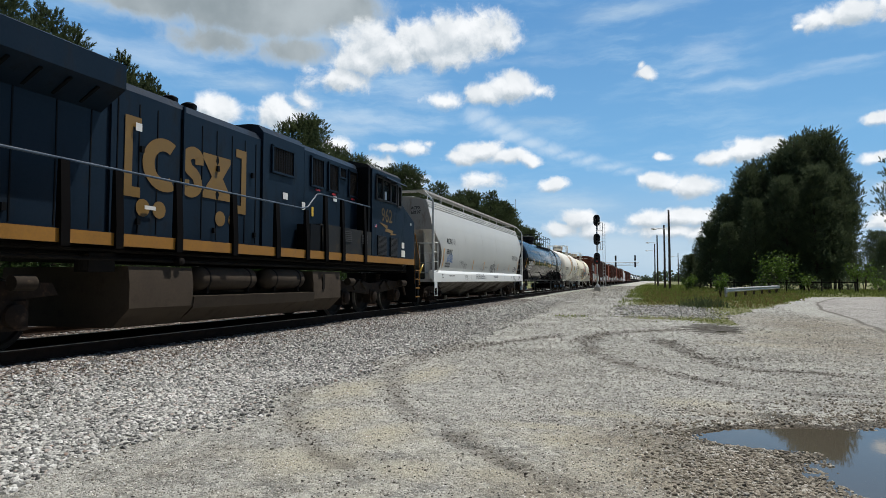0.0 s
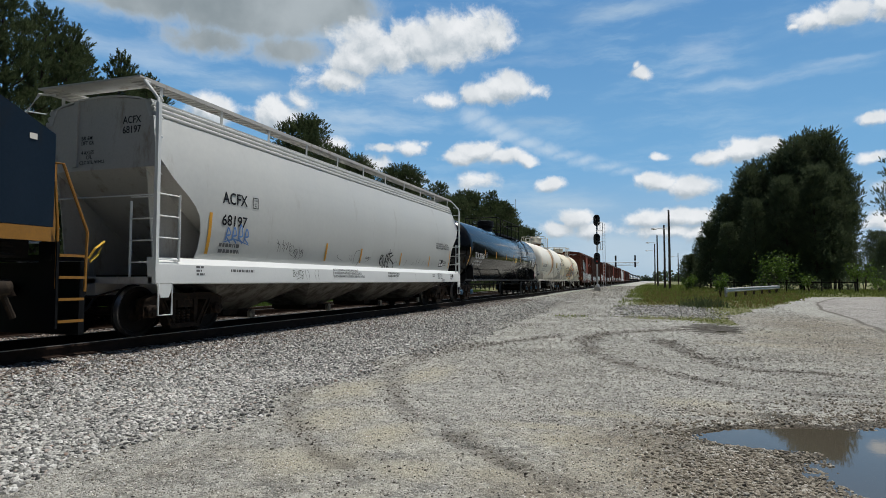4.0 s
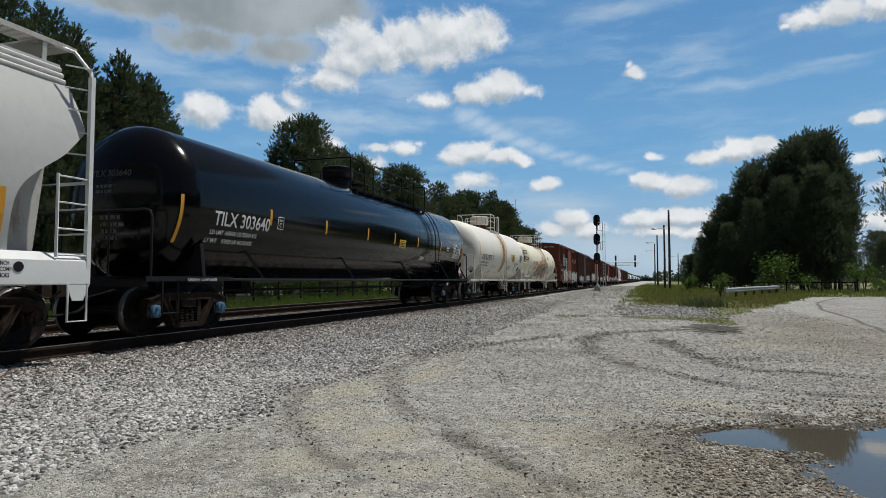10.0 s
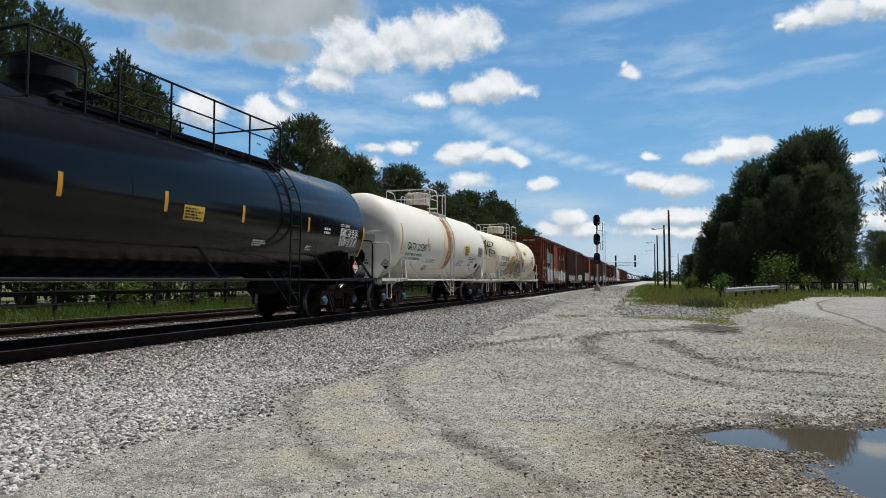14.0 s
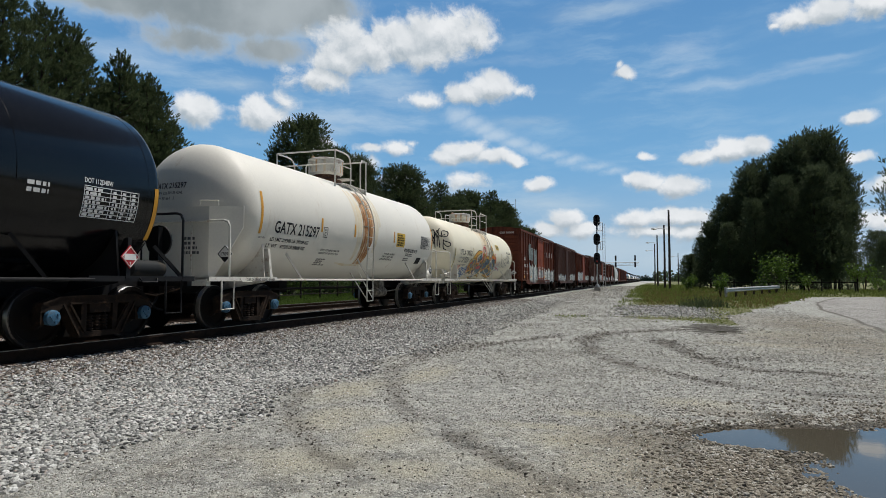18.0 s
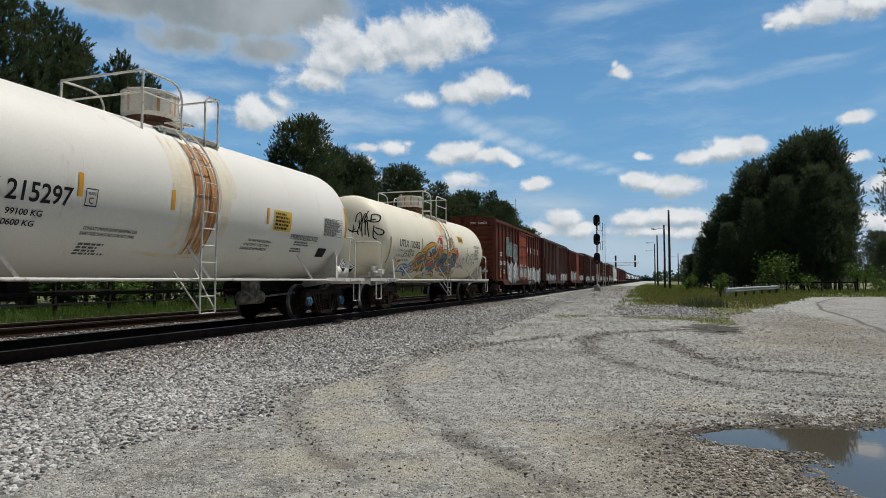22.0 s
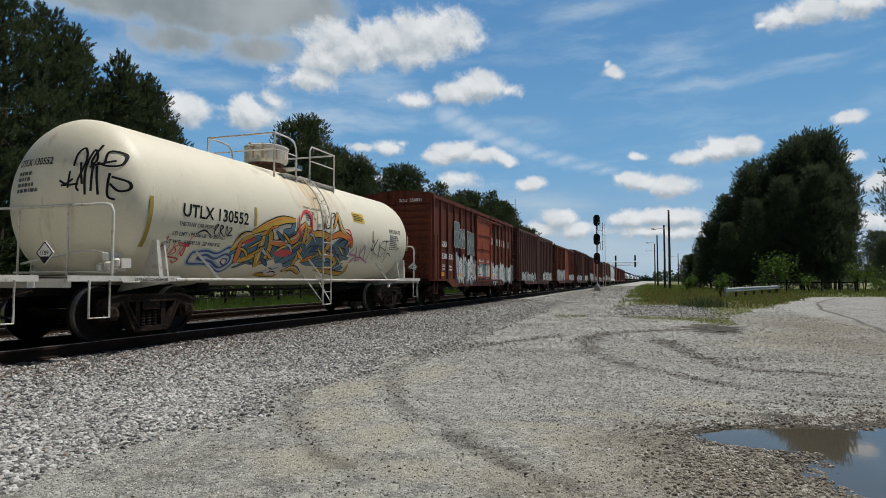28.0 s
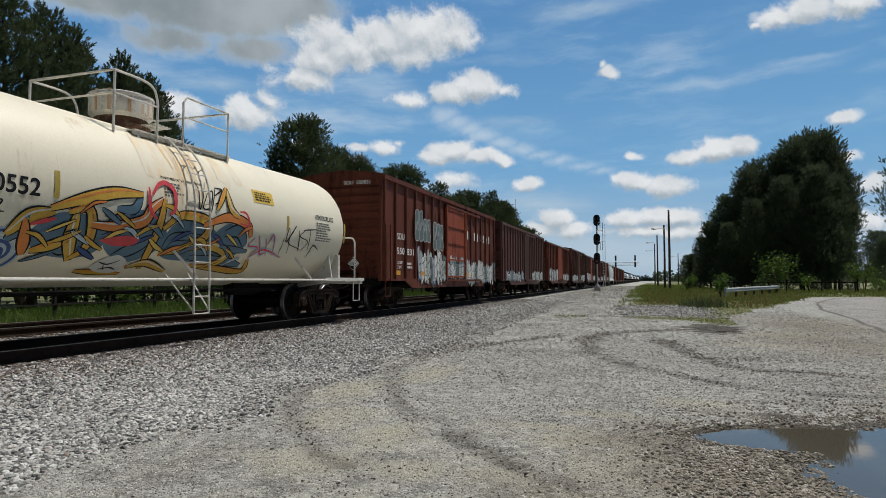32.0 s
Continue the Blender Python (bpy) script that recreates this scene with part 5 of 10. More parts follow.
def build_plants():
    rnd = random.Random(31)
    leafy("young_tree", 10.8, 62.0, 3.3, 1.8, 480, 1, "bright green young leafy tree before dark pines")
    leafy("young_tree", 13.8, 64.0, 2.0, 0.9, 150, 2, "bright green young leafy tree before dark pines")
    leafy("shrub", 4.75, 47.5, 1.7, 0.5, 160, 3, "leafy green shrub at the end of the guardrail")
    leafy("shrub", 3.6, 66.0, 1.5, 0.9, 260, 4, "pale green shrub at the foot of the pines")
    leafy("shrub", 18.0, 66.0, 2.8, 0.7, 150, 5, "pale green shrub at the foot of the pines")
    leafy("shrub", 20.5, 68.0, 1.3, 1.0, 160, 6, "pale green shrub at the foot of the pines")
    for i in range(7):
        x = 8 + i * 2.6
        leafy("shrub", x + rnd.uniform(-0.6, 0.6), 70 + rnd.uniform(-1, 1), rnd.uniform(1.0, 1.9), 1.4, 200, 20 + i, "dark undergrowth at the foot of the pines", NEEDLES2)
    for i in range(16):
        leafy("shrub", 21 + i * 1.9 + rnd.uniform(-0.5, 0.5), 74 + rnd.uniform(-2, 2) + i * 0.5, rnd.uniform(1.2, 2.8), 1.5, 260, 220 + i, "dense undergrowth beyond the road", NEEDLES2 if i % 3 else LEAF)
    for i in range(52):
        leafy("shrub", -27.5 + 1.8 * (i % 2) + rnd.uniform(-0.6, 0.6), 4 + i * 2.2 + rnd.uniform(-0.6, 0.6), rnd.uniform(2.6, 3.8), rnd.uniform(1.9, 2.4), 400, 120 + i, "dense dark undergrowth under the pines", DARKLEAF if i % 4 else LEAF)
    for i in range(24):
        y = 10 + i * 3.4 + rnd.uniform(-1, 1)
        leafy("shrub", -23.6 + rnd.uniform(-1.4, 0.8), y, rnd.uniform(0.9, 2.4), rnd.uniform(0.9, 1.6), 330, 60 + i, "leafy green undergrowth at the wood's edge", DARKLEAF if i % 4 else LEAF)
    for i in range(44):
        leafy("shrub", -25.0 + rnd.uniform(-0.9, 0.9), 3 + i * 2.0 + rnd.uniform(-0.6, 0.6), rnd.uniform(1.6, 2.9), rnd.uniform(1.3, 1.8), 360, 320 + i, "dense dark undergrowth behind the fence", DARKLEAF)
    # grass
    def blades(name, xy, h, seed, material, label, n=5):
        z = ground_z(xy[:, 0], xy[:, 1])
        c = np.stack([xy[:, 0], xy[:, 1], z - 0.01], 1)
        w = np.tile(np.array([[0.0, 0.0, 1.0]]), (len(c), 1))
        me = cards(name, c, w, h, np.full(len(c), 0.008) + 0.0005 * xy[:, 1], n, seed, material, 0.45)
        tagged(new(name, me), label, "grass", kind="stuff")
    r = np.random.RandomState(77)
    green = lambda x, y, q: q.uniform(0, 1, x.shape) < lawn_at(x, y) * (0.6 + 0.8 * ripple(x, y, 0.3, 41))
    p = spread(24000, -1.8, 12.0, 22.0, 60.0, 71, green, 1.2)
    blades("grass", p, r.uniform(0.02, 0.075, len(p)) * (0.8 + 2.0 * smoothstep(30, 46, p[:, 1])), 1, GRASS, "rough green grass beside the gravel lot")
    p = spread(16000, -0.5, 34.0, 45.0, 75.0, 72, green, 1.0)
    blades("grass", p, r.uniform(0.06, 0.2, len(p)) * (0.8 + 1.0 * (p[:, 1] > 60)), 2, GRASS, "tall green grass before the pines")
    p = spread(5000, -0.5, 11.0, 34.0, 75.0, 73, green, 1.0)
    blades("grass", p, r.uniform(0.1, 0.28, len(p)), 3, DRYGRASS, "straw-coloured grass stems among the green")
    p = spread(17000, -25.0, -16.8, 6.0, 70.0, 74, lambda x, y, q: lawn_at(x, y) > 0.3, 1.3)
    blades("grass", p, r.uniform(0.12, 0.36, len(p)), 4, DEEPGRASS, "bright green grass beyond the tracks")
    p = spread(9000, -2.2, 8.0, 60.0, 150.0, 75, green, 1.3)
    blades("grass", p, r.uniform(0.1, 0.32, len(p)), 8, GRASS, "rough grass running on along the line")
    p = np.stack([r.normal(2.6, 0.5, 150), r.normal(34.5, 0.7, 150)], 1)
    blades("weeds", p, r.uniform(0.15, 0.6, len(p)), 6, NEEDLES, "tall dark weeds standing in the grass")
    p = np.stack([r.normal(-3.0, 0.45, 120), r.normal(25.2, 0.5, 120)], 1)
    blades("grass", p, r.uniform(0.02, 0.06, len(p)), 5, GRASS, "thin grass coming up in the gravel")


build_left_woods()
build_right_woods()
build_closing_woods()
build_plants()

# ------------------------------------------------------------------ lineside things
def gz(x, y):
    return float(ground_z(np.array([float(x)]), np.array([float(y)]))[0])


def signal_head(ob, z, lit):
    s = Shape()
    prof = [(math.cos(k * math.pi / 8) * 0.35, 0.29 + math.sin(k * math.pi / 8) * 0.35) for k in range(9)]
    prof += [(-math.cos(k * math.pi / 8) * 0.35, -0.29 - math.sin(k * math.pi / 8) * 0.35) for k in range(9)]
    ring = [(x, -0.20, z + h) for x, h in [(a, b) for a, b in prof]]
    order = [(a, b) for a, b in prof[:9]] + [(a, b) for a, b in prof[9:]]
    s.prism([(a, -0.22, z + b) for a, b in order], (0, 0.05, 0))
    s.box(0, -0.06, z, 0.34, 0.28, 0.95)
    hd = part("signal_head", s, SIGNAL_BLACK, ob, "black oval signal head")
    for k, h in enumerate((0.34, 0.0, -0.34)):
        v = Shape()
        n = 10
        arc = [(0.12 * math.cos(math.radians(-10 + 200 * i / n)), 0.12 * math.sin(math.radians(-10 + 200 * i / n))) for i in range(n + 1)]
        v.loft([[(a, -0.22, z + h + b) for a, b in arc], [(a, -0.52, z + h + b * 0.95) for a, b in arc]], closed=False, caps=False)
        part("visor", v, SIGNAL_BLACK, hd)
        part("lens", Shape().lathe([(-0.235, 0.0), (-0.23, 0.10), (-0.21, 0.10)], (0, 0, z + h), "y", 12), lit if (k == 2 and lit) else GLASS_DARK, hd)


def build_signal():
    x, y = -5.4, 70.0
    z = gz(x, y)
    ob = thing("railway_signal", pose(x, y, z), "tall three-headed colour-light railway signal with ladder", "signal")
    part("foundation", Shape().box(0, 0, 0.14, 0.7, 0.7, 0.5), CONCRETE, ob)
    part("base", Shape().lathe([(0.35, 0.24), (0.55, 0.24), (0.75, 0.11)], axis="z", n=12), GALV, ob)
    part("mast", Shape().pipe([(0, 0, 0.5), (0, 0, 7.9)], 0.075, 10), GALV, ob)
    red = bpy.data.materials.new("red_lamp")
    red.use_nodes = True
    red.node_tree.nodes["Principled BSDF"].inputs["Base Color"].default_value = (0.4, 0.01, 0.01, 1)
    red.node_tree.nodes["Principled BSDF"].inputs["Emission Color"].default_value = (1, 0.03, 0.02, 1)
    red.node_tree.nodes["Principled BSDF"].inputs["Emission Strength"].default_value = 0.05
    for h, lit in ((7.75, None), (5.65, None), (3.55, red)):
        signal_head(ob, h, lit)
    lad = Shape()
    for a in (0.62, 0.86):
        lad.pipe([(a, 0.1, 0.0), (a, 0.1, 7.4)], 0.022, 6)
    for i in range(22):
        lad.pipe([(0.62, 0.1, 0.3 + i * 0.32), (0.86, 0.1, 0.3 + i * 0.32)], 0.012, 5)
    part("ladder", lad, GALV, ob)
    for h in (5.1, 7.2):
        c = Shape()
        for q in (0.0, 0.9):
            for a in (0.1, 0.6):
                c.pipe([(a, -0.25, h + q - 0.6), (a, 0.35, h + q - 0.6)], 0.02, 5)
            c.pipe([(0.1, 0.35, h + q - 0.6), (0.6, 0.35, h + q - 0.6)], 0.02, 5)
            c.pipe([(0.1, -0.25, h + q - 0.6), (0.6, -0.25, h + q - 0.6)], 0.02, 5)
        for a in (0.1, 0.35, 0.6):
            c.pipe([(a, -0.25, h - 0.6), (a, -0.25, h + 0.3)], 0.016, 5)
            c.pipe([(a, 0.35, h - 0.6), (a, 0.35, h + 0.3)], 0.016, 5)
        c.box(0.35, 0.05, h - 0.6, 0.6, 0.6, 0.03)
        part("platform", c, GALV, ob)


def build_signal_bridge():
    y = 235.0
    ob = thing("signal_cantilever", pose(-14.5, y, 0.4), "far lattice signal bridge with paired signal heads", "signal")
    s = Shape()
    for a in (0, 0.7):
        s.pipe([(-9.0, a, 0), (-9.0, a, 8.4)], 0.12, 6)
        for h in (6.6, 7.6):
            s.pipe([(-9.0, a, h), (11.0, a, h)], 0.08, 5)
        for i in range(16):
            s.pipe([(-9 + i * 1.25, a, 6.6 if i % 2 else 7.6), (-7.75 + i * 1.25, a, 7.6 if i % 2 else 6.6)], 0.05, 4)
    part("truss", s, GALV, ob)
    for a in (3.0, 9.8):
        for h in (6.8, 9.2):
            part("signal_head", Shape().box(a, -0.4, h, 0.6, 0.3, 1.9), SIGNAL_BLACK, ob)
        part("mast", Shape().pipe([(a, -0.2, 5.8), (a, -0.2, 10.2)], 0.08, 6), GALV, ob)


def street_lamp(x, y, h, arm, lab="weathered wooden pole with a cobra-head street lamp"):
    ob = thing("street_lamp", pose(x, y, gz(x, y)), lab, "street lamp", "lamp poles along the line")
    part("pole", Shape().pipe([(0, 0, -0.3), (0.02, 0, h * 0.5), (0, 0, h)], 0.15, 9, 0.10), POLE_WOOD, ob)
    if arm:
        z = arm
        part("arm", Shape().pipe(spline([(0, 0, z - 0.1), (-0.7, 0, z + 0.05), (-1.25, 0, z + 0.02)], 4), 0.028, 6), GALV, ob)
        s = Shape()
        s.loft([[(-1.2 - d, w * math.cos(k * math.pi / 4), z + w * 0.55 * math.sin(k * math.pi / 4)) for k in range(8)] for d, w in ((0, 0.06), (0.15, 0.15), (0.4, 0.19), (0.62, 0.12), (0.68, 0.03))])
        part("lamp_head", s, GALV, ob, fix=True)


def build_poles():
    street_lamp(2.15, 72.4, 8.9, 6.85)
    street_lamp(1.95, 86.0, 8.4, 0, "bare weathered wooden pole beside the line")
    street_lamp(1.4, 112.0, 8.9, 7.6)
    street_lamp(1.2, 138.0, 8.8, 7.4)
    for k in range(4):
        street_lamp(8.0 + k * 4.5, 190 + k * 60, 9.0, 8.0)
    # far mast behind the wood
    m = thing("radio_mast", pose(-27.5, 133.0, gz(-27.5, 133)), "thin steel radio mast above the treetops", "mast")
    part("mast", Shape().pipe([(0, 0, 0), (0, 0, 14.5)], 0.16, 6), GALV, m)
    part("whip", Shape().pipe([(0, 0, 14.5), (0, 0, 19.0)], 0.05, 5), GALV, m)
    for dx, dz in ((-0.5, 14.0), (0.5, 13.6)):
        part("whip", Shape().pipe([(0, 0, dz - 1), (dx, 0, dz), (dx, 0, dz + 2.2)], 0.035, 5), GALV, m)


def build_guardrail():
    a, b = Vector((4.9, 46.6, 0)), Vector((10.6, 60.2, 0))
    d = (b - a)
    n = d.normalized()
    side = Vector((n.y, -n.x, 0))
    ob = thing("guardrail", Matrix(), "galvanised steel W-beam guardrail on steel posts in the grass", "guardrail")
    prof = [(0.0, 0.00), (0.05, 0.03), (0.08, 0.08), (0.03, 0.13), (0.02, 0.155), (0.03, 0.18), (0.08, 0.23), (0.05, 0.28), (0.0, 0.31)]
    s = Shape()
    rings = []
    for t in (0, 0.5, 1):
        p = a.lerp(b, t)
        z = gz(p.x, p.y) + 0.42
        rings.append([p + side * (0.1 + q) + Vector((0, 0, z + h)) for q, h in prof] + [p + side * (0.08 + q) + Vector((0, 0, z + h)) for q, h in prof[::-1]])
    s.loft(rings)
    part("beam", s, GALV, ob, fix=True)
    for i in range(7):
        p = a.lerp(b, (i + 0.15) / 6.4)
        z = gz(p.x, p.y)
        part("post", Shape().box(p.x, p.y, z + 0.34, 0.16, 0.16, 0.86), POLE_WOOD if i else GALV, ob)
    e = Shape()
    e.loft([[a + n * (-q) + side * (0.1 + w) + Vector((0, 0, gz(a.x, a.y) + h)) for w, h in ((0, 0.40), (0.1, 0.40), (0.1, 0.76), (0, 0.76))] for q, in ((0.0,), (0.35,))])
    part("end_piece", e, GALV, ob, fix=True)
    # old low fence behind
    f = thing("wire_fence", Matrix(), "low old wooden fence at the foot of the pines", "fence")
    for i in range(9):
        x, y = 6.0 + i * 1.5, 63.0 + i * 0.3
        part("post", Shape().box(x, y, gz(x, y) + 0.6, 0.1, 0.1, 1.3), FENCE_WOOD, f)
    part("rail", Shape().bar((6, 63, gz(6, 63) + 0.95), (18, 65.4, gz(18, 65.4) + 0.95), 0.04, 0.09), FENCE_WOOD, f)


def build_fence():
    f = thing("rail_fence", Matrix(), "dark wooden rail fence beyond the tracks, overgrown", "fence")
    x = -20.6
    post = Shape().box(0, 0, 0.7, 0.09, 0.09, 1.6).mesh("post")
    rail = Shape().box(0, 1.2, 0, 0.035, 2.42, 0.055).mesh("rail")
    for i in range(38):
        y = 5 + i * 2.4
        p = part("post", post, FENCE_WOOD, f)
        p.location = (x, y, gz(x, y))
        for h in (0.45, 0.9, 1.32):
            q = part("rail", rail, FENCE_WOOD, f)
            q.location = (x + 0.08, y, gz(x, y) + h + random.uniform(-0.03, 0.03))
            q.rotation_euler.x = random.uniform(-0.01, 0.01)


def build_far():
    """Low dark woods along the horizon, and a far truck by the road."""
    r = np.random.RandomState(8)
    for x0, x1, y, h in ((-160, -34, 560, 11), (-40, 12, 880, 8), (4, 300, 640, 11), (60, 420, 330, 10)):
        n = int((x1 - x0) * 6)
        c = np.stack([r.uniform(x0, x1, n), y + r.uniform(-12, 12, n), h * r.uniform(0, 1, n) ** 1.4 * (0.75 + 0.25 * np.sin(np.linspace(0, 40, n)))], 1)
        me = cards("far_woods", c, np.tile([[0, 0, 1.0]], (n, 1)), np.full(n, 2.0), np.full(n, 1.4), 5, 5, NEEDLES2, 0.8)
        tagged(new("far_woods", me), "distant dark woods along the horizon", "woods", kind="stuff")
    t = thing("box_trailer", pose(46.0, 132.0, gz(46, 132)), "pale box trailer parked far off by the road", "trailer")
    part("body", Shape().box(0, 0, 2.0, 7.5, 2.4, 2.3), SILL_WHITE, t)
    part("panel", Shape().box(0.5, -1.22, 1.9, 4.0, 0.02, 0.8), PLACARD_RED, t)
    for k in (-2.5, 2.5):
        part("wheel", Shape().lathe([(-0.2, 0.45), (0.2, 0.45)], (k, -1.0, 0.45), "y", 14), BLACK_PAINT, t)


build_signal()
build_signal_bridge()
build_poles()
build_guardrail()
build_fence()
build_far()

# ------------------------------------------------------------------ rolling stock: shared running gear
GEAR = {}


def gear_meshes():
    R = 0.457
    for side in (1, -1):
        s = Shape()
        out = [(-1.06, 0.54), (-1.03, 0.68), (-0.72, 0.775), (0.72, 0.775), (1.03, 0.68), (1.06, 0.54), (0.76, 0.56), (0.60, 0.65), (-0.60, 0.65), (-0.76, 0.56)]
        x0 = side * 1.0 - 0.09
        s.prism([(x0, a, b) for a, b in out], (0.18, 0, 0))
        for q in (-1, 1):
            s.box(side * 1.0, q * 0.889, 0.53, 0.16, 0.27, 0.14)
            s.box(side * 1.0, q * 1.02, 0.47, 0.16, 0.06, 0.26)
            s.box(side * 1.0, q * 0.758, 0.47, 0.16, 0.06, 0.26)
            # raised flanges of the cast frame
            s.bar((side * 1.1, q * 0.69, 0.655), (side * 1.1, q * 0.40, 0.15), 0.03, 0.03)
            s.bar((side * 1.1, q * 0.57, 0.64), (side * 1.1, q * 0.29, 0.19), 0.03, 0.03)
            s.bar((side * 1.1, q * 0.72, 0.765), (side * 1.1, q * 1.03, 0.67), 0.03, 0.03)
            s.prism([(x0 + 0.01, q * 0.70, 0.66), (x0 + 0.01, q * 0.56, 0.68), (x0 + 0.01, q * 0.26, 0.20), (x0 + 0.01, q * 0.36, 0.14), (x0 + 0.01, q * 0.44, 0.18)], (0.16, 0, 0))
            s.box(side * 1.0, q * 0.30, 0.43, 0.15, 0.10, 0.50)
        s.box(side * 1.0, 0, 0.165, 0.2, 0.80, 0.09)
        s.bar((side * 1.1, -0.72, 0.765), (side * 1.1, 0.72, 0.765), 0.03, 0.03)
        s.bar((side * 1.1, -0.58, 0.66), (side * 1.1, 0.58, 0.66), 0.03, 0.03)
        GEAR["frame%d" % side] = s.mesh("side_frame")
        sp = Shape()
        coil = [(0.052 * k + h, r) for k in range(5) for h, r in ((0.0, 0.042), (0.012, 0.062), (0.03, 0.062), (0.044, 0.042))]
        sp.lathe(coil, (side * 1.0, 0, 0.215), "z", 8)
        GEAR["spring%d" % side] = sp.mesh("spring")
        w = Shape()
        w.lathe([(side * a, r) for a, r in ((0.675, 0.39), (0.675, 0.487), (0.695, 0.487), (0.715, R), (0.815, R - 0.006), (0.815, 0.385), (0.775, 0.36), (0.745, 0.20), (0.80, 0.15), (0.83, 0.14), (0.83, 0.05))], n=36)
        GEAR["wheel%d" % side] = w.mesh("wheel")
        t = Shape()
        t.lathe([(side * 0.712, R + 0.004), (side * 0.80, R + 0.0015), (side * 0.818, R - 0.012)], n=36, caps=False)
        GEAR["tread%d" % side] = t.mesh("tread")
        c = Shape()
        c.lathe([(side * a, r) for a, r in ((0.90, 0.10), (1.10, 0.118), (1.15, 0.118), (1.165, 0.095), (1.17, 0.05), (1.178, 0.05), (1.178, 0.0))], n=16)
        for k in range(3):
            a = k * 2.094
            c.lathe([(side * 1.16, 0.02), (side * 1.19, 0.02)], (0, 0.07 * math.cos(a), 0.07 * math.sin(a)), "x", 6)
        GEAR["cap%d" % side] = c.mesh("bearing_cap")
    a = Shape()
    a.lathe([(-0.92, 0.07), (-0.70, 0.085), (0.0, 0.075), (0.70, 0.085), (0.92, 0.07)], n=12)
    GEAR["axle"] = a.mesh("axle")
    b = Shape()
    b.prism([(-1.08, -0.2, 0.50), (1.08, -0.2, 0.50), (1.08, -0.2, 0.64), (0.6, -0.2, 0.72), (-0.6, -0.2, 0.72), (-1.08, -0.2, 0.64)], (0, 0.4, 0))
    b.lathe([(0.70, 0.24), (0.92, 0.24)], axis="z", n=14)
    for q in (-1, 1):
        b.box(0, q * 0.42, 0.36, 1.9, 0.10, 0.12)
    GEAR["bolster"] = b.mesh("truck")


gear_meshes()


def share(name, key, material, parent, label=""):
    """A part on shared mesh data, with its own material slot."""
    me = GEAR[key]
    if not me.materials:
        me.materials.append(material)
    ob = new(name, me)
    ob.parent = parent
    if me.materials[0] != material:
        ob.material_slots[0].link = "OBJECT"
        ob.material_slots[0].material = material
    if label:
        ob["label"] = label
    return ob


def wheelset(car, y, cap=None, big=1.0):
    ws = share("wheelset", "axle", CAST, car)
    ws.location = (0, y, 0.457 * big)
    for s in (1, -1):
        for nm, key, m in (("wheel", "wheel", WHEEL), ("tread", "tread", TREAD), ("bearing_cap", "cap", cap or CAST)):
            q = share(nm, "%s%d" % (key, s), m, ws, "blue-painted bearing cap" if nm == "bearing_cap" and cap else "")
            if big != 1.0:
                q.scale = (1, big, big)
    return (ws, y, 0.457 * big)


def truck(car, y, cap=None):
    t = share("truck", "bolster", CAST, car)
    t.location.y = y
    for s in (1, -1):
        share("side_frame", "frame%d" % s, CAST, t)
        for q in (-0.14, 0.0, 0.14):
            share("spring", "spring%d" % s, CAST, t).location.y = q
    return [wheelset(car, y - 0.889, cap), wheelset(car, y + 0.889, cap)]


def coupler(car, y, out, reach=0.62):
    s = Shape()
    s.bar((0, y - out * 0.4, 0.88), (0, y + out * (reach - 0.22), 0.88), 0.16, 0.20)
    s.box(0.05, y + out * (reach - 0.1), 0.88, 0.30, 0.26, 0.28)
    s.box(-0.13, y + out * (reach + 0.02), 0.88, 0.12, 0.26, 0.26)
    s.pipe([(0, y + out * (reach - 0.2), 0.8), (0.5, y + out * 0.25, 0.72), (0.95, y + out * 0.1, 0.86)], 0.018, 5)
    part("coupler", s, CAST, car)
    part("air_hose", Shape().pipe(spline([(0.32, y, 0.75), (0.34, y + out * 0.25, 0.5), (0.2, y + out * reach, 0.42)], 5), 0.025, 6), BLACK_PAINT, car)


def stirrup(s, x, y, w=0.36, top=0.98, low=0.42, r=0.018):
    s.pipe([(x, y, top), (x, y, low), (x, y + w, low), (x, y + w, top)], r, 6)


def side_place(x):
    return lambda u, v: (x, u, v)


def end_place(y):
    return lambda u, v: (u, y, v)


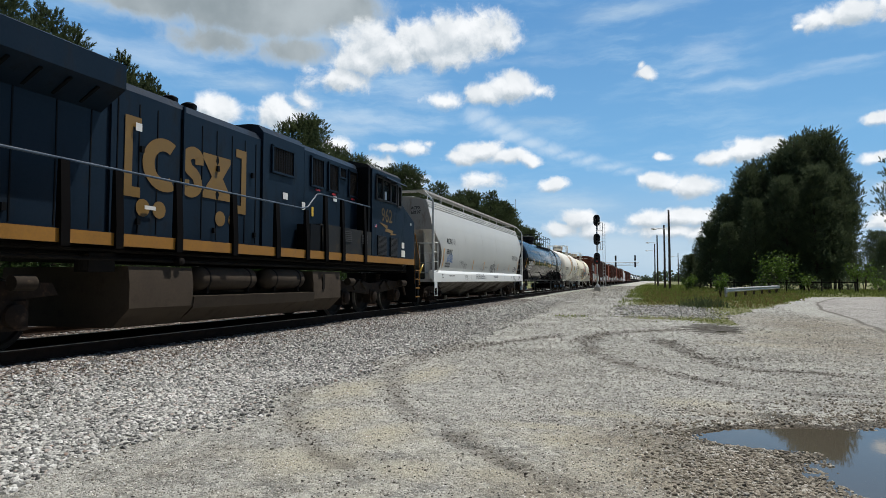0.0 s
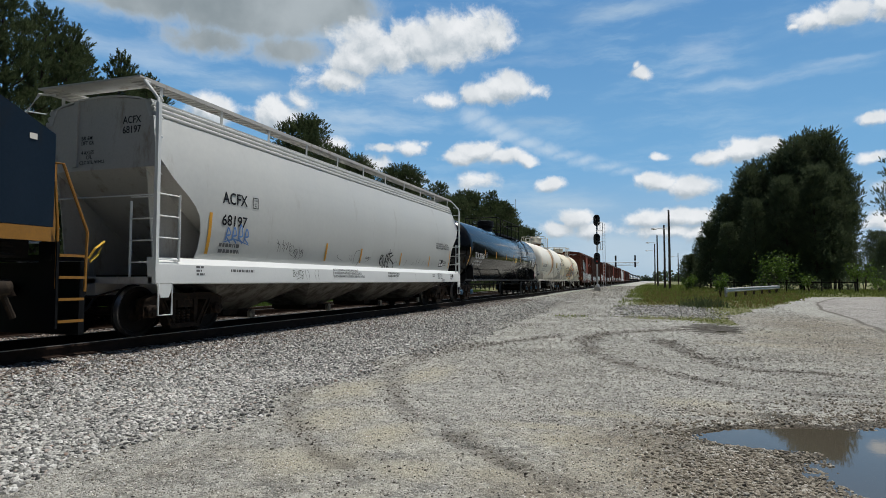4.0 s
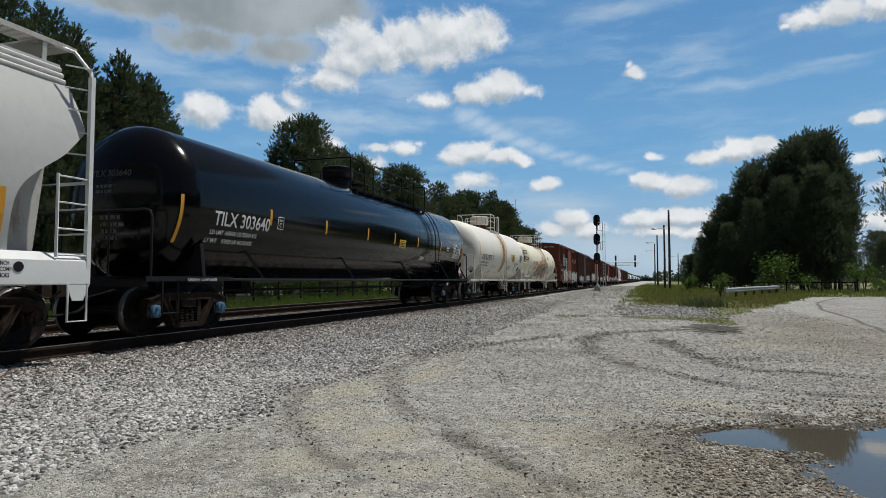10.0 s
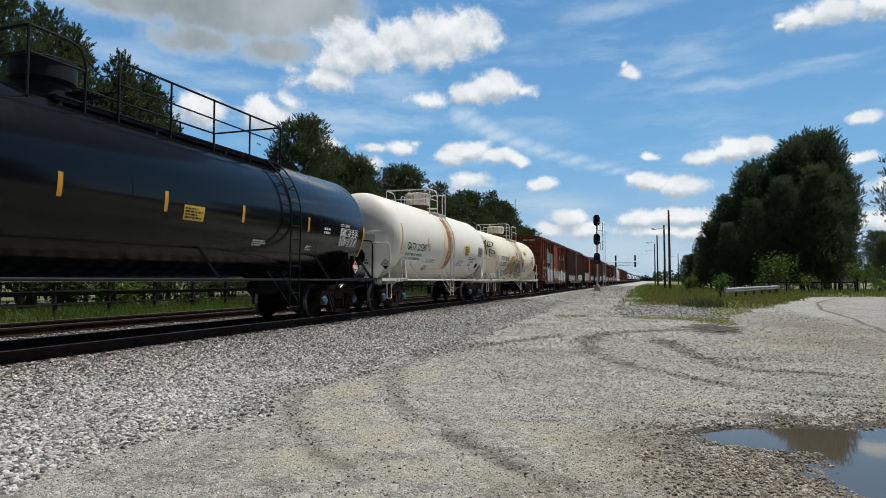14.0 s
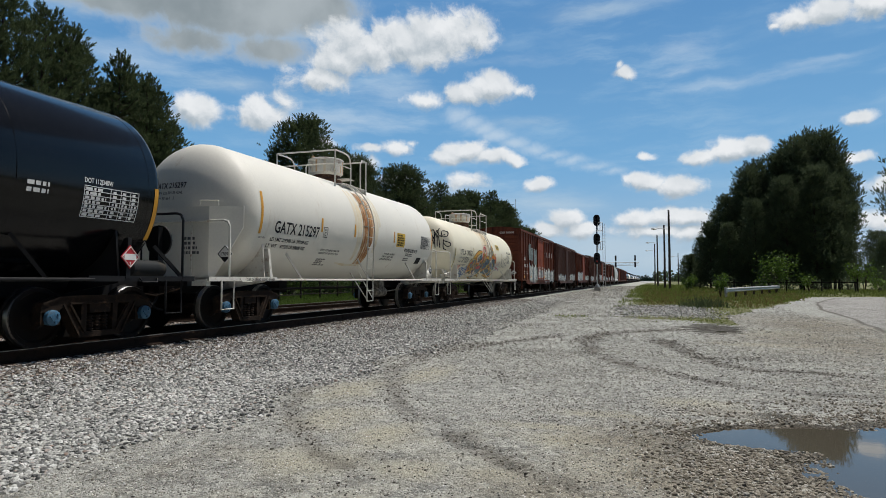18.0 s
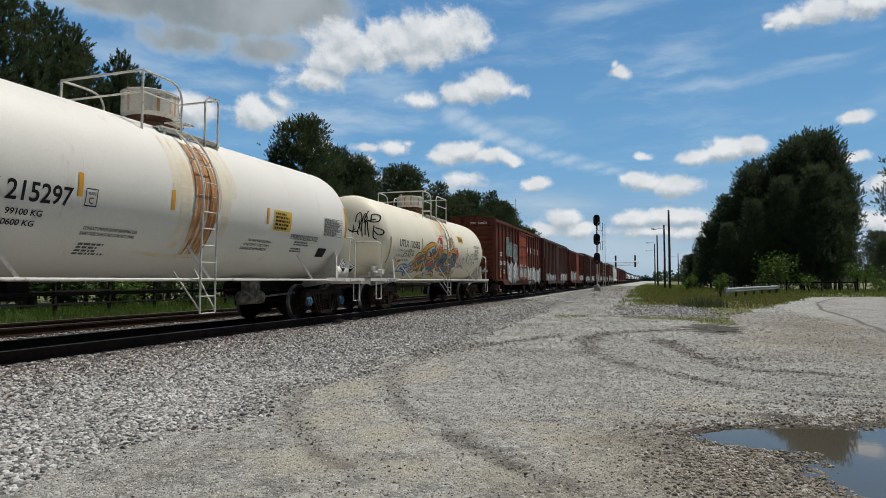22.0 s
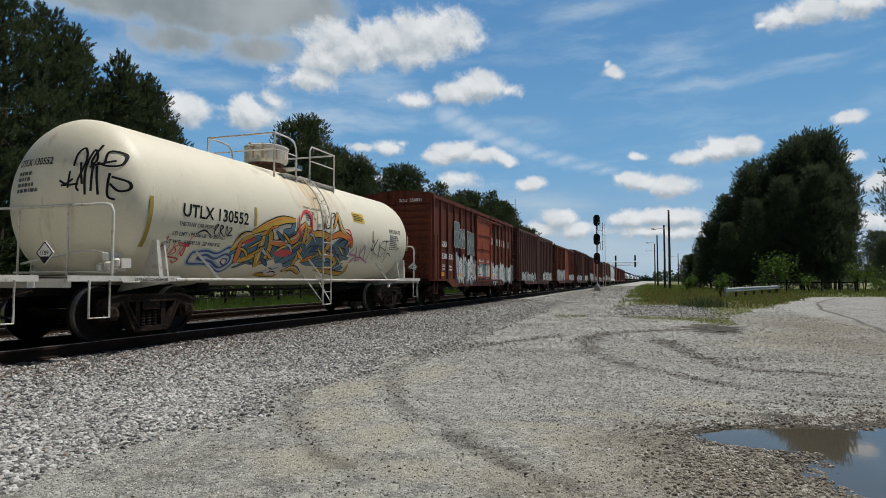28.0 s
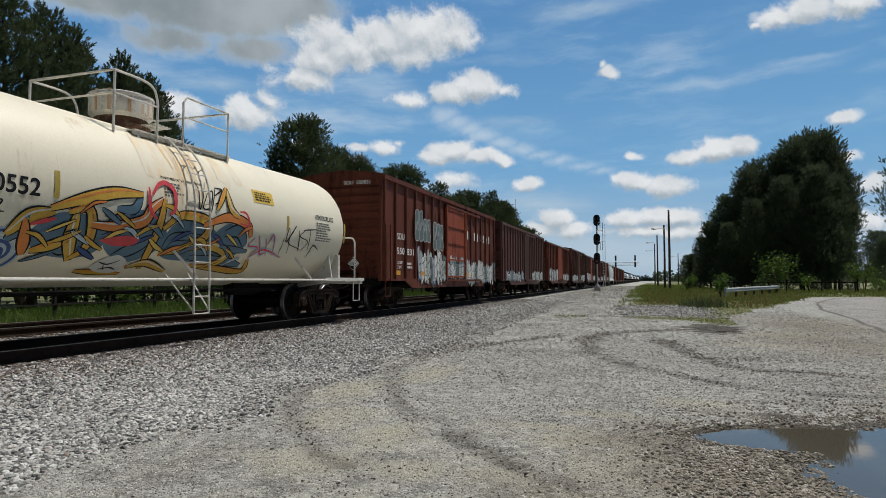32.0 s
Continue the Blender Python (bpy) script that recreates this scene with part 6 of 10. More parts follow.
# ------------------------------------------------------------------ tank cars
def placard(car, y, z, x, back, mark, four):
    """Diamond hazard sign on an end."""
    d = 0.19
    s = Shape().prism([(x, y, z - d), (x + d, y, z), (x, y, z + d), (x - d, y, z)], (0, -0.012, 0))
    p = part("placard", s, back, car, "diamond hazard placard")
    e = Shape()
    f = d * 0.88
    for a, b in (((0, -f), (f, 0)), ((f, 0), (0, f)), ((0, f), (-f, 0)), ((-f, 0), (0, -f))):
        e.bar((x + a[0], y - 0.015, z + a[1]), (x + b[0], y - 0.015, z + b[1]), 0.008, 0.014)
    part("border", e, mark, p)
    panel = Shape().prism([(x - 0.12, y - 0.014, z - 0.045), (x + 0.12, y - 0.014, z - 0.045), (x + 0.12, y - 0.014, z + 0.045), (x - 0.12, y - 0.014, z + 0.045)], (0, -0.004, 0))
    part("number_panel", panel, WHITE_PAINT, p)
    if four:
        lettering("", end_place(y - 0.022), [("1789", x - 0.09, z - 0.033, 0.066, 0.18)], BLACK_PAINT, p)
        part("lower_half", Shape().prism([(x - 0.12, y - 0.0135, z - 0.06), (x + 0.12, y - 0.0135, z - 0.06), (x, y - 0.0135, z - 0.165)], (0, -0.003, 0)), BLACK_PAINT, p)
    else:
        part("panel_bar", Shape().prism([(x - 0.09, y - 0.019, z - 0.02), (x + 0.09, y - 0.019, z - 0.02), (x + 0.09, y - 0.019, z + 0.02), (x - 0.09, y - 0.019, z + 0.02)], (0, -0.003, 0)), GREY_PAINT, p)
        lettering("", end_place(y - 0.016), [("3", x - 0.02, z - 0.14, 0.06, 0)], WHITE_PAINT, p)


def side_placard(car, y, z, x, back, mark, number):
    """Diamond hazard sign facing the trackside."""
    d = 0.19
    s2 = Shape().prism([(x, y, z - d), (x, y + d, z), (x, y, z + d), (x, y - d, z)], (0.012, 0, 0))
    p = part("placard", s2, back, car, "diamond hazard placard")
    part("number_panel", Shape().box(x + 0.014, y, z, 0.004, 0.24, 0.10), WHITE_PAINT, p)
    ed = Shape()
    f = d * 0.88
    for a, b in (((0, -f), (f, 0)), ((f, 0), (0, f)), ((0, f), (-f, 0)), ((-f, 0), (0, -f))):
        ed.bar((x + 0.015, y + a[0], z + a[1]), (x + 0.015, y + b[0], z + b[1]), 0.014, 0.008)
    part("border", ed, mark, p)
    if len(number) > 1:
        lettering("", side_place(x + 0.018), [(number, y - 0.095, z - 0.036, 0.072, 0.19)], BLACK_PAINT, p)
        part("lower_half", Shape().prism([(x + 0.013, y - 0.1, z - 0.065), (x + 0.013, y + 0.1, z - 0.065), (x + 0.013, y, z - 0.155)], (0.002, 0, 0)), BLACK_PAINT, p)
    else:
        lettering("", side_place(x + 0.016), [(number, y - 0.02, z - 0.14, 0.06, 0)], WHITE_PAINT, p)


def tank_car(y0, L, ta, tb, R, zc, paint, trim, label, detail=2, trucks=(2.0, 2.0), cap=None, ladder_y=None, dome_y=None, walkway=None, black=False, seams=(), dome=(0.62, 0.52), far_head=0.0, rail_in=(0.62, 0.62), brace=0.28):
    car = thing("tank_car", pose(TRACK, y0, RAIL), label, "tank car", "cars of the freight train")
    hd = R * 0.52
    n = 72 if detail > 1 else 28
    prof = [(ta + hd * (1 - math.cos(k * math.pi / 20)), R * math.sin(k * math.pi / 20)) for k in range(11)]
    hf = far_head or hd
    prof += [(tb - hf * (1 - math.cos(k * math.pi / 20)), R * math.sin(k * math.pi / 20)) for k in range(10, -1, -1)]
    part("tank", Shape().lathe(prof, (0, 0, zc), "y", n), paint, car, fix=True)
    on = lambda u, v: ((R + 0.007) * math.cos(v / R), u, zc + (R + 0.007) * math.sin(v / R))
    # weld seams: narrow raised rings
    for y in seams:
        part("seam", Shape().lathe([(y - 0.012, R + 0.0005), (y - 0.004, R + 0.0016), (y + 0.004, R + 0.0016), (y + 0.012, R + 0.0005)], (0, 0, zc), "y", n), paint, car)
    # saddles and stub sills
    for e, o in ((0.0, 1), (L, -1)):
        s = Shape()
        s.box(0, e + o * 1.75, 0.93, 0.62, 3.5, 0.34)
        part("stub_sill", s, UNDER if not black else BLACK_PAINT, car)
        a = e + o * trucks[0 if o > 0 else 1]
        top = [(R * math.sin(k) * 0.985, zc - R * math.cos(k) * 0.985) for k in (0.3, 0.6, 0.9, 1.12)]
        for q in (1, -1):
            sd = Shape()
            sd.prism([(q * 0.3, a - 0.02, 0.8), (q * 1.45, a - 0.02, 0.98), (q * 1.45, a - 0.02, 1.05), (q * top[3][0], a - 0.02, top[3][1])] + [(q * x, a - 0.02, z) for x, z in top[2::-1]], (0, 0.04, 0))
            part("saddle", sd, trim if not black else BLACK_PAINT, car)
        # side plates and walk at the end
        for q in (1, -1):
            p = Shape()
            p.box(q * 1.49, e + o * 1.15, 1.045, 0.05, 2.3, 0.09)
            p.box(q * 1.2, e + o * 0.3, 1.06, 0.62, 0.6, 0.03)
            part("side_plate", p, trim, car)
            w = Shape()
            yb = a + o * brace
            w.prism([(q * 1.49, yb - 0.045, 1.05), (q * 1.49, yb + 0.045, 1.05), (q * 1.45, yb - o * 0.06 + 0.035, 1.72), (q * 1.45, yb - o * 0.06 - 0.035, 1.72)], (q * 0.035, 0, 0))
            w.prism([(q * 1.47, yb, 1.05), (q * 1.1, yb, 1.05), (q * 1.36, yb - o * 0.06, 1.72), (q * 1.47, yb - o * 0.06, 1.72)], (0, 0.025, 0))
            part("bracket", w, trim, car)
            if detail > 1:
                st = Shape()
                stirrup(st, q * 1.52, e + o * 0.55 - 0.18, 0.38, 1.02, 0.44)
                part("stirrup_step", st, trim, car)
                gb = Shape()
                gb.pipe([(q * 1.52, e + o * 0.95, 1.06), (q * 1.56, e + o * 0.97, 0.99), (q * 1.56, e + o * 1.30, 0.99), (q * 1.52, e + o * 1.32, 1.06)], 0.012, 5)
                part("grab_iron", gb, trim, car)
        h = Shape()
        yr = e + o * rail_in[0 if o > 0 else 1]
        if detail > 1:
            pts = [(1.5, yr, 1.05), (1.5, yr, 2.12), (1.45, yr, 2.22), (1.35, yr, 2.25), (-1.35, yr, 2.25), (-1.45, yr, 2.22), (-1.5, yr, 2.12), (-1.5, yr, 1.05)]
            h.pipe(pts, 0.024, 8)
            for x in (0.55, -0.55):
                h.pipe([(x, yr, 1.0), (x, yr, 2.25)], 0.018, 6)
            part("end_handrail", h, trim, car)
            part("end_sill", Shape().box(0, e + o * 0.06, 0.99, 2.9, 0.12, 0.16), trim, car)
            w = Shape()
            w.lathe([(-0.02, 0.26), (-0.02, 0.29), (0.02, 0.29), (0.02, 0.26)], (0.95, e + o * 0.3, 1.75), "y", 20)
            for k in range(5):
                w.pipe([(0.95, e + o * 0.3, 1.75), (0.95 + 0.27 * math.cos(k * 1.2566), e + o * 0.3, 1.75 + 0.27 * math.sin(k * 1.2566))], 0.014, 5)
            w.box(0.95, e + o * 0.36, 1.55, 0.2, 0.14, 0.9)
            if o < 0 and black:
                part("brake_wheel", w, trim, car)
        coupler(car, e, -o)
    # side running pipe with struts
    for q in (1, -1):
        part("side_pipe", Shape().pipe([(q * 1.5, 2.2, 1.03), (q * 1.5, L - 2.2, 1.03)], 0.028, 8), trim, car)
    if detail > 1:
        k = max(3, int((L - 5) / 3.0))
        for i in range(k):
            y = 3.2 + (L - 6.4) * i / (k - 1)
            part("strut", Shape().bar((1.5, y + 0.22, 1.03), (1.25, y - 0.2, zc - 0.82), 0.02, 0.05), trim, car)
        u = Shape()
        u.lathe([(-0.5, 0.0), (-0.5, 0.17), (0.5, 0.17), (0.5, 0.0)], (0.3, L - 4.2, 0.84), "y", 14)
        u.pipe([(0.6, 3.2, 0.8), (0.6, L - 3.2, 0.8)], 0.03, 6)
        u.box(0.2, 4.2, 0.85, 0.5, 0.35, 0.3)
        part("brake_gear", u, UNDER, car)
    # top fittings
    ztop = zc + R
    dy = dome_y if dome_y is not None else L / 2
    dr, dh = dome
    d = Shape().lathe([(0.10, dr * 0.86), (0.16, dr * 0.98), (0.17, dr), (dh - 0.05, dr), (dh - 0.045, dr * 1.03), (dh, dr * 1.03), (dh + 0.03, dr * 0.9), (dh + 0.04, 0)], (0, dy, ztop + 0.08), "z", 28)
    dm = part("dome", d, trim, car, "bolted top fittings housing")
    part("dome_base", Shape().lathe([(-0.3, dr * 0.95), (-0.02, dr * 0.92), (0.0, dr * 0.86), (0.11, dr * 0.84)], (0, dy, ztop + 0.08), "z", 28), BLACK_PAINT if black else RUST_DARK, dm, "rust-streaked neck under the housing" if not black else "")
    if detail > 1 and not black:
        rs = Shape()
        for k in range(9):
            a = -1.9 + 0.42 * k + 0.15 * math.sin(k * 5)
            h = dh * (0.25 + 0.5 * abs(math.sin(k * 2.3)))
            rs.loft([[(dr * 1.004 * math.cos(b), dy + dr * 1.004 * math.sin(b), ztop + 0.08 + z) for b in (a - 0.05, a, a + 0.07)] for z in (0.17, 0.17 + h)], closed=False, caps=False)
        part("rust_stain", rs, RUST_BAND, dm, "rust streaks")
    if detail > 1:
        bl = Shape()
        for k in range(4):
            a = 0.5 + k * 0.42
            bl.lathe([(0, 0.05), (0.16, 0.05), (0.2, 0.03)], (dr * 0.75 * math.cos(a + 2.2), dy + dr * 0.75 * math.sin(a + 2.2), ztop + dh), "z", 8)
        part("valve", bl, RUST_STAIN if not black else BLACK_PAINT, dm)
        w0, w1 = walkway or (dy - 1.15, dy + 1.6)
        q, rh = 0.98, 0.72
        zp = ztop
        foot = zc + math.sqrt(R * R - q * q)
        m1, m2 = w0 + 0.98, w0 + 1.65
        g = Shape()
        for x in (q - 0.06, 0.06 - q):
            g.box(x * 0.9, (m1 + w1) / 2 - 0.2, foot + 0.16, 0.3, w1 - m1 + 0.6, 0.025)
            g.bar((x, m1 - 0.5, foot + 0.12), (x, w1 + 0.1, foot + 0.12), 0.05, 0.07)
            for k in range(4):
                y = m1 - 0.4 + (w1 - m1 + 0.4) * k / 3
                g.box(x, y, foot + 0.04, 0.06, 0.06, 0.16)
        for k in range(5):
            g.box(0, m1 + 0.12 + 0.09 * k, zp + 0.05, 1.7, 0.05, 0.025)
        part("top_walkway", g, trim, car)
        rail, rear = Shape(), Shape()
        for x in (q, -q):
            rail.pipe(spline([(x, w0, zp + rh), (x, m1 - 0.35, zp + rh), (x, m1 - 0.1, zp + rh - 0.08), (x, m1, zp + rh - 0.3), (x, m1, zp + 0.1)], 4) + [Vector((x, m1, foot))], 0.023, 7)
            rail.pipe([(x, w0, foot), (x, w0, zp + rh)], 0.023, 7)
            rail.pipe([(x, w0, zp + rh * 0.45), (x, m1, zp + rh * 0.45)], 0.018, 6)
            rear.pipe([(x, m2, foot), (x, m2, zp + rh - 0.12), (x, m2 + 0.1, zp + rh), (x, w1, zp + rh), (x, w1, foot)], 0.023, 7)
            n = max(1, int((w1 - m2) / 1.1))
            for k in range(1, n):
                y = m2 + (w1 - m2) * k / n
                rear.pipe([(x, y, foot), (x, y, zp + rh)], 0.02, 6)
            if w1 - m2 > 0.8:
                rear.pipe([(x, m2, zp + rh * 0.45), (x, w1, zp + rh * 0.45)], 0.018, 6)
        rail.pipe([(q, w0, zp + rh), (-q, w0, zp + rh)], 0.023, 7)
        rail.pipe([(q, w0, zp + rh * 0.45), (-q, w0, zp + rh * 0.45)], 0.018, 6)
        rear.pipe([(q, w1, zp + rh), (-q, w1, zp + rh)], 0.023, 7)
        part("top_handrail", rail, trim, car)
        part("top_handrail", rear, trim, car)
        # ladder over the side
        ly = ladder_y if ladder_y is not None else dy
        ld = Shape()
        rr = R + 0.11
        arc = [(rr * math.cos(a), zc + rr * math.sin(a)) for a in [0.0 + 1.0 * k / 8 for k in range(9)]]
        for y in (ly - 0.21, ly + 0.21):
            ld.pipe([(1.62, y, 0.40), (1.62, y, 1.4)] + [(x, y, z) for x, z in arc], 0.02, 6)
        z = 0.40
        while z < zc:
            ld.pipe([(1.62, ly - 0.21, z), (1.62, ly + 0.21, z)], 0.012, 5)
            z += 0.32
        for k in range(1, 6):
            a = k * 0.2
            ld.pipe([(rr * math.cos(a), ly - 0.21, zc + rr * math.sin(a)), (rr * math.cos(a), ly + 0.21, zc + rr * math.sin(a))], 0.012, 5)
        for a in (0.05, 0.5):
            for y in (ly - 0.21, ly + 0.21):
                ld.pipe([(R * math.cos(a), y, zc + R * math.sin(a)), (rr * math.cos(a), y, zc + rr * math.sin(a))], 0.012, 5)
        ld.pipe([(1.62, ly - 0.21, 0.45), (1.2, ly - 0.5, zc - R + 0.25)], 0.016, 5)
        ld.pipe([(1.62, ly + 0.21, 0.45), (1.2, ly + 0.1, zc - R + 0.25)], 0.016, 5)
        part("ladder", ld, trim, car)
    sets = truck(car, trucks[0], cap) + truck(car, L - trucks[1], cap)
    CARS.append((car, sets))
    return car, on


def reflectors(car, on, rows, material, h=0.36):
    for y, v, w, hh in rows:
        part("reflector", oblong(Shape(), on, y, v, w, hh or h, 1, 8), material, car, "amber reflective strip", smooth=0)


def plate_box(car, on, u, v, w, h, material):
    """The outlined plate letter."""
    s = Shape()
    for a, b, c, d in ((u, v, w, 0.015), (u, v + h, w + 0.015, 0.015), (u, v, 0.015, h), (u + w, v, 0.015, h)):
        oblong(s, on, a, b, c, d, 1, 2)
    part("plate_mark", s, material, car, smooth=0)
    lettering("", on, [("PLATE", u + 0.05, v + h * 0.68, h * 0.16, w - 0.08), ("C", u + w * 0.32, v + h * 0.18, h * 0.36, 0)], material, car)


def black_tank():
    y0 = 41.85
    car, on = tank_car(y0, 19.7, 0.5, 19.17, 1.54, 2.53, BLACK_CAR, BLACK_PAINT, "long glossy black tank car with amber reflector strips", 2, (1.55, 1.68), BLUE_CAP, 14.8, 9.57, (8.55, 15.1), True,
                       (1.3, 3.7, 6.9, 10.0, 13.1, 16.2, 18.52), (0.5, 0.5), 0.5, (0.12, 0.31), -0.11)
    reflectors(car, on, [(y - y0, v, 0.085, h) for y, v, h in ((42.60, -0.86, 0.92), (45.40, -0.28, 0.36), (47.92, -0.3, 0.36), (50.48, -0.3, 0.36), (52.56, -0.3, 0.36), (54.75, -0.3, 0.36), (57.38, -0.3, 0.36), (60.49, -0.86, 0.92))], YELLOW)
    lettering("", on, [("TILX 303640", 43.56 - y0, -0.42, 0.28, 1.86)], WHITE_PAINT, car, "car_number")
    lettering("", on, [("LD LMT 165400 LB 75050 KG", 43.52 - y0, -0.61, 0.09, 1.5), ("LT WT    97600 LB 44250 KG", 43.45 - y0, -0.79, 0.09, 1.5)], WHITE_PAINT, car)
    plate_box(car, on, 45.72 - y0, -0.34, 0.22, 0.27, WHITE_PAINT)
    lettering("", side_place(1.522), [("2 INCH HF COMP SHOES", 1.0, 1.005, 0.05, 0.8)], WHITE_PAINT, car)
    part("emergency_sign", oblong(Shape(), on, 53.05 - y0, -0.4, 0.55, 0.28), SIGN_YELLOW, car, "yellow emergency notice", smooth=0)
    part("sign_print", bars(Shape(), lambda u, v: (on(u, v)[0] + 0.004, on(u, v)[1], on(u, v)[2]), 53.09 - y0, -0.37, 0.47, 0.22, 4, 4), BLACK_PAINT, car, smooth=0)
    tb = Shape()
    for k in range(8):
        oblong(tb, on, 59.1 - y0, -0.56 + 0.068 * k, 1.05, 0.012, 3, 1)
    for u in (0.0, 0.48, 0.68, 0.87, 1.04):
        oblong(tb, on, 59.1 - y0 + u, -0.56, 0.012, 0.488, 1, 5)
    bars(tb, on, 59.13 - y0, -0.55, 0.44, 0.47, 7, 8)
    for u in (0.53, 0.72, 0.91):
        bars(tb, on, 59.1 - y0 + u, -0.54, 0.11, 0.45, 7, 9)
    part("test_table", tb, WHITE_PAINT, car, "white ruled table of test dates", smooth=0)
    lettering("", on, [("DOT 112J340W", 59.1 - y0, -0.03, 0.075, 0.52)], WHITE_PAINT, car)
    s = bars(Shape(), on, 58.2 - y0, -0.3, 0.38, 0.2, 2, 6)
    bars(s, on, 55.3 - y0, -0.78, 0.5, 0.16, 3, 5)
    bars(s, on, 57.5 - y0, -0.78, 0.3, 0.14, 3, 6)
    part("small_print", s, WHITE_PAINT, car, "white notices", smooth=0)
    head = lambda u, v: (u, 0.5 + 0.8 * (1 - math.sqrt(max(0.02, 1 - (u * u + (v - 2.53) ** 2) / 2.372))) - 0.008, v)
    lettering("", head, [("TILX 303640", -0.35, 2.95, 0.12, 0.9)], GREY_PAINT, car, "car_number", "grey weathered numerals")
    sp = bars(Shape(), head, -0.2, 2.62, 0.62, 0.2, 2, 3)
    bars(sp, head, -0.1, 1.75, 0.55, 0.5, 4, 5)
    part("end_print", sp, GREY_PAINT, car, smooth=0)
    side_placard(car, 18.15, 1.4, 1.53, PLACARD_RED, WHITE_PAINT, "3")
    part("placard_post", Shape().bar((1.5, 18.15, 1.05), (1.5, 18.15, 1.62), 0.05, 0.03), BLACK_PAINT, car)
    part("air_reservoir", Shape().lathe([(-0.44, 0.0), (-0.42, 0.1), (-0.36, 0.15), (0.36, 0.15), (0.42, 0.1), (0.44, 0.0)], (1.25, 18.75, 1.22), "y", 18), LOCO_GREY, car, "dark grey cylindrical air reservoir")
    part("end_brace", Shape().bar((1.3, 18.9, 1.62), (1.45, 19.45, 1.06), 0.04, 0.06), BLACK_PAINT, car)
    sp = spline([(0.98, 9.53, 4.6), (0.98, 9.85, 4.42), (0.98, 10.2, 4.62)], 5)
    part("safety_chain", Shape().pipe(sp, 0.014, 5), BLACK_PAINT, car)


def streaks(name, car, on, y, half, v0, v1, material, seed, n=9):
    """Run-off stains down the shell, thin bands of their own paint."""
    rnd = random.Random(seed)
    s = Shape()
    for i in range(n):
        a = y + rnd.uniform(-half, half)
        top = v1 + rnd.uniform(-0.1, 0.0)
        low = v0 + rnd.uniform(0, 0.9)
        stroke(s, [(a, top), (a + rnd.uniform(-0.03, 0.03), (top + low) / 2), (a + rnd.uniform(-0.05, 0.05), low)], rnd.uniform(0.02, 0.11), lambda u, v: tuple(c + d for c, d in zip(on(u, v), (0, 0, 0))), 8)
    return part(name, s, material, car, "rusty run-off stain below the top fittings", smooth=0)


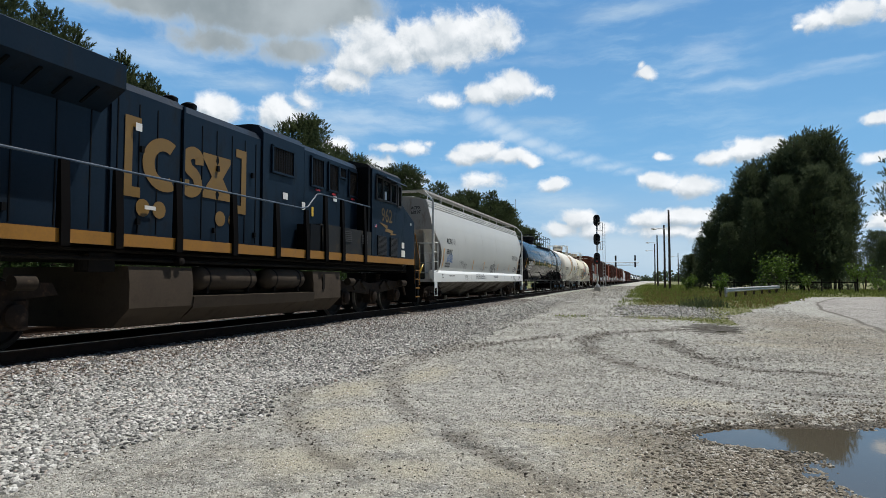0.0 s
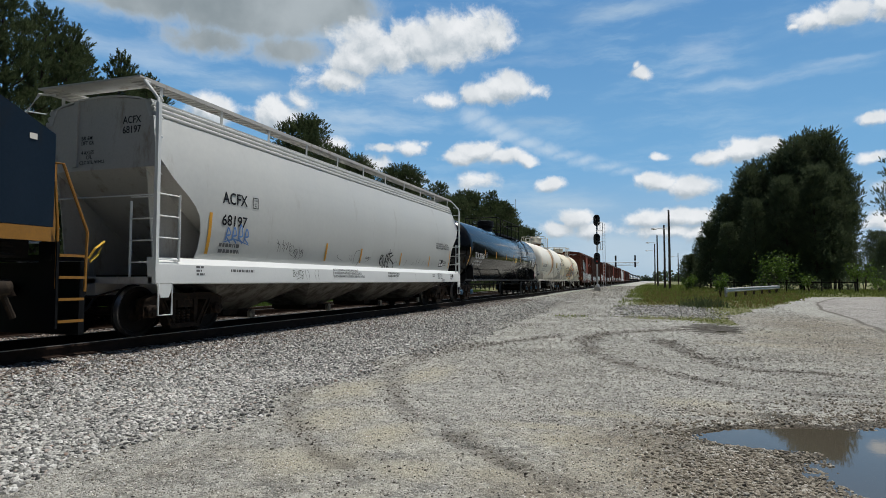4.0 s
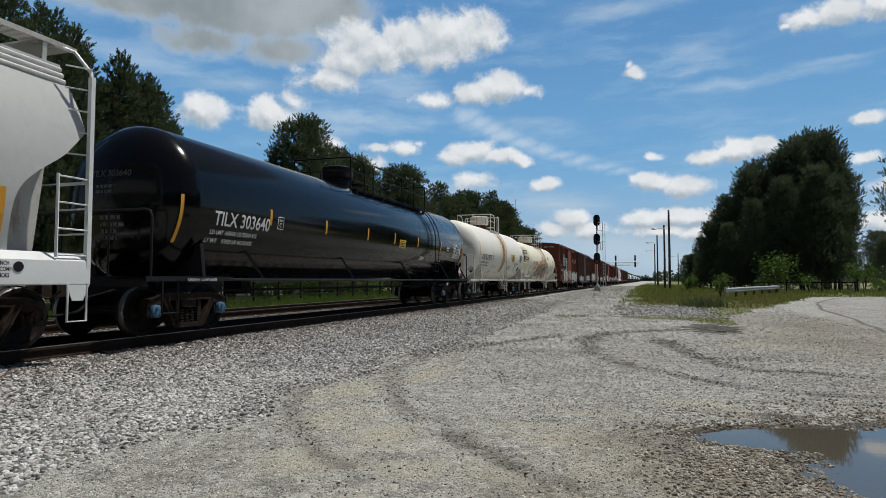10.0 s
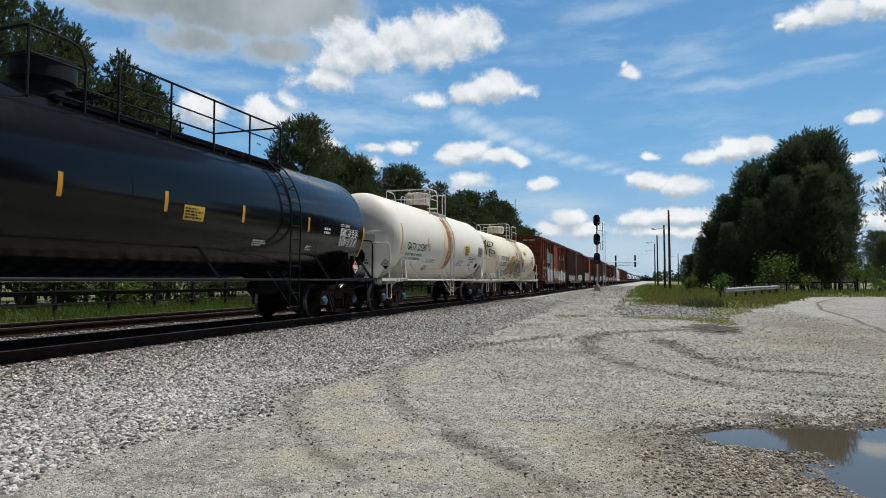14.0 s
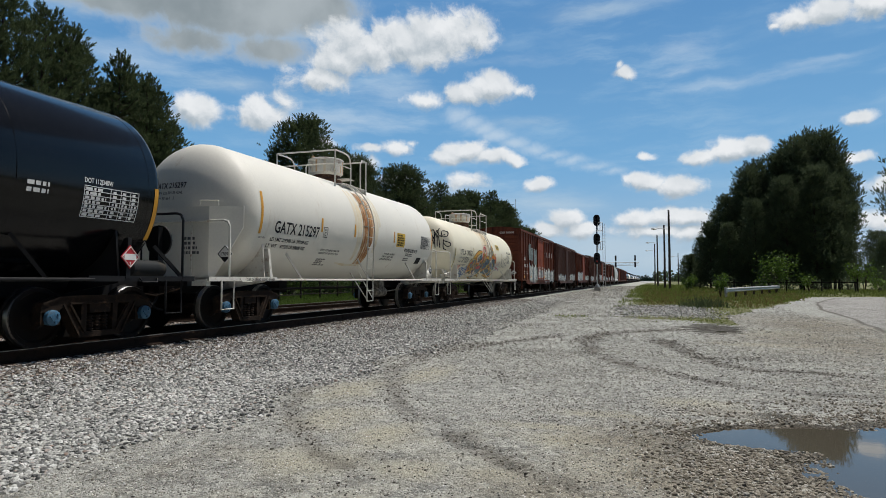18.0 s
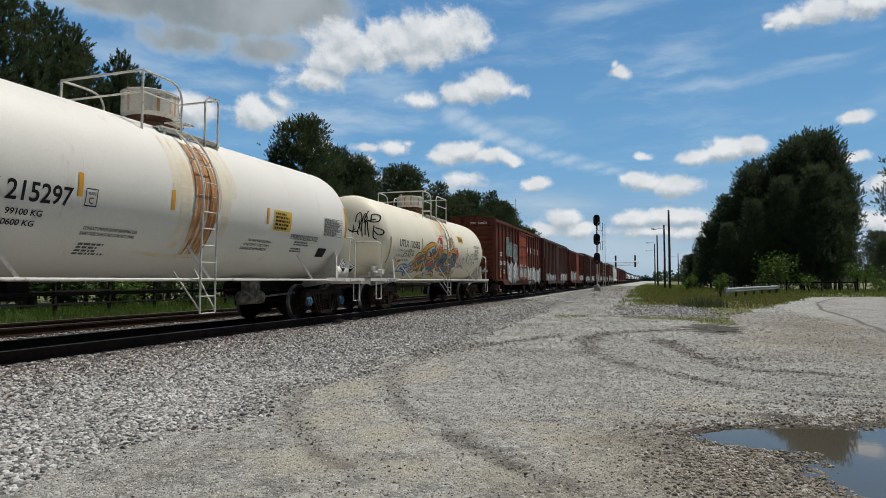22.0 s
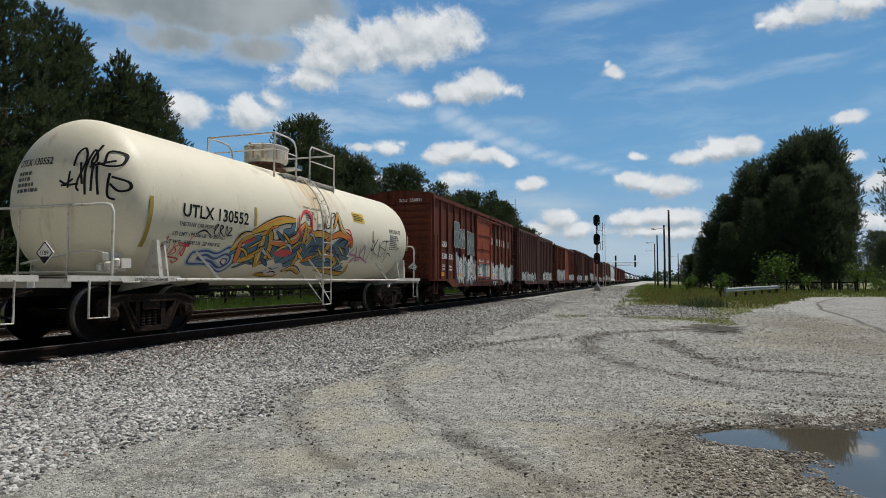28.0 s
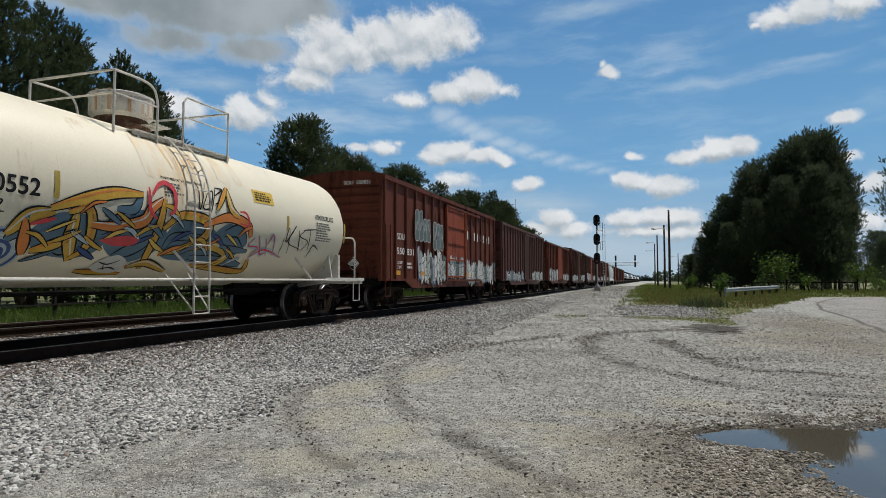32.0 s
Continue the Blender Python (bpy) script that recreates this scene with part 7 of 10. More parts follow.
def cream_tank():
    y0 = 61.95
    car, on = tank_car(y0, 14.1, 0.75, 13.55, 1.55, 2.545, CREAM, CREAM_TRIM, "cream tank car for acid with rust stains below its dome", 2, (1.93, 1.6), BLUE_CAP, 7.05, 7.2, (6.0, 8.05), False,
                       (1.62, 4.35, 7.1, 10.05, 12.75), (0.54, 0.6), brace=0.15)
    shell = on
    on = lambda u, v: shell(u, v - 0.105)
    reflectors(car, on, [(y - y0, v, 0.085, h) for y, v, h in ((63.56, -0.40, 0.95), (66.20, -0.17, 0.36), (68.1, -0.17, 0.36), (71.0, -0.17, 0.36), (74.72, -0.25, 0.85))], YELLOW)
    side_placard(car, 12.67, 1.42, 1.53, WHITE_PAINT, BLACK_PAINT, "1789")
    part("head_shield", Shape().prism([(-1.15, 13.62, 1.05), (1.2, 13.62, 1.05), (1.3, 13.62, 2.45), (-1.25, 13.62, 2.45)], (0, 0.02, 0)), CREAM, car, "cream steel plate over the lower tank head")
    lettering("", on, [("GATX 215297", 64.14 - y0, -0.33, 0.27, 1.99)], BLACK_PAINT, car, "car_number")
    lettering("", on, [("LD LMT 218500 LB  99100 KG", 64.07 - y0, -0.54, 0.09, 1.65), ("LT  WT    67500 LB 30600 KG", 64.0 - y0, -0.70, 0.09, 1.65)], BLACK_PAINT, car)
    plate_box(car, on, 66.34 - y0, -0.3, 0.2, 0.26, BLACK_PAINT)
    lettering("", on, [("CONSULT OWNER BEFORE REPAIRING CAR", 66.45 - y0, -0.67, 0.055, 1.05), ("SHARP OBJECTS MUST NOT CONTACT LINING", 66.43 - y0, -0.76, 0.055, 1.05)], GREY_PAINT, car)
    s = bars(Shape(), on, 66.5 - y0, -1.15, 0.6, 0.26, 4, 11)
    bars(s, on, 72.3 - y0, -0.60, 0.75, 0.13, 2, 12)
    bars(s, on, 72.25 - y0, -0.78, 0.7, 0.14, 2, 14)
    for k in range(8):
        oblong(s, on, 73.55 - y0, -0.25 + 0.065 * k, 0.98, 0.010, 3, 1)
    for k in range(5):
        oblong(s, on, 73.55 - y0 + 0.24 * k, -0.25, 0.010, 0.46, 1, 4)
    bars(s, on, 73.58 - y0, -0.24, 0.9, 0.45, 7, 13)
    part("small_print", s, GREY_PAINT, car, smooth=0)
    lettering("", on, [("HYDROCHLORIC ACID", 72.06 - y0, -0.44, 0.12, 1.27), ("VENT TANK WHEN UNLOADING", 70.5 - y0, -0.60, 0.06, 0.85), ("CONDUCTIVITY TESTED AT EACH", 70.42 - y0, -0.70, 0.06, 0.93), ("LOADING. SEE SHIPPERS RECORD", 70.36 - y0, -0.80, 0.06, 0.95)], BLACK_PAINT, car)
    lettering("", on, [("LIFT HERE", 63.62 - y0, -0.5, 0.04, 0)], GREY_PAINT, car)
    lettering("", side_place(1.518), [("2 INCH TREAD COND SHOES", 1.2, 1.01, 0.05, 1.0)], BLACK_PAINT, car)
    part("emergency_sign", oblong(Shape(), on, 71.27 - y0, -0.29, 0.72, 0.47), SIGN_YELLOW, car, "yellow emergency notice", smooth=0)
    part("sign_print", bars(Shape(), lambda u, v: (on(u, v)[0] + 0.004, on(u, v)[1], on(u, v)[2]), 71.33 - y0, -0.26, 0.6, 0.41, 5, 4), BLACK_PAINT, car, smooth=0)
    part("dark_label", oblong(Shape(), on, 73.52 - y0, -0.86, 0.42, 0.26), BLACK_PAINT, car, smooth=0)
    band = Shape()
    for a, w, lo in ((68.78, 0.28, -1.05), (68.98, 0.34, -1.1), (69.2, 0.30, -1.0), (69.34, 0.2, -0.3)):
        stroke(band, [(a - y0, 1.35), (a - y0 + 0.02, 0.4), (a - y0 - 0.03, lo)], w, lambda u, v: (on(u, v)[0] - 0.003, on(u, v)[1], on(u, v)[2]), 9)
    part("rust_stain", band, RUST_BAND, car, "orange rust run below the dome", smooth=0)
    soft = Shape()
    for a, w, lo in ((68.45, 0.3, -0.9), (68.2, 0.16, -0.2), (69.6, 0.3, -0.6), (69.85, 0.16, 0.3)):
        stroke(soft, [(a - y0, 1.35), (a - y0 + 0.02, 0.4), (a - y0 - 0.02, lo)], w, lambda u, v: (on(u, v)[0] - 0.005, on(u, v)[1], on(u, v)[2]), 9)
    part("spill_stain", soft, STAIN_SOFT, car, "pale ochre run-off stain", smooth=0)
    streaks("rust_stain", car, on, 69.03 - y0, 0.22, -1.1, 1.3, RUST_DARK2, 5, 12)
    st = Shape()
    stroke(st, [(67.6 - y0, -1.02), (68.4 - y0, -1.08), (69.3 - y0, -1.02)], 0.09, on, 8)
    part("spill_stain", st, STAIN_SOFT, car, smooth=0)
    head = lambda u, v: (u, 0.75 + 0.806 * (1 - math.sqrt(max(0.02, 1 - (u * u + (v - 2.545) ** 2) / 2.4))) - 0.008, v)
    lettering("", head, [("GATX 215297", -0.66, 3.0, 0.12, 0.9)], BLACK_PAINT, car, "car_number")
    lettering("", head, [("CAPY 22630 US GAL", -0.61, 2.87, 0.06, 0.78), ("CAPY 85 661   L", -0.63, 2.75, 0.06, 0.6)], GREY_PAINT, car)
    # heat-shield plate across the lower head
    p = Shape().prism([(-0.95, 0.66, 1.05), (0.95, 0.66, 1.05), (0.95, 0.66, 2.56), (-0.95, 0.66, 2.56)], (0, 0.02, 0))
    for q in (1, -1):
        p.prism([(q * 0.95, 0.66, 1.05), (q * 1.05, 0.754, 1.12), (q * 1.45, 1.13, 2.15), (q * 1.45, 1.13, 2.6), (q * 0.95, 0.66, 2.56)], (0, 0.02, 0))
        p.pipe([(q * 0.75, 0.62, 2.56), (q * 0.75, 0.62, 2.68), (q * 1.1, 0.76, 2.68), (q * 1.1, 0.76, 2.58)], 0.012, 5)
    part("head_shield", p, CREAM, car, "cream steel plate over the lower tank head")
    placard(car, 0.72, 1.56, 1.32, WHITE_PAINT, BLACK_PAINT, True)
    part("end_print", bars(Shape(), end_place(0.655), 0.3, 1.55, 0.45, 0.4, 4, 21), GREY_PAINT, car, smooth=0)
    part("air_reservoir", Shape().lathe([(-0.42, 0.0), (-0.40, 0.1), (-0.33, 0.17), (0.33, 0.17), (0.40, 0.1), (0.42, 0.0)], (1.18, 13.05, 1.25), "y", 18), CREAM_TRIM, car, "cream cylindrical air reservoir")
    un = Shape().lathe([(-0.45, 0.0), (-0.43, 0.1), (-0.36, 0.16), (0.36, 0.16), (0.43, 0.1), (0.45, 0.0)], (0.75, 9.6, 0.62), "y", 16)
    un.pipe([(0.75, 9.9, 0.62), (0.8, 10.6, 0.66), (0.8, 11.4, 0.7)], 0.025, 6)
    un.box(0.75, 9.6, 0.86, 0.24, 0.4, 0.3)
    # colour holds grime and the shade under the tank
    part("brake_cylinder", un, SHADED_GRIMY_CREAM, car, "grimy cream brake cylinder, darkened for the shade under the tank")


def graffiti(car, on, y0):
    """The large painted piece: interlocking golden letters with steel-blue shadows and black outlines."""
    rnd = random.Random(12)
    lift = lambda e: (lambda u, v: tuple(c * (1 + e / 1.5) if i == 0 else c for i, c in enumerate(on(u, v))))

    def lines(name, rows, w, material, e, label="", taper=True):
        s = Shape()
        for k, row in enumerate(rows):
            stroke(s, [(a - y0, b) for a, b in row], w * (1 + 0.25 * math.sin(k * 2.1)), lift(e + 0.00015 * k), 7, taper)
        return part(name, s, material, car, label, smooth=0)

    # soft grey-blue cast behind the piece, then blue ripples at its start
    for a, b, w, h in ((81.5, -0.75, 0.7, 0.42), (82.7, -0.65, 0.8, 0.5), (84.0, -0.7, 0.8, 0.5), (85.0, -0.65, 0.6, 0.42)):
        p = [(a - y0 + w * math.cos(k * 0.785) * rnd.uniform(0.8, 1.1), b + h * math.sin(k * 0.785) * rnd.uniform(0.8, 1.1)) for k in range(8)]
        part("graffiti_ground", patch(Shape(), p, lift(0.0005)), SPRAY_TEAL, car, smooth=0)
    ripples = [[(79.39, -0.9), (79.77, -0.84), (80.12, -0.88), (80.41, -0.73), (80.7, -0.87), (80.76, -1.16), (80.59, -1.38), (80.11, -1.19), (79.83, -1.16), (79.45, -1.15), (79.39, -0.9)],
               [(79.61, -1.01), (79.81, -0.93), (80.13, -1.01), (80.37, -0.89), (80.58, -0.95), (80.62, -1.13), (80.45, -1.25), (80.05, -1.08), (79.77, -1.06), (79.61, -1.01)],
               [(80.36, -1.0), (80.52, -1.02), (80.55, -1.17), (80.39, -1.1), (80.36, -1.0)]]
    lines("graffiti_haze", ripples[:2], 0.12, SPRAY_PALE, 0.001, "", False)
    lines("graffiti_ripple", ripples, 0.045, SPRAY_BLUE, 0.002, "blue spray-painted ripples", False)
    steel = [[(80.51, -0.88), (80.61, -0.69), (80.68, -0.41)], [(81.27, -0.98), (81.57, -0.93)], [(82.14, -0.23), (82.49, -0.2), (82.63, 0.09)], [(81.94, -0.65), (82.19, -0.43), (82.43, -0.34)],
             [(82.37, -1.09), (82.7, -0.9), (82.97, -0.73)], [(83.36, -0.87), (83.53, -0.61), (84.3, -0.56)], [(84.12, -1.01), (85.17, -1.07), (85.82, -1.16)], [(84.87, -0.44), (85.32, -0.37), (85.61, -0.66)],
             [(84.51, -0.9), (85.07, -0.78), (85.78, -0.79)]]
    lines("graffiti_shadow", steel, 0.25, BLACK_PAINT, 0.003)
    lines("graffiti_shadow", steel, 0.19, SPRAY_TEAL, 0.0045, "steel-blue letter shadows")
    gold = [[(80.47, -0.79), (80.71, -0.5), (81.08, -0.39)], [(80.67, -0.56), (80.76, -0.87), (80.84, -1.12)], [(80.92, -1.04), (81.23, -0.91), (81.44, -0.75)], [(81.64, -1.2), (81.44, -0.75), (81.44, -0.37)],
            [(81.3, -0.38), (81.62, -0.29), (81.76, -0.6), (81.78, -0.95), (81.61, -1.16)], [(81.0, -0.35), (81.55, -0.14), (82.11, 0.02), (82.66, 0.06)],
            [(81.73, -0.53), (82.23, -0.52), (82.72, -0.38), (82.86, -0.16), (83.13, 0.04)], [(83.14, -1.35), (83.07, -0.88), (83.1, -0.35), (83.15, 0.05)]]
    gold2 = [[(83.2, -0.48), (83.59, -0.2), (84.3, -0.25), (84.3, -0.56), (83.77, -0.85), (83.32, -0.96)], [(83.88, -0.84), (84.51, -0.72), (85.13, -0.87), (84.97, -1.13), (84.3, -1.21)],
             [(84.3, -1.21), (85.11, -1.28), (86.03, -1.35), (85.95, -0.99)], [(84.2, -0.33), (84.91, -0.11), (85.56, -0.22), (85.72, -0.47)], [(84.87, 0.5), (84.97, 0.09), (85.25, -0.08)],
             [(84.87, 0.5), (84.54, 0.01)], [(81.9, -1.44), (82.27, -1.46), (82.84, -1.5)], [(82.82, -1.31), (83.2, -1.19), (83.8, -1.4)]]
    for i, row in enumerate(gold + gold2):
        pts = [(a - y0, b) for a, b in row]
        w = (0.20, 0.15, 0.18)[i % 3] * (0.7 if i > 11 else 1)
        e = 0.006 + 0.0006 * i
        ink = part("graffiti_outline", stroke(Shape(), pts, w + 0.06, lift(e), 8), BLACK_PAINT, car, smooth=0)
        part("graffiti_band", stroke(Shape(), pts, w, lift(e + 0.0002), 8), SPRAY_GOLD if i % 5 != 1 else SPRAY_ORANGE, ink, "golden spray-painted band", smooth=0)
        part("highlight", stroke(Shape(), [(a, b + w * 0.22) for a, b in pts], 0.03, lift(e + 0.0004), 8), SPRAY_ORANGE if i % 3 else SPRAY_WHITE, ink, smooth=0)
    # smaller strokes woven between the letters
    for i in range(34):
        a = 80.9 + 4.7 * (i + rnd.uniform(0, 1)) / 34
        top = -0.35 + 0.3 * math.sin((a - 80.7) / 5.0 * math.pi)
        b = rnd.uniform(-1.22, top)
        w = rnd.uniform(0.04, 0.085)
        s = rnd.choice((-1, 1))
        pts = [(a - y0 - 0.2, b - 0.1 * s), (a - y0, b + rnd.uniform(-0.03, 0.08)), (a - y0 + 0.22, b + 0.12 * s)]
        e = 0.0155 + 0.00005 * i
        ink = part("graffiti_outline", stroke(Shape(), pts, w + 0.04, lift(e), 6), BLACK_PAINT, car, smooth=0)
        part("graffiti_stroke", stroke(Shape(), pts, w, lift(e + 0.00002), 6), (SPRAY_GOLD, SPRAY_TEAL, SPRAY_YELLOW, SPRAY_GOLD, SPRAY_PALE, SPRAY_ORANGE, SPRAY_BLUE)[i % 7], ink, smooth=0)
    red = [[(82.78, 0.21), (82.82, -0.16), (83.0, -0.32)], [(82.85, 0.08), (83.0, 0.28), (83.2, 0.34), (83.38, 0.2), (83.39, -0.11), (83.28, -0.22)], [(85.24, 0.04), (85.46, 0.02), (85.6, -0.22), (85.27, -0.2)],
           [(80.75, -0.61), (81.11, -0.49)]]
    scrawl = [[(78.46, -0.72), (78.56, -0.98), (78.62, -0.76), (78.52, -0.84), (78.7, -0.96)], [(78.62, -0.6), (78.58, -0.66)], [(78.72, -0.74), (78.74, -0.96), (78.84, -0.9), (78.83, -0.72)],
              [(78.98, -0.74), (78.87, -0.8), (78.95, -0.9), (78.84, -0.98)], [(78.9, -0.7), (79.22, -0.76), (78.95, -0.77)], [(79.02, -0.74), (79.0, -0.98)], [(79.06, -1.0), (79.12, -0.76), (79.16, -0.98), (79.05, -0.9)],
              [(78.52, -1.02), (78.8, -1.02), (79.1, -1.06), (79.06, -1.16), (78.96, -1.1)], [(79.22, -0.56), (79.18, -0.64)]]
    lines("graffiti_red", red, 0.075, SPRAY_RED, 0.018, "red spray-painted curls")
    lines("graffiti_red", scrawl, 0.028, SPRAY_RED, 0.018, "thin red spray-painted scrawl")
    part("graffiti_block", patch(Shape(), [(a - y0, b) for a, b in [(81.95, -0.78), (82.14, -0.72), (82.5, -0.66), (82.74, -0.73), (82.6, -0.84), (82.26, -0.86)]], lift(0.0185)), SPRAY_RED, car, smooth=0)
    part("graffiti_face", patch(Shape(), [(a - y0, b) for a, b in [(82.09, -1.33), (82.24, -1.14), (82.51, -1.04), (82.78, -1.21), (82.69, -1.45), (82.35, -1.46)]], lift(0.0187)), SPRAY_WHITE, car, "small pale painted shape", smooth=0)
    lines("graffiti_detail", [[(82.2, -1.2), (82.4, -1.25), (82.6, -1.15)], [(82.3, -1.38), (82.5, -1.33), (82.65, -1.38)], [(82.35, -1.28), (82.42, -1.4)], [(81.3, -0.7), (81.5, -0.62)]], 0.03, BLACK_PAINT, 0.020)
    pink = [[(85.87, -0.46), (85.71, -0.65), (86.07, -0.68), (85.93, -0.89)], [(86.0, -0.41), (86.23, -0.82), (86.42, -0.79)], [(86.26, -0.44), (86.48, -0.86)], [(86.38, -0.6), (86.54, -0.37), (86.73, -0.85)], [(85.9, -0.94), (86.33, -0.72), (87.11, -0.89)]]
    lines("graffiti_haze", pink, 0.10, SPRAY_PALE, 0.0212)
    lines("graffiti_tag", pink, 0.035, SPRAY_RED, 0.0225, "red scrawled tag")
    lines("graffiti_tag", [[(79.78, -0.48), (79.79, -0.32), (79.87, -0.28), (79.79, -0.42), (79.87, -0.52), (79.93, -0.43)], [(79.97, -0.52), (79.94, -0.3), (80.02, -0.32), (79.96, -0.4), (80.09, -0.51)],
                           [(80.12, -0.51), (80.12, -0.28), (80.22, -0.49), (80.11, -0.41)], [(80.19, -0.32), (80.29, -0.32), (80.23, -0.46), (80.35, -0.47)], [(79.3, -0.5), (79.5, -0.42), (79.7, -0.5)]], 0.028, BLACK_PAINT, 0.003, "black scrawled tag")
    lines("graffiti_tag", [[(87.3, -0.77), (87.16, -0.14), (87.1, -0.48), (87.45, -0.07), (87.19, -0.47), (87.81, -0.64)], [(87.58, -0.16), (87.74, -0.7)], [(87.99, -0.08), (87.66, -0.3), (88.06, -0.42), (87.85, -0.69)],
                           [(87.77, -0.15), (88.44, -0.08)], [(88.22, -0.85), (88.35, -0.51), (88.66, -0.6)], [(87.0, -0.39), (86.97, -0.79)], [(88.1, -0.1), (88.15, -0.65)]], 0.032, BLACK_PAINT, 0.003, "black scrawled tag")
    lines("graffiti_tag", [[(83.96, 0.49), (84.04, 0.34), (84.05, -0.04), (84.26, 0.54)], [(84.27, 0.29), (84.14, 0.01), (84.33, 0.03), (84.44, 0.36), (84.27, 0.29)], [(84.53, 0.45), (84.34, -0.16)],
                           [(84.49, 0.12), (84.65, 0.18)], [(84.53, 0.45), (84.74, 0.44), (84.48, 0.28)]], 0.028, BLACK_PAINT, 0.003, "black scrawled tag")


def graffiti_tank():
    y0 = 76.5
    car, on = tank_car(y0, 14.7, 0.80, 14.05, 1.5, 2.4, CREAM_DIRTY, CREAM_TRIM, "cream tank car covered with colourful graffiti along its side", 2, (2.08, 1.85), None, 7.5, 7.1, (6.0, 9.0), False,
                       (1.65, 4.6, 7.5, 9.9, 13.2), (0.56, 0.54), rail_in=(0.8, 0.62), brace=-0.25)
    reflectors(car, on, [(y - y0, v, 0.085, h) for y, v, h in ((78.05, -0.85, 0.92), (81.02, -0.2, 0.40), (87.05, -0.2, 0.34), (89.9, -0.35, 0.55))], OCHRE)
    lettering("", on, [("UTLX 130552", 78.86 - y0, -0.2, 0.24, 1.95)], BLACK_PAINT, car, "car_number")
    lettering("", on, [("THE TANK CAR PEOPLE", 78.8 - y0, -0.38, 0.075, 1.0), ("LD LMT 199200 LB  90 350 KG", 78.7 - y0, -0.57, 0.075, 1.45), ("LT WT   63800 LB  28 950 KG", 78.62 - y0, -0.73, 0.075, 1.45)], GREY_PAINT, car)
    lettering("", on, [("DO NOT WELD ON TANK", 83.1 - y0, 0.42, 0.05, 0.6), ("HYDROCHLORIC ACID", 88.35 - y0, 0.18, 0.12, 0.95)], BLACK_PAINT, car)
    s = bars(Shape(), on, 83.15 - y0, 0.1, 0.5, 0.28, 5, 11)
    bars(s, on, 88.4 - y0, -0.38, 0.8, 0.5, 8, 12)
    part("small_print", s, GREY_PAINT, car, smooth=0)
    part("emergency_sign", oblong(Shape(), on, 85.8 - y0, 0.32, 0.75, 0.30), SIGN_YELLOW, car, "yellow emergency notice", smooth=0)
    part("sign_print", bars(Shape(), lambda u, v: (on(u, v)[0] + 0.004, on(u, v)[1], on(u, v)[2] + 0.003), 85.86 - y0, 0.36, 0.6, 0.22, 4, 4), BLACK_PAINT, car, smooth=0)
    lettering("", side_place(1.518), [("2'' TREAD COND SHOES", 1.25, 1.01, 0.045, 0.75)], BLACK_PAINT, car)
    graffiti(car, on, y0)
    soft = Shape()
    for a, w, lo in ((82.9, 0.35, 0.4), (83.2, 0.5, 0.0), (83.6, 0.55, -0.3), (84.0, 0.5, -0.3), (84.4, 0.5, 0.1), (84.9, 0.4, 0.6), (85.4, 0.25, 0.9)):
        stroke(soft, [(a - y0, 1.4), (a - y0 + 0.02, 0.7), (a - y0 - 0.02, lo)], w, lambda u, v: (on(u, v)[0] - 0.005, on(u, v)[1], on(u, v)[2]), 9)
    part("spill_stain", soft, STAIN_SOFT, car, "ochre spill stain spreading from the dome", smooth=0)
    streaks("spill_stain", car, on, 83.8 - y0, 0.4, 0.0, 1.35, STAIN_MID, 16, 9)
    streaks("rust_stain", car, on, 84.0 - y0, 0.12, 0.6, 1.35, RUST_STAIN, 17, 4)
    head = lambda u, v: (u, 0.80 + 0.78 * (1 - math.sqrt(max(0.02, 1 - (u * u + (v - 2.4) ** 2) / 2.25))) - 0.008, v)
    lettering("", head, [("UTLX 130552", -0.8, 2.98, 0.12, 0.9)], BLACK_PAINT, car, "car_number")
    part("small_print", bars(Shape(), head, -0.75, 2.5, 0.6, 0.4, 4, 3), GREY_PAINT, car, smooth=0)
    tag = Shape()
    scrawl = [[(0.3, 2.68), (0.43, 2.62), (0.55, 2.7)], [(0.48, 2.83), (0.47, 2.55)], [(0.34, 2.59), (0.65, 2.61)], [(0.53, 2.92), (0.55, 3.14), (0.65, 3.23), (0.72, 3.01), (0.62, 2.61), (0.66, 2.49)],
              [(0.77, 2.43), (0.74, 2.86), (0.8, 3.2), (0.88, 3.04), (0.8, 2.89)], [(0.88, 3.3), (0.82, 2.95), (1.14, 3.02)], [(0.9, 2.92), (0.97, 2.43)], [(1.0, 2.98), (1.01, 3.18), (1.21, 3.14), (1.22, 2.96), (1.06, 2.92), (0.89, 2.98)],
              [(1.1, 2.8), (1.1, 2.43), (1.2, 2.35)], [(1.13, 2.74), (1.34, 2.66), (1.36, 2.54), (1.24, 2.5), (1.12, 2.62)], [(0.64, 2.98), (0.71, 2.61)], [(0.84, 2.98), (0.86, 2.49)]]
    for row in scrawl:
        stroke(tag, row, 0.036, head, 8, False)
    part("graffiti_tag", tag, BLACK_PAINT, car, "black scrawled tag on the tank head", smooth=0)
    placard(car, 0.36, 1.45, 0.62, WHITE_PAINT, BLACK_PAINT, True)
    placard(car, 14.1, 1.5, 1.45, WHITE_PAINT, BLACK_PAINT, True)
    v = Shape()
    for dx, dz, r in ((1.2, 1.25, 0.09), (1.0, 1.22, 0.07), (1.32, 1.3, 0.06), (1.1, 1.4, 0.06)):
        v.lathe([(-0.08, r * 0.6), (-0.05, r), (0.05, r), (0.08, r * 0.6)], (dx, 1.05, dz), "z", 10)
        v.box(dx, 1.2, dz, 0.12, 0.2, 0.16)
    v.pipe(spline([(1.2, 1.0, 1.45), (0.8, 0.9, 1.5), (-0.6, 0.9, 1.3)], 5), 0.02, 6)
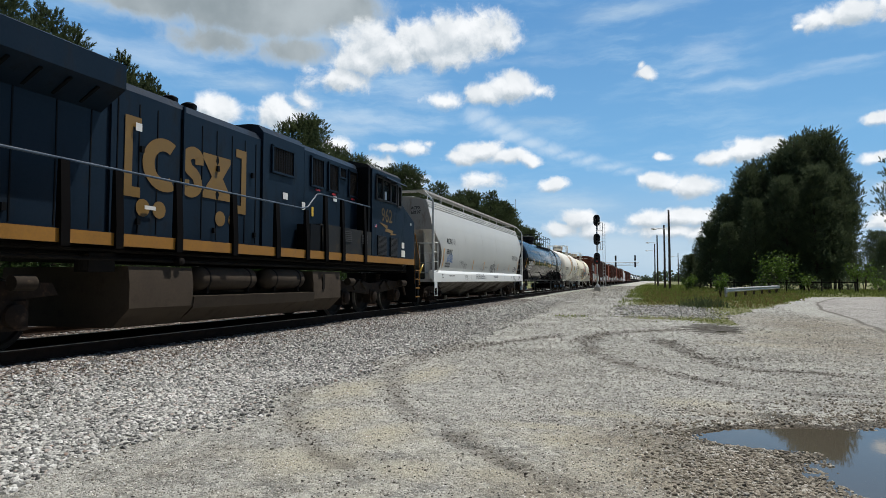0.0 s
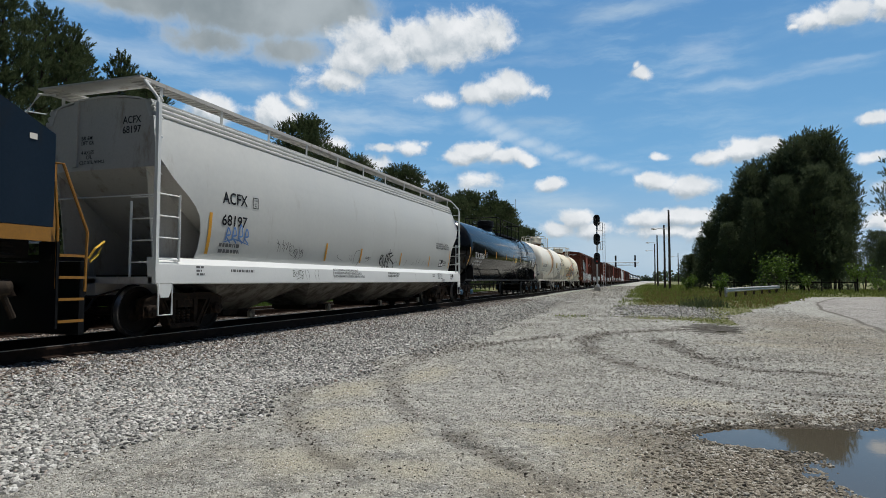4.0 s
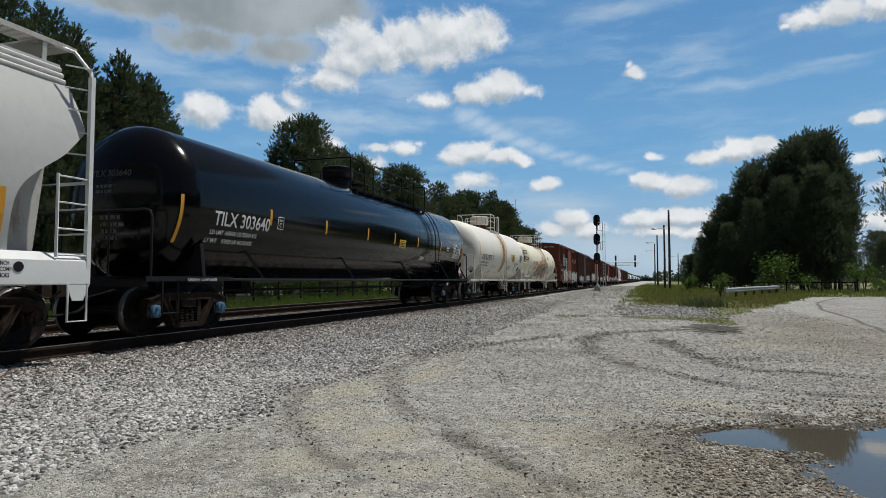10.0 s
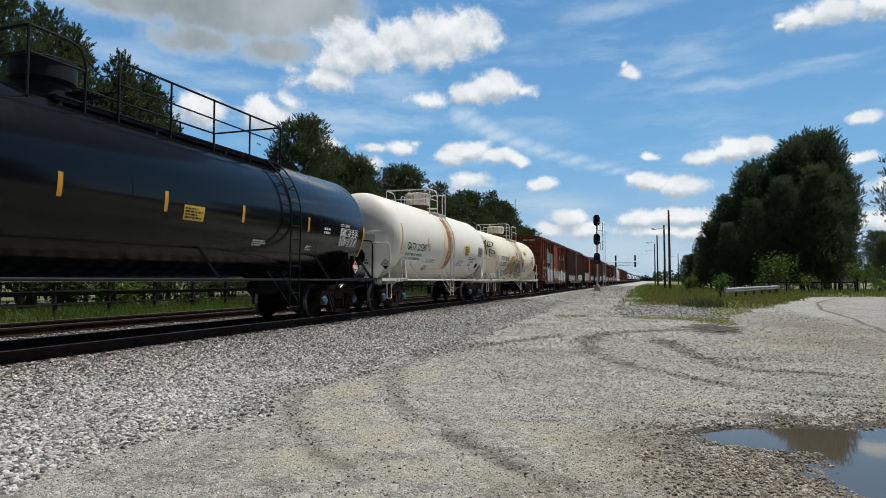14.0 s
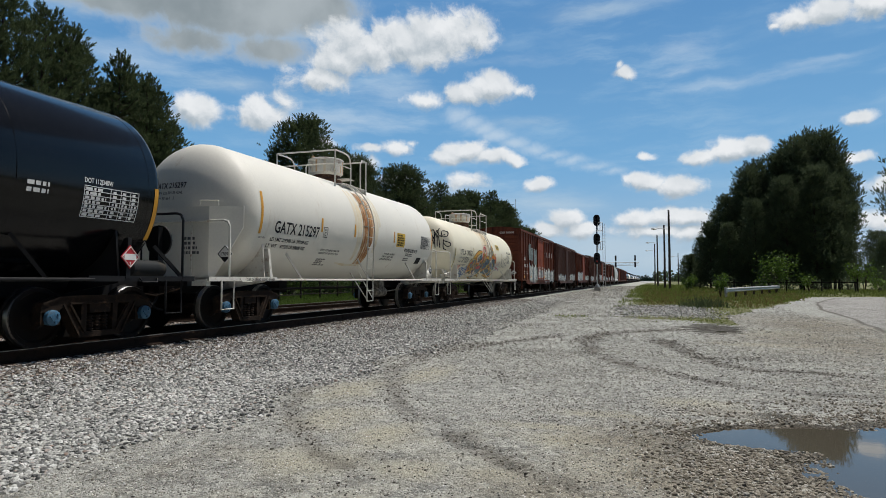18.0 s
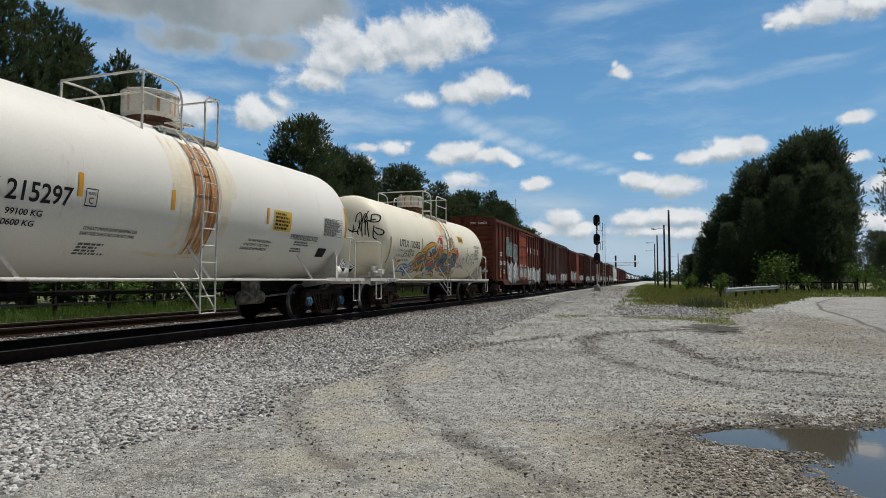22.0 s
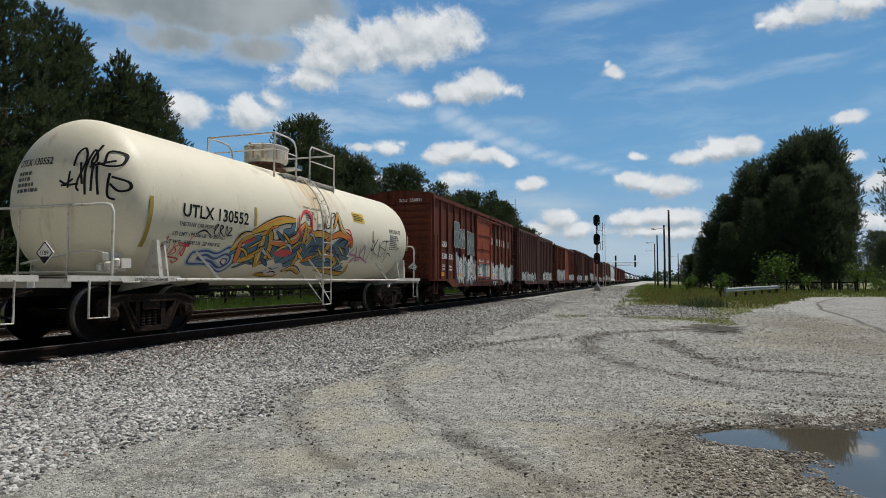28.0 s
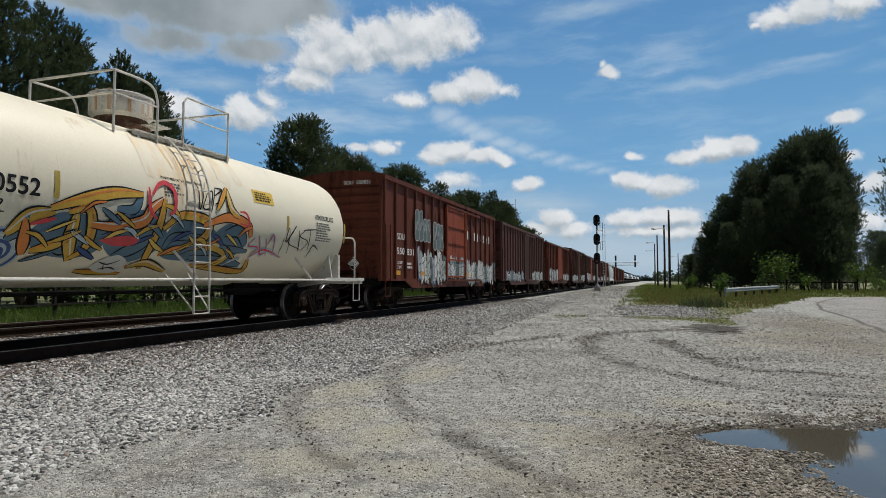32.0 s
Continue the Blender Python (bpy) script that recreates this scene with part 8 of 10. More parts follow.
    v.pipe([(1.2, 1.0, 1.15), (-0.9, 1.0, 1.15)], 0.02, 6)
    part("brake_valve", v, CREAM_TRIM, car)


black_tank()
cream_tank()
graffiti_tank()

# ------------------------------------------------------------------ covered hopper
def hopper_car(y0, L, paint, end_paint, sill_paint, label, detail=2):
    car = thing("hopper_car", pose(TRACK, y0, RAIL), label, "hopper car", "cars of the freight train")
    prof = [(1.42, 1.42), (1.60, 1.475), (1.9, 1.535), (2.1, 1.555), (2.25, 1.567), (2.4, 1.572), (2.57, 1.573), (2.77, 1.567), (2.87, 1.559), (3.05, 1.54), (3.15, 1.522), (3.25, 1.504), (3.35, 1.485), (3.62, 1.41), (3.84, 1.335), (3.94, 1.30)]
    cut = lambda z: float(np.interp(z, [1.42, 1.75, 2.05, 2.25, 2.4, 2.57, 2.77, 2.87, 3.25, 3.67, 3.95], [1.14, 1.2, 1.17, 1.11, 1.0, 0.8, 0.52, 0.4, 0.05, 0.12, 0.2]))
    n = 40
    for q in (1, -1):
        s = Shape()
        vs = []
        for z, x in prof:
            e = cut(z)
            for i in range(n + 1):
                y = e + (L - 2 * e) * i / n
                panel = 0.006 * math.sin(math.pi * ((y - 1) / 1.62 % 1)) if detail > 1 else 0
                vs.append((q * (x + panel), y, z))
        fs = [(j * (n + 1) + i, j * (n + 1) + i + 1, (j + 1) * (n + 1) + i + 1, (j + 1) * (n + 1) + i) for j in range(len(prof) - 1) for i in range(n)]
        if q < 0:
            fs = [f[::-1] for f in fs]
        s.add(vs, fs)
        part("side_sheet", s, paint, car)
        # stepped ribs below the roof
        r = Shape()
        for z, x in ((3.985, 1.275), (4.085, 1.23), (4.185, 1.185)):
            r.pipe([(q * x, 0.25, z), (q * x, L - 0.25, z)], 0.046, 10)
        r.box(q * 1.16, L / 2, 4.25, 0.06, L - 0.5, 0.03)
        r.prism([(q * 1.28, 0.25, 3.95), (q * 1.14, 0.25, 4.26), (q * 1.05, 0.25, 4.26), (q * 1.16, 0.25, 3.95)], (0, L - 0.5, 0))
        part("eave", r, paint, car)
        sl = Shape()
        sl.prism([(q * 1.46, 0, 0.95), (q * 1.60, 0, 0.95), (q * 1.625, 0, 0.97), (q * 1.625, 0, 1.12), (q * 1.61, 0, 1.30), (q * 1.50, 0, 1.42), (q * 1.42, 0, 1.42)], (0, L, 0))
        part("side_sill", sl, sill_paint, car, "white side sill")
    roof = Shape()
    rp = [(-1.14, 4.25), (-0.9, 4.33), (-0.45, 4.40), (0, 4.42), (0.45, 4.40), (0.9, 4.33), (1.14, 4.25)]
    roof.loft([[(x, y, z) for x, z in rp] + [(x, y, z - 0.03) for x, z in rp[::-1]] for y in (0.25, L - 0.25)])
    part("roof", roof, paint, car, fix=True)
    for o, e in ((1, 0.0), (-1, L)):
        ye = e + o * 0.27
        s = Shape()
        s.prism([(-1.295, ye, 3.94), (-1.14, ye, 4.25), (0, ye, 4.42), (1.14, ye, 4.25), (1.295, ye, 3.94), (1.405, ye, 3.62), (1.48, ye, 3.35), (1.53, ye, 3.05), (-1.53, ye, 3.05), (-1.48, ye, 3.35), (-1.405, ye, 3.62)], (0, o * 0.02, 0))
        a = [(-1.53, ye, 3.05), (1.53, ye, 3.05), (1.40, e + o * 2.9, 1.1), (-1.40, e + o * 2.9, 1.1)]
        s.add([Vector(p) for p in a] + [Vector(p) + Vector((0, o * 0.02, -0.02)) for p in a], [(0, 1, 2, 3), (7, 6, 5, 4), (0, 4, 5, 1), (1, 5, 6, 2), (2, 6, 7, 3), (3, 7, 4, 0)])
        part("end_sheet", s, end_paint, car, "grey sloping end sheet", fix=True)
        for x in (1.05, -1.05):
            part("end_web", Shape().prism([(x, e + o * 0.3, 3.15), (x, e + o * 0.55, 1.05), (x, e + o * 2.5, 1.05), (x, e + o * 2.6, 1.4)], (0.02, 0, 0)), end_paint, car)
        part("end_post", Shape().box(-0.55, e + o * 0.28, 3.75, 0.1, 0.1, 1.25), end_paint, car)
        p = Shape()
        p.box(0, e + o * 0.2, 1.02, 3.1, 0.4, 0.12)
        p.box(0, e + o * 1.6, 0.9, 0.6, 3.2, 0.3)
        part("end_platform", p, sill_paint if o < 0 else end_paint, car)
        for q in (1, -1):
            lad = Shape()
            lad.bar((q * 1.585, e + o * 0.03, 0.95), (q * 1.585, e + o * 0.03, 4.1), 0.07, 0.07)
            lad.pipe([(q * 1.585, e + o * 0.03, 4.0), (q * 1.56, e + o * 0.03, 4.18), (q * 1.25, e + o * 0.05, 4.52), (q * 1.15, e + o * 0.3, 4.56)], 0.028, 7)
            lad.pipe([(q * 1.6, e + o * 0.56, 1.35), (q * 1.6, e + o * 0.56, 2.55)], 0.022, 6)
            lad.pipe([(q * 1.0, e + o * 0.06, 1.05), (q * 1.0, e + o * 0.06, 2.4)], 0.022, 6)
            for k in range(4):
                z = 1.38 + 0.38 * k
                lad.pipe([(q * 1.6, e + o * 0.03, z), (q * 1.6, e + o * 0.56, z)], 0.014, 5)
                lad.pipe([(q * 1.585, e + o * 0.05, z - 0.05), (q * 1.0, e + o * 0.05, z - 0.05)], 0.014, 5)
            for k in range(5):
                z = 2.9 + 0.33 * k
                lad.pipe([(q * 1.585, e + o * 0.03, z), (q * 1.40, e + o * 0.33, z)], 0.013, 5)
            lad.prism([(q * 1.62, e + o * 0.02, 0.95), (q * 1.62, e + o * 0.40, 0.95), (q * 1.62, e + o * 0.3, 0.72), (q * 1.62, e + o * 0.12, 0.72)], (q * 0.015, 0, 0))
            stirrup(lad, q * 1.63, e + o * 0.22 - 0.16, 0.32, 0.97, 0.42)
            lad.pipe([(q * 1.6, e + o * 0.03, 2.5), (0, e + o * 0.03, 2.5)], 0.014, 5)
            part("ladder", lad, sill_paint, car)
        coupler(car, e, -o, 0.6)
    # roof walks on posts
    for q in (1, -1):
        g = Shape()
        for a in np.linspace(0.80, 1.18, 12):
            g.box(q * a, L / 2, 4.585, 0.024, L - 0.2, 0.03)
        g.box(q * 1.20, L / 2, 4.57, 0.02, L - 0.2, 0.075)
        k = int(L * 7)
        for i in range(k):
            g.box(q * 1.0, 0.2 + (L - 0.4) * i / (k - 1), 4.57, 0.40, 0.03, 0.02)
        part("roof_walk", g, end_paint, car, "open-grid roof walkway")
    for i in range(11):
        y = 0.5 + (L - 1.0) * i / 10
        for q in (1, -1):
            part("walk_post", Shape().bar((q * 1.17, y, 4.2), (q * 1.19, y, 4.56), 0.07, 0.012), paint, car)
    hatch = Shape().box(0, L / 2, 4.47, 0.6, L - 2.2, 0.12)
    part("hatch", hatch, paint, car)
    for y in (0.25, L - 0.25):
        part("cross_walk", Shape().box(0, y, 4.59, 2.4, 0.55, 0.03), end_paint, car)
    # discharge pockets: grimy, with their shade also put into the dark colour
    for k in range(4):
        y = 3.55 + (L - 7.1) * k / 3
        b = Shape()
        t, u = 1.95, 0.5
        top = [(-1.45, y - t, 1.02), (1.45, y - t, 1.02), (1.45, y + t, 1.02), (-1.45, y + t, 1.02)]
        low = [(-0.5, y - u, 0.34), (0.5, y - u, 0.34), (0.5, y + u, 0.34), (-0.5, y + u, 0.34)]
        mid = [(-1.45, y - t * 0.92, 0.96), (1.45, y - t * 0.92, 0.96), (1.45, y + t * 0.92, 0.96), (-1.45, y + t * 0.92, 0.96)]
        b.loft([low, mid, top])
        pk = part("pocket", b, POCKET_SHADE_GRIME, car, "grimy tapering discharge pocket, darkened for shade", fix=True)
        o = Shape()
        o.box(0, y, 0.30, 1.15, 0.85, 0.12)
        o.lathe([(-0.85, 0.085), (0.85, 0.085)], (0, y + 0.15, 0.26), "x", 14)
        part("outlet", o, CAST, pk)
        o2 = Shape().lathe([(0.85, 0.10), (0.93, 0.10)], (0, y + 0.15, 0.26), "x", 14)
        part("outlet_cap", o2, SHADED_GRIMY_CREAM, pk)
    part("center_sill", Shape().box(0, L / 2, 0.98, 0.5, L - 1.0, 0.28), UNDER, car)
    CARS.append((car, truck(car, 1.35) + truck(car, L - 1.35)))
    return car


def near_hopper():
    y0, L = 22.78, 17.87
    car = hopper_car(y0, L, WHITE_CAR, HOPPER_END, SILL_WHITE, "pale grey covered hopper car with white sill and roof walks")
    zs = [1.42, 1.60, 1.9, 2.3, 2.7, 3.05, 3.35, 3.62, 3.84, 3.94]
    xs = [1.42, 1.475, 1.535, 1.57, 1.57, 1.54, 1.485, 1.41, 1.335, 1.30]
    on = lambda u, v: (float(np.interp(v, zs, xs)) + 0.016, u, v)
    sill = lambda u, v: (1.6275 - 0.015 * max(0.0, v - 1.12) / 0.18, u, v)
    lettering("", on, [("ACFX", 1.76, 2.56, 0.23, 0.8), ("68197", 1.76, 2.12, 0.21, 0.8)], BLACK_PAINT, car, "car_number")
    lettering("", end_place(0.262), [("ACFX", 0.55, 3.86, 0.13, 0.42), ("68197", 0.55, 3.68, 0.13, 0.42)], BLACK_PAINT, car, "car_number")
    lettering("", end_place(0.262), [("BR 6M", -0.42, 3.62, 0.07, 0.26), ("DFT GR", -0.42, 3.53, 0.07, 0.3), ("4 AXLES", -0.42, 3.35, 0.07, 0.3), ("CPL", -0.3, 3.26, 0.07, 0.14), ("CLC STL WHLS", -0.46, 3.17, 0.06, 0.6)], BLACK_PAINT, car)
    lettering("", sill, [("NOTE: THIS CAR HAS FOUR COMPARTMENTS", 6.25, 1.27, 0.055, 1.5), ("THIS CAR EQUIPPED WITH 5235 PNEUMATIC OUTLETS", 6.25, 1.185, 0.055, 1.7), ("CAUTION: REMOVE BOTH CAPS BEFORE OPERATING OUTLETS", 6.25, 1.10, 0.055, 1.9),
                          ("CAUTION: OPEN HATCH BEFORE", 9.89, 1.22, 0.055, 1.0), ("UNLOADING COMPARTMENT", 9.89, 1.135, 0.055, 0.9),
                          ("EXW 10-8  H 3-8", 14.83, 1.24, 0.06, 0.55), ("EW  8-0  H 15-2", 14.83, 1.155, 0.06, 0.55), ("CU FT    5800", 14.85, 1.07, 0.06, 0.52),
                          ("2 INCH", 16.45, 1.22, 0.055, 0.18), ("HF COMP", 16.42, 1.14, 0.055, 0.24), ("SHOES", 16.45, 1.06, 0.055, 0.18)], BLACK_PAINT, car)
    lettering("", on, [("CAUTION: LINED CAR, DO NOT USE STEAM", 14.7, 2.45, 0.068, 1.5), ("BOILING WATER OR SHARP OBJECTS TO CLEAN", 14.7, 2.36, 0.068, 1.65), ("ENTER CAR WITH RUBBER SOLED SHOES ONLY", 14.7, 2.27, 0.068, 1.62), ("LEASED TO", 8.45, 1.66, 0.055, 0.36)], BLACK_PAINT, car)
    s = bars(Shape(), on, 1.75, 1.55, 0.95, 0.24, 2, 3)
    bars(s, on, 15.78, 1.6, 0.4, 0.22, 3, 5)
    bars(s, sill, 1.0, 1.1, 0.25, 0.2, 3, 6)
    bars(s, sill, 2.0, 1.17, 1.05, 0.09, 1, 7)
    bars(s, sill, 14.2, 1.14, 0.4, 0.12, 2, 8)
    part("small_print", s, GREY_PAINT, car, smooth=0)
    bx = Shape()
    oblong(bx, on, 15.25, 1.57, 0.46, 0.28, 1, 2)
    part("data_panel", bx, BLACK_PAINT, car, "black-framed data panel", smooth=0)
    on2 = lambda u, v: (on(u, v)[0] + 0.004, u, v)
    w = Shape()
    for a, b in ((15.28, 1.72), (15.28, 1.6), (15.5, 1.6)):
        oblong(w, on2, a, b, 0.18, 0.1, 1, 1)
    part("data_fields", w, WHITE_PAINT, car, smooth=0)
    plate_box(car, on, 2.75, 2.55, 0.18, 0.22, BLACK_PAINT)
    for y, h in ((1.38, 0.8), (5.98, 0.46), (8.06, 0.42), (11.13, 0.42), (14.02, 0.42), (16.5, 0.72)):
        part("reflector", oblong(Shape(), on, y, 1.53, 0.085, h, 1, 6), YELLOW, car, "amber reflective strip", smooth=0)
    rnd = random.Random(3)
    t, b = Shape(), Shape()
    word = [[(9.5, 1.66), (9.63, 1.77), (9.55, 1.82), (9.47, 1.63), (9.64, 1.47)], [(9.67, 1.83), (9.81, 1.38), (9.94, 1.85)], [(9.98, 1.39), (9.92, 1.79), (10.08, 1.76), (10.02, 1.59)], [(10.18, 2.04), (10.13, 1.39)], [(10.01, 1.86), (10.37, 1.92)], [(10.48, 1.86), (10.24, 1.74), (10.57, 1.58), (10.62, 1.44), (10.39, 1.37), (10.2, 1.5)]]
    for row in word:
        stroke(t, row, 0.042, on2, 8, False)
    part("graffiti_tag", t, BLACK_PAINT, car, "dark green-black scrawled tag", smooth=0)
    t = Shape()
    for row in [[(7.7, 1.47), (7.66, 1.68), (7.76, 1.85), (7.99, 1.9)], [(7.87, 1.4), (7.98, 1.54), (8.06, 1.68)], [(8.4, 1.65), (8.48, 1.74)], [(11.54, 1.52), (11.74, 1.72)], [(12.23, 1.54), (12.42, 1.67)], [(12.68, 1.6), (12.81, 1.9)], [(12.89, 1.61), (13.09, 1.84)], [(13.29, 1.59), (13.49, 1.81)]]:
        stroke(t, row, 0.02, on2, 6)
    for y, v, sc in ((3.75, 1.95, 0.8), (4.4, 1.8, 0.7)):
        for k in range(4):
            a = y + 0.2 * k * sc
            j = lambda f: f * sc + rnd.uniform(-0.06, 0.06)
            stroke(t, [(a + j(0), v + j(0)), (a + j(0.08), v + j(-0.18)), (a + j(0.02), v + j(-0.3))], 0.015, on2, 5, False)
            stroke(t, [(a + j(0.02), v + j(-0.15)), (a + j(0.16), v + j(-0.12)), (a + j(0.1), v + j(-0.34))], 0.015, on2, 5, False)
    for k in range(16):
        a = rnd.uniform(4.2, 14.8)
        stroke(t, [(a, 1.75), (a + rnd.uniform(-0.15, 0.2), 1.65), (a + rnd.uniform(-0.2, 0.3), 1.56)], 0.012, on2, 5)
    for k in range(10):
        a = rnd.uniform(2.8, 14)
        stroke(t, [(a, 1.28), (a + rnd.uniform(-0.05, 0.1), 1.18), (a + rnd.uniform(-0.05, 0.1), 1.04)], 0.012, sill, 5)
    part("graffiti_tag", t, GREY_PAINT, car, "dark scrawled tags", smooth=0)
    for k in range(4):
        a = 1.9 + 0.2 * k
        stroke(b, [(a, 1.82), (a + 0.06, 2.1 + rnd.uniform(-0.05, 0.1)), (a + 0.14, 1.95), (a + 0.02, 1.9), (a + 0.16, 1.78)], 0.035, on2, 6, False)
    stroke(b, [(1.85, 1.78), (2.2, 1.85), (2.7, 1.76)], 0.03, on2, 6)
    part("graffiti_blue", b, SPRAY_TAGBLUE, car, "blue scrawled tag", smooth=0)
    e = Shape()
    for row in [[(0.0, 0.9), (0.16, 0.95), (0.2, 0.78), (0.06, 0.62), (0.22, 0.55), (0.2, 0.36), (0.02, 0.34)], [(0.1, 0.95), (0.07, 0.34)], [(0.42, 0.8), (0.3, 0.72), (0.28, 0.4), (0.42, 0.36)], [(0.28, 0.58), (0.4, 0.6)],
                [(0.46, 0.34), (0.54, 0.95), (0.62, 0.4)], [(0.48, 0.56), (0.62, 0.58)], [(0.6, 0.95), (0.86, 0.9)], [(0.72, 0.92), (0.71, 0.36)], [(0.96, 0.86), (0.82, 0.78), (0.94, 0.6), (0.9, 0.44), (0.76, 0.46)],
                [(0.9, 0.42), (0.8, 0.38), (0.8, 0.12), (0.94, 0.16)], [(0.8, 0.27), (1.0, 0.3)], [(0.34, 0.02), (0.44, 0.1), (0.68, 0.22)]]:
        stroke(e, [(4.27 + 0.50 * a, 1.03 + 0.24 * b) for a, b in row], 0.011, sill, 5, False)
    part("graffiti_green", e, SPRAY_OLIVE, car, "dark green scrawled tag", smooth=0)
    # raised black disc paints the dark of a hole; the sill is uncut
    part("sill_hole", Shape().lathe([(1.626, 0.07), (1.634, 0.07)], (0, 16.75, 1.2), "x", 14), BLACK_PAINT, car, smooth=0)
    part("card_holder", Shape().box(1.64, 15.5, 1.02, 0.02, 0.22, 0.1), GALV, car)


# ------------------------------------------------------------------ boxcars
def boxcar(y0, L, paint, door_paint, label, detail=1, door=(6.4, 9.3), posts=18, hi=4.42, seed=0, louvre=False):
    car = thing("boxcar", pose(TRACK, y0, RAIL), label, "boxcar", "cars of the freight train")
    W = 1.46
    rnd = random.Random(seed)
    b = Shape()
    b.box(0, L / 2, (hi + 1.02) / 2, 2 * W, L, hi - 1.02)
    part("body", b, paint, car)
    r = Shape()
    rp = [(-W - 0.05, hi - 0.02), (-W - 0.05, hi + 0.05), (-0.7, hi + 0.17), (0, hi + 0.22), (0.7, hi + 0.17), (W + 0.05, hi + 0.05), (W + 0.05, hi - 0.02)]
    r.prism([(x, -0.04, z) for x, z in rp], (0, L + 0.08, 0))
    for i in range(int(L / 1.1)):
        y = 0.5 + i * 1.1
        r.prism([(x, y, z + 0.025) for x, z in rp[1:6]] + [(x, y, z - 0.02) for x, z in rp[5:0:-1]], (0, 0.08, 0))
    part("roof", r, GALV if seed % 3 == 1 else paint, car, fix=True)
    for q in (1, -1):
        t = Shape()
        t.box(q * (W + 0.05), L / 2, hi - 0.05, 0.08, L, 0.13)
        part("top_rail", t, paint, car)
        s = Shape()
        s.prism([(q * (W + 0.01), 0.0, 1.06), (q * (W + 0.01), 0.0, 1.0), (q * (W + 0.01), 1.9, 1.0), (q * (W + 0.01), 2.6, 0.74), (q * (W + 0.01), L - 2.6, 0.74), (q * (W + 0.01), L - 1.9, 1.0), (q * (W + 0.01), L, 1.0), (q * (W + 0.01), L, 1.06), (q * (W + 0.01), L / 2, 1.12)], (q * 0.05, 0, 0))
        part("side_sill", s, paint, car, fix=True)
        for i in range(posts):
            y = 0.12 + (L - 0.24) * i / (posts - 1)
            if door[0] - 0.15 < y < door[1] + 0.15:
                continue
            part("side_post", Shape().prism([(q * W, y - 0.07, 1.05), (q * (W + 0.075), y - 0.04, 1.05), (q * (W + 0.075), y + 0.04, 1.05), (q * W, y + 0.07, 1.05)], (0, 0, hi - 1.15)), paint, car)
        d = Shape()
        d.box(q * (W + 0.05), (door[0] + door[1]) / 2, 2.62, 0.06, door[1] - door[0], 3.0)
        dr = part("door", d, door_paint, car, "sliding side door")
        f = Shape()
        for y in (door[0] + 0.05, door[1] - 0.05):
            f.box(q * (W + 0.10), y, 2.62, 0.05, 0.12, 3.0)
        k = 14 if louvre else 4
        for i in range(k + 1):
            f.box(q * (W + 0.095), (door[0] + door[1]) / 2, 1.18 + 2.88 * i / k, 0.045, door[1] - door[0], 0.07)
        part("door_frame", f, door_paint, dr)
        part("lock_rod", Shape().pipe([(q * (W + 0.13), door[1] - 0.3, 1.1), (q * (W + 0.13), door[1] - 0.3, 4.1)], 0.02, 6), door_paint, dr)
        for z in (1.02, 4.16):
            part("door_track", Shape().box(q * (W + 0.09), (door[0] + door[1]) / 2 + 1.2, z, 0.09, (door[1] - door[0]) * 1.9, 0.09), paint, car)
        for e, o in ((0.0, 1), (L, -1)):
            lad = Shape()
            for y in (e + o * 0.1, e + o * 0.5):
                lad.box(q * (W + 0.09), y, 1.9, 0.03, 0.03, 1.9)
            for i in range(5):
                lad.pipe([(q * (W + 0.12), e + o * 0.1, 1.1 + 0.4 * i), (q * (W + 0.12), e + o * 0.5, 1.1 + 0.4 * i)], 0.014, 5)
            stirrup(lad, q * (W + 0.08), e + o * 0.3 - 0.2, 0.4, 1.02, 0.5)
            part("ladder", lad, paint, car)
    for e, o in ((0.0, 1), (L, -1)):
        c = Shape()
        k = 11 if detail > 1 else 7
        for i in range(k):
            z = 1.35 + (hi - 1.75) * i / (k - 1)
            c.prism([(-W * 0.93, e, z - 0.09), (-W * 0.93, e - o * 0.055, z), (-W * 0.93, e, z + 0.09)], (2 * W * 0.93, 0, 0))
        part("end_corrugation", c, paint, car, fix=True)
        m = Shape()
        m.prism([(-W, e, hi), (0, e, hi + 0.2), (W, e, hi), (W, e, hi - 0.3), (-W, e, hi - 0.3)], (0, -o * 0.03, 0))
        for q in (1, -1):
            m.box(q * (W - 0.04), e - o * 0.03, 2.7, 0.1, 0.07, 3.4)
        part("end_frame", m, paint, car, fix=True)
        p = Shape().box(0, e, 0.98, 2.8, 0.1, 0.2).box(0, e - o * 0.2, 1.22, 1.3, 0.35, 0.04)
        part("end_sill", p, UNDER, car)
        coupler(car, e, -o, 0.75)
    u = Shape()
    u.box(0, L / 2, 0.86, 0.5, L - 0.2, 0.3)
    u.lathe([(-0.4, 0.0), (-0.4, 0.16), (0.4, 0.16), (0.4, 0.0)], (0.9, L * 0.42, 0.7), "y", 12)
    for i in range(7):
        u.box(0, 2.5 + (L - 5) * i / 6, 0.95, 2.6, 0.12, 0.14)
    part("underframe", u, UNDER, car)
    CARS.append((car, truck(car, 1.6) + truck(car, L - 1.6)))
    W2 = W + 0.012
    return car, side_place(W2)


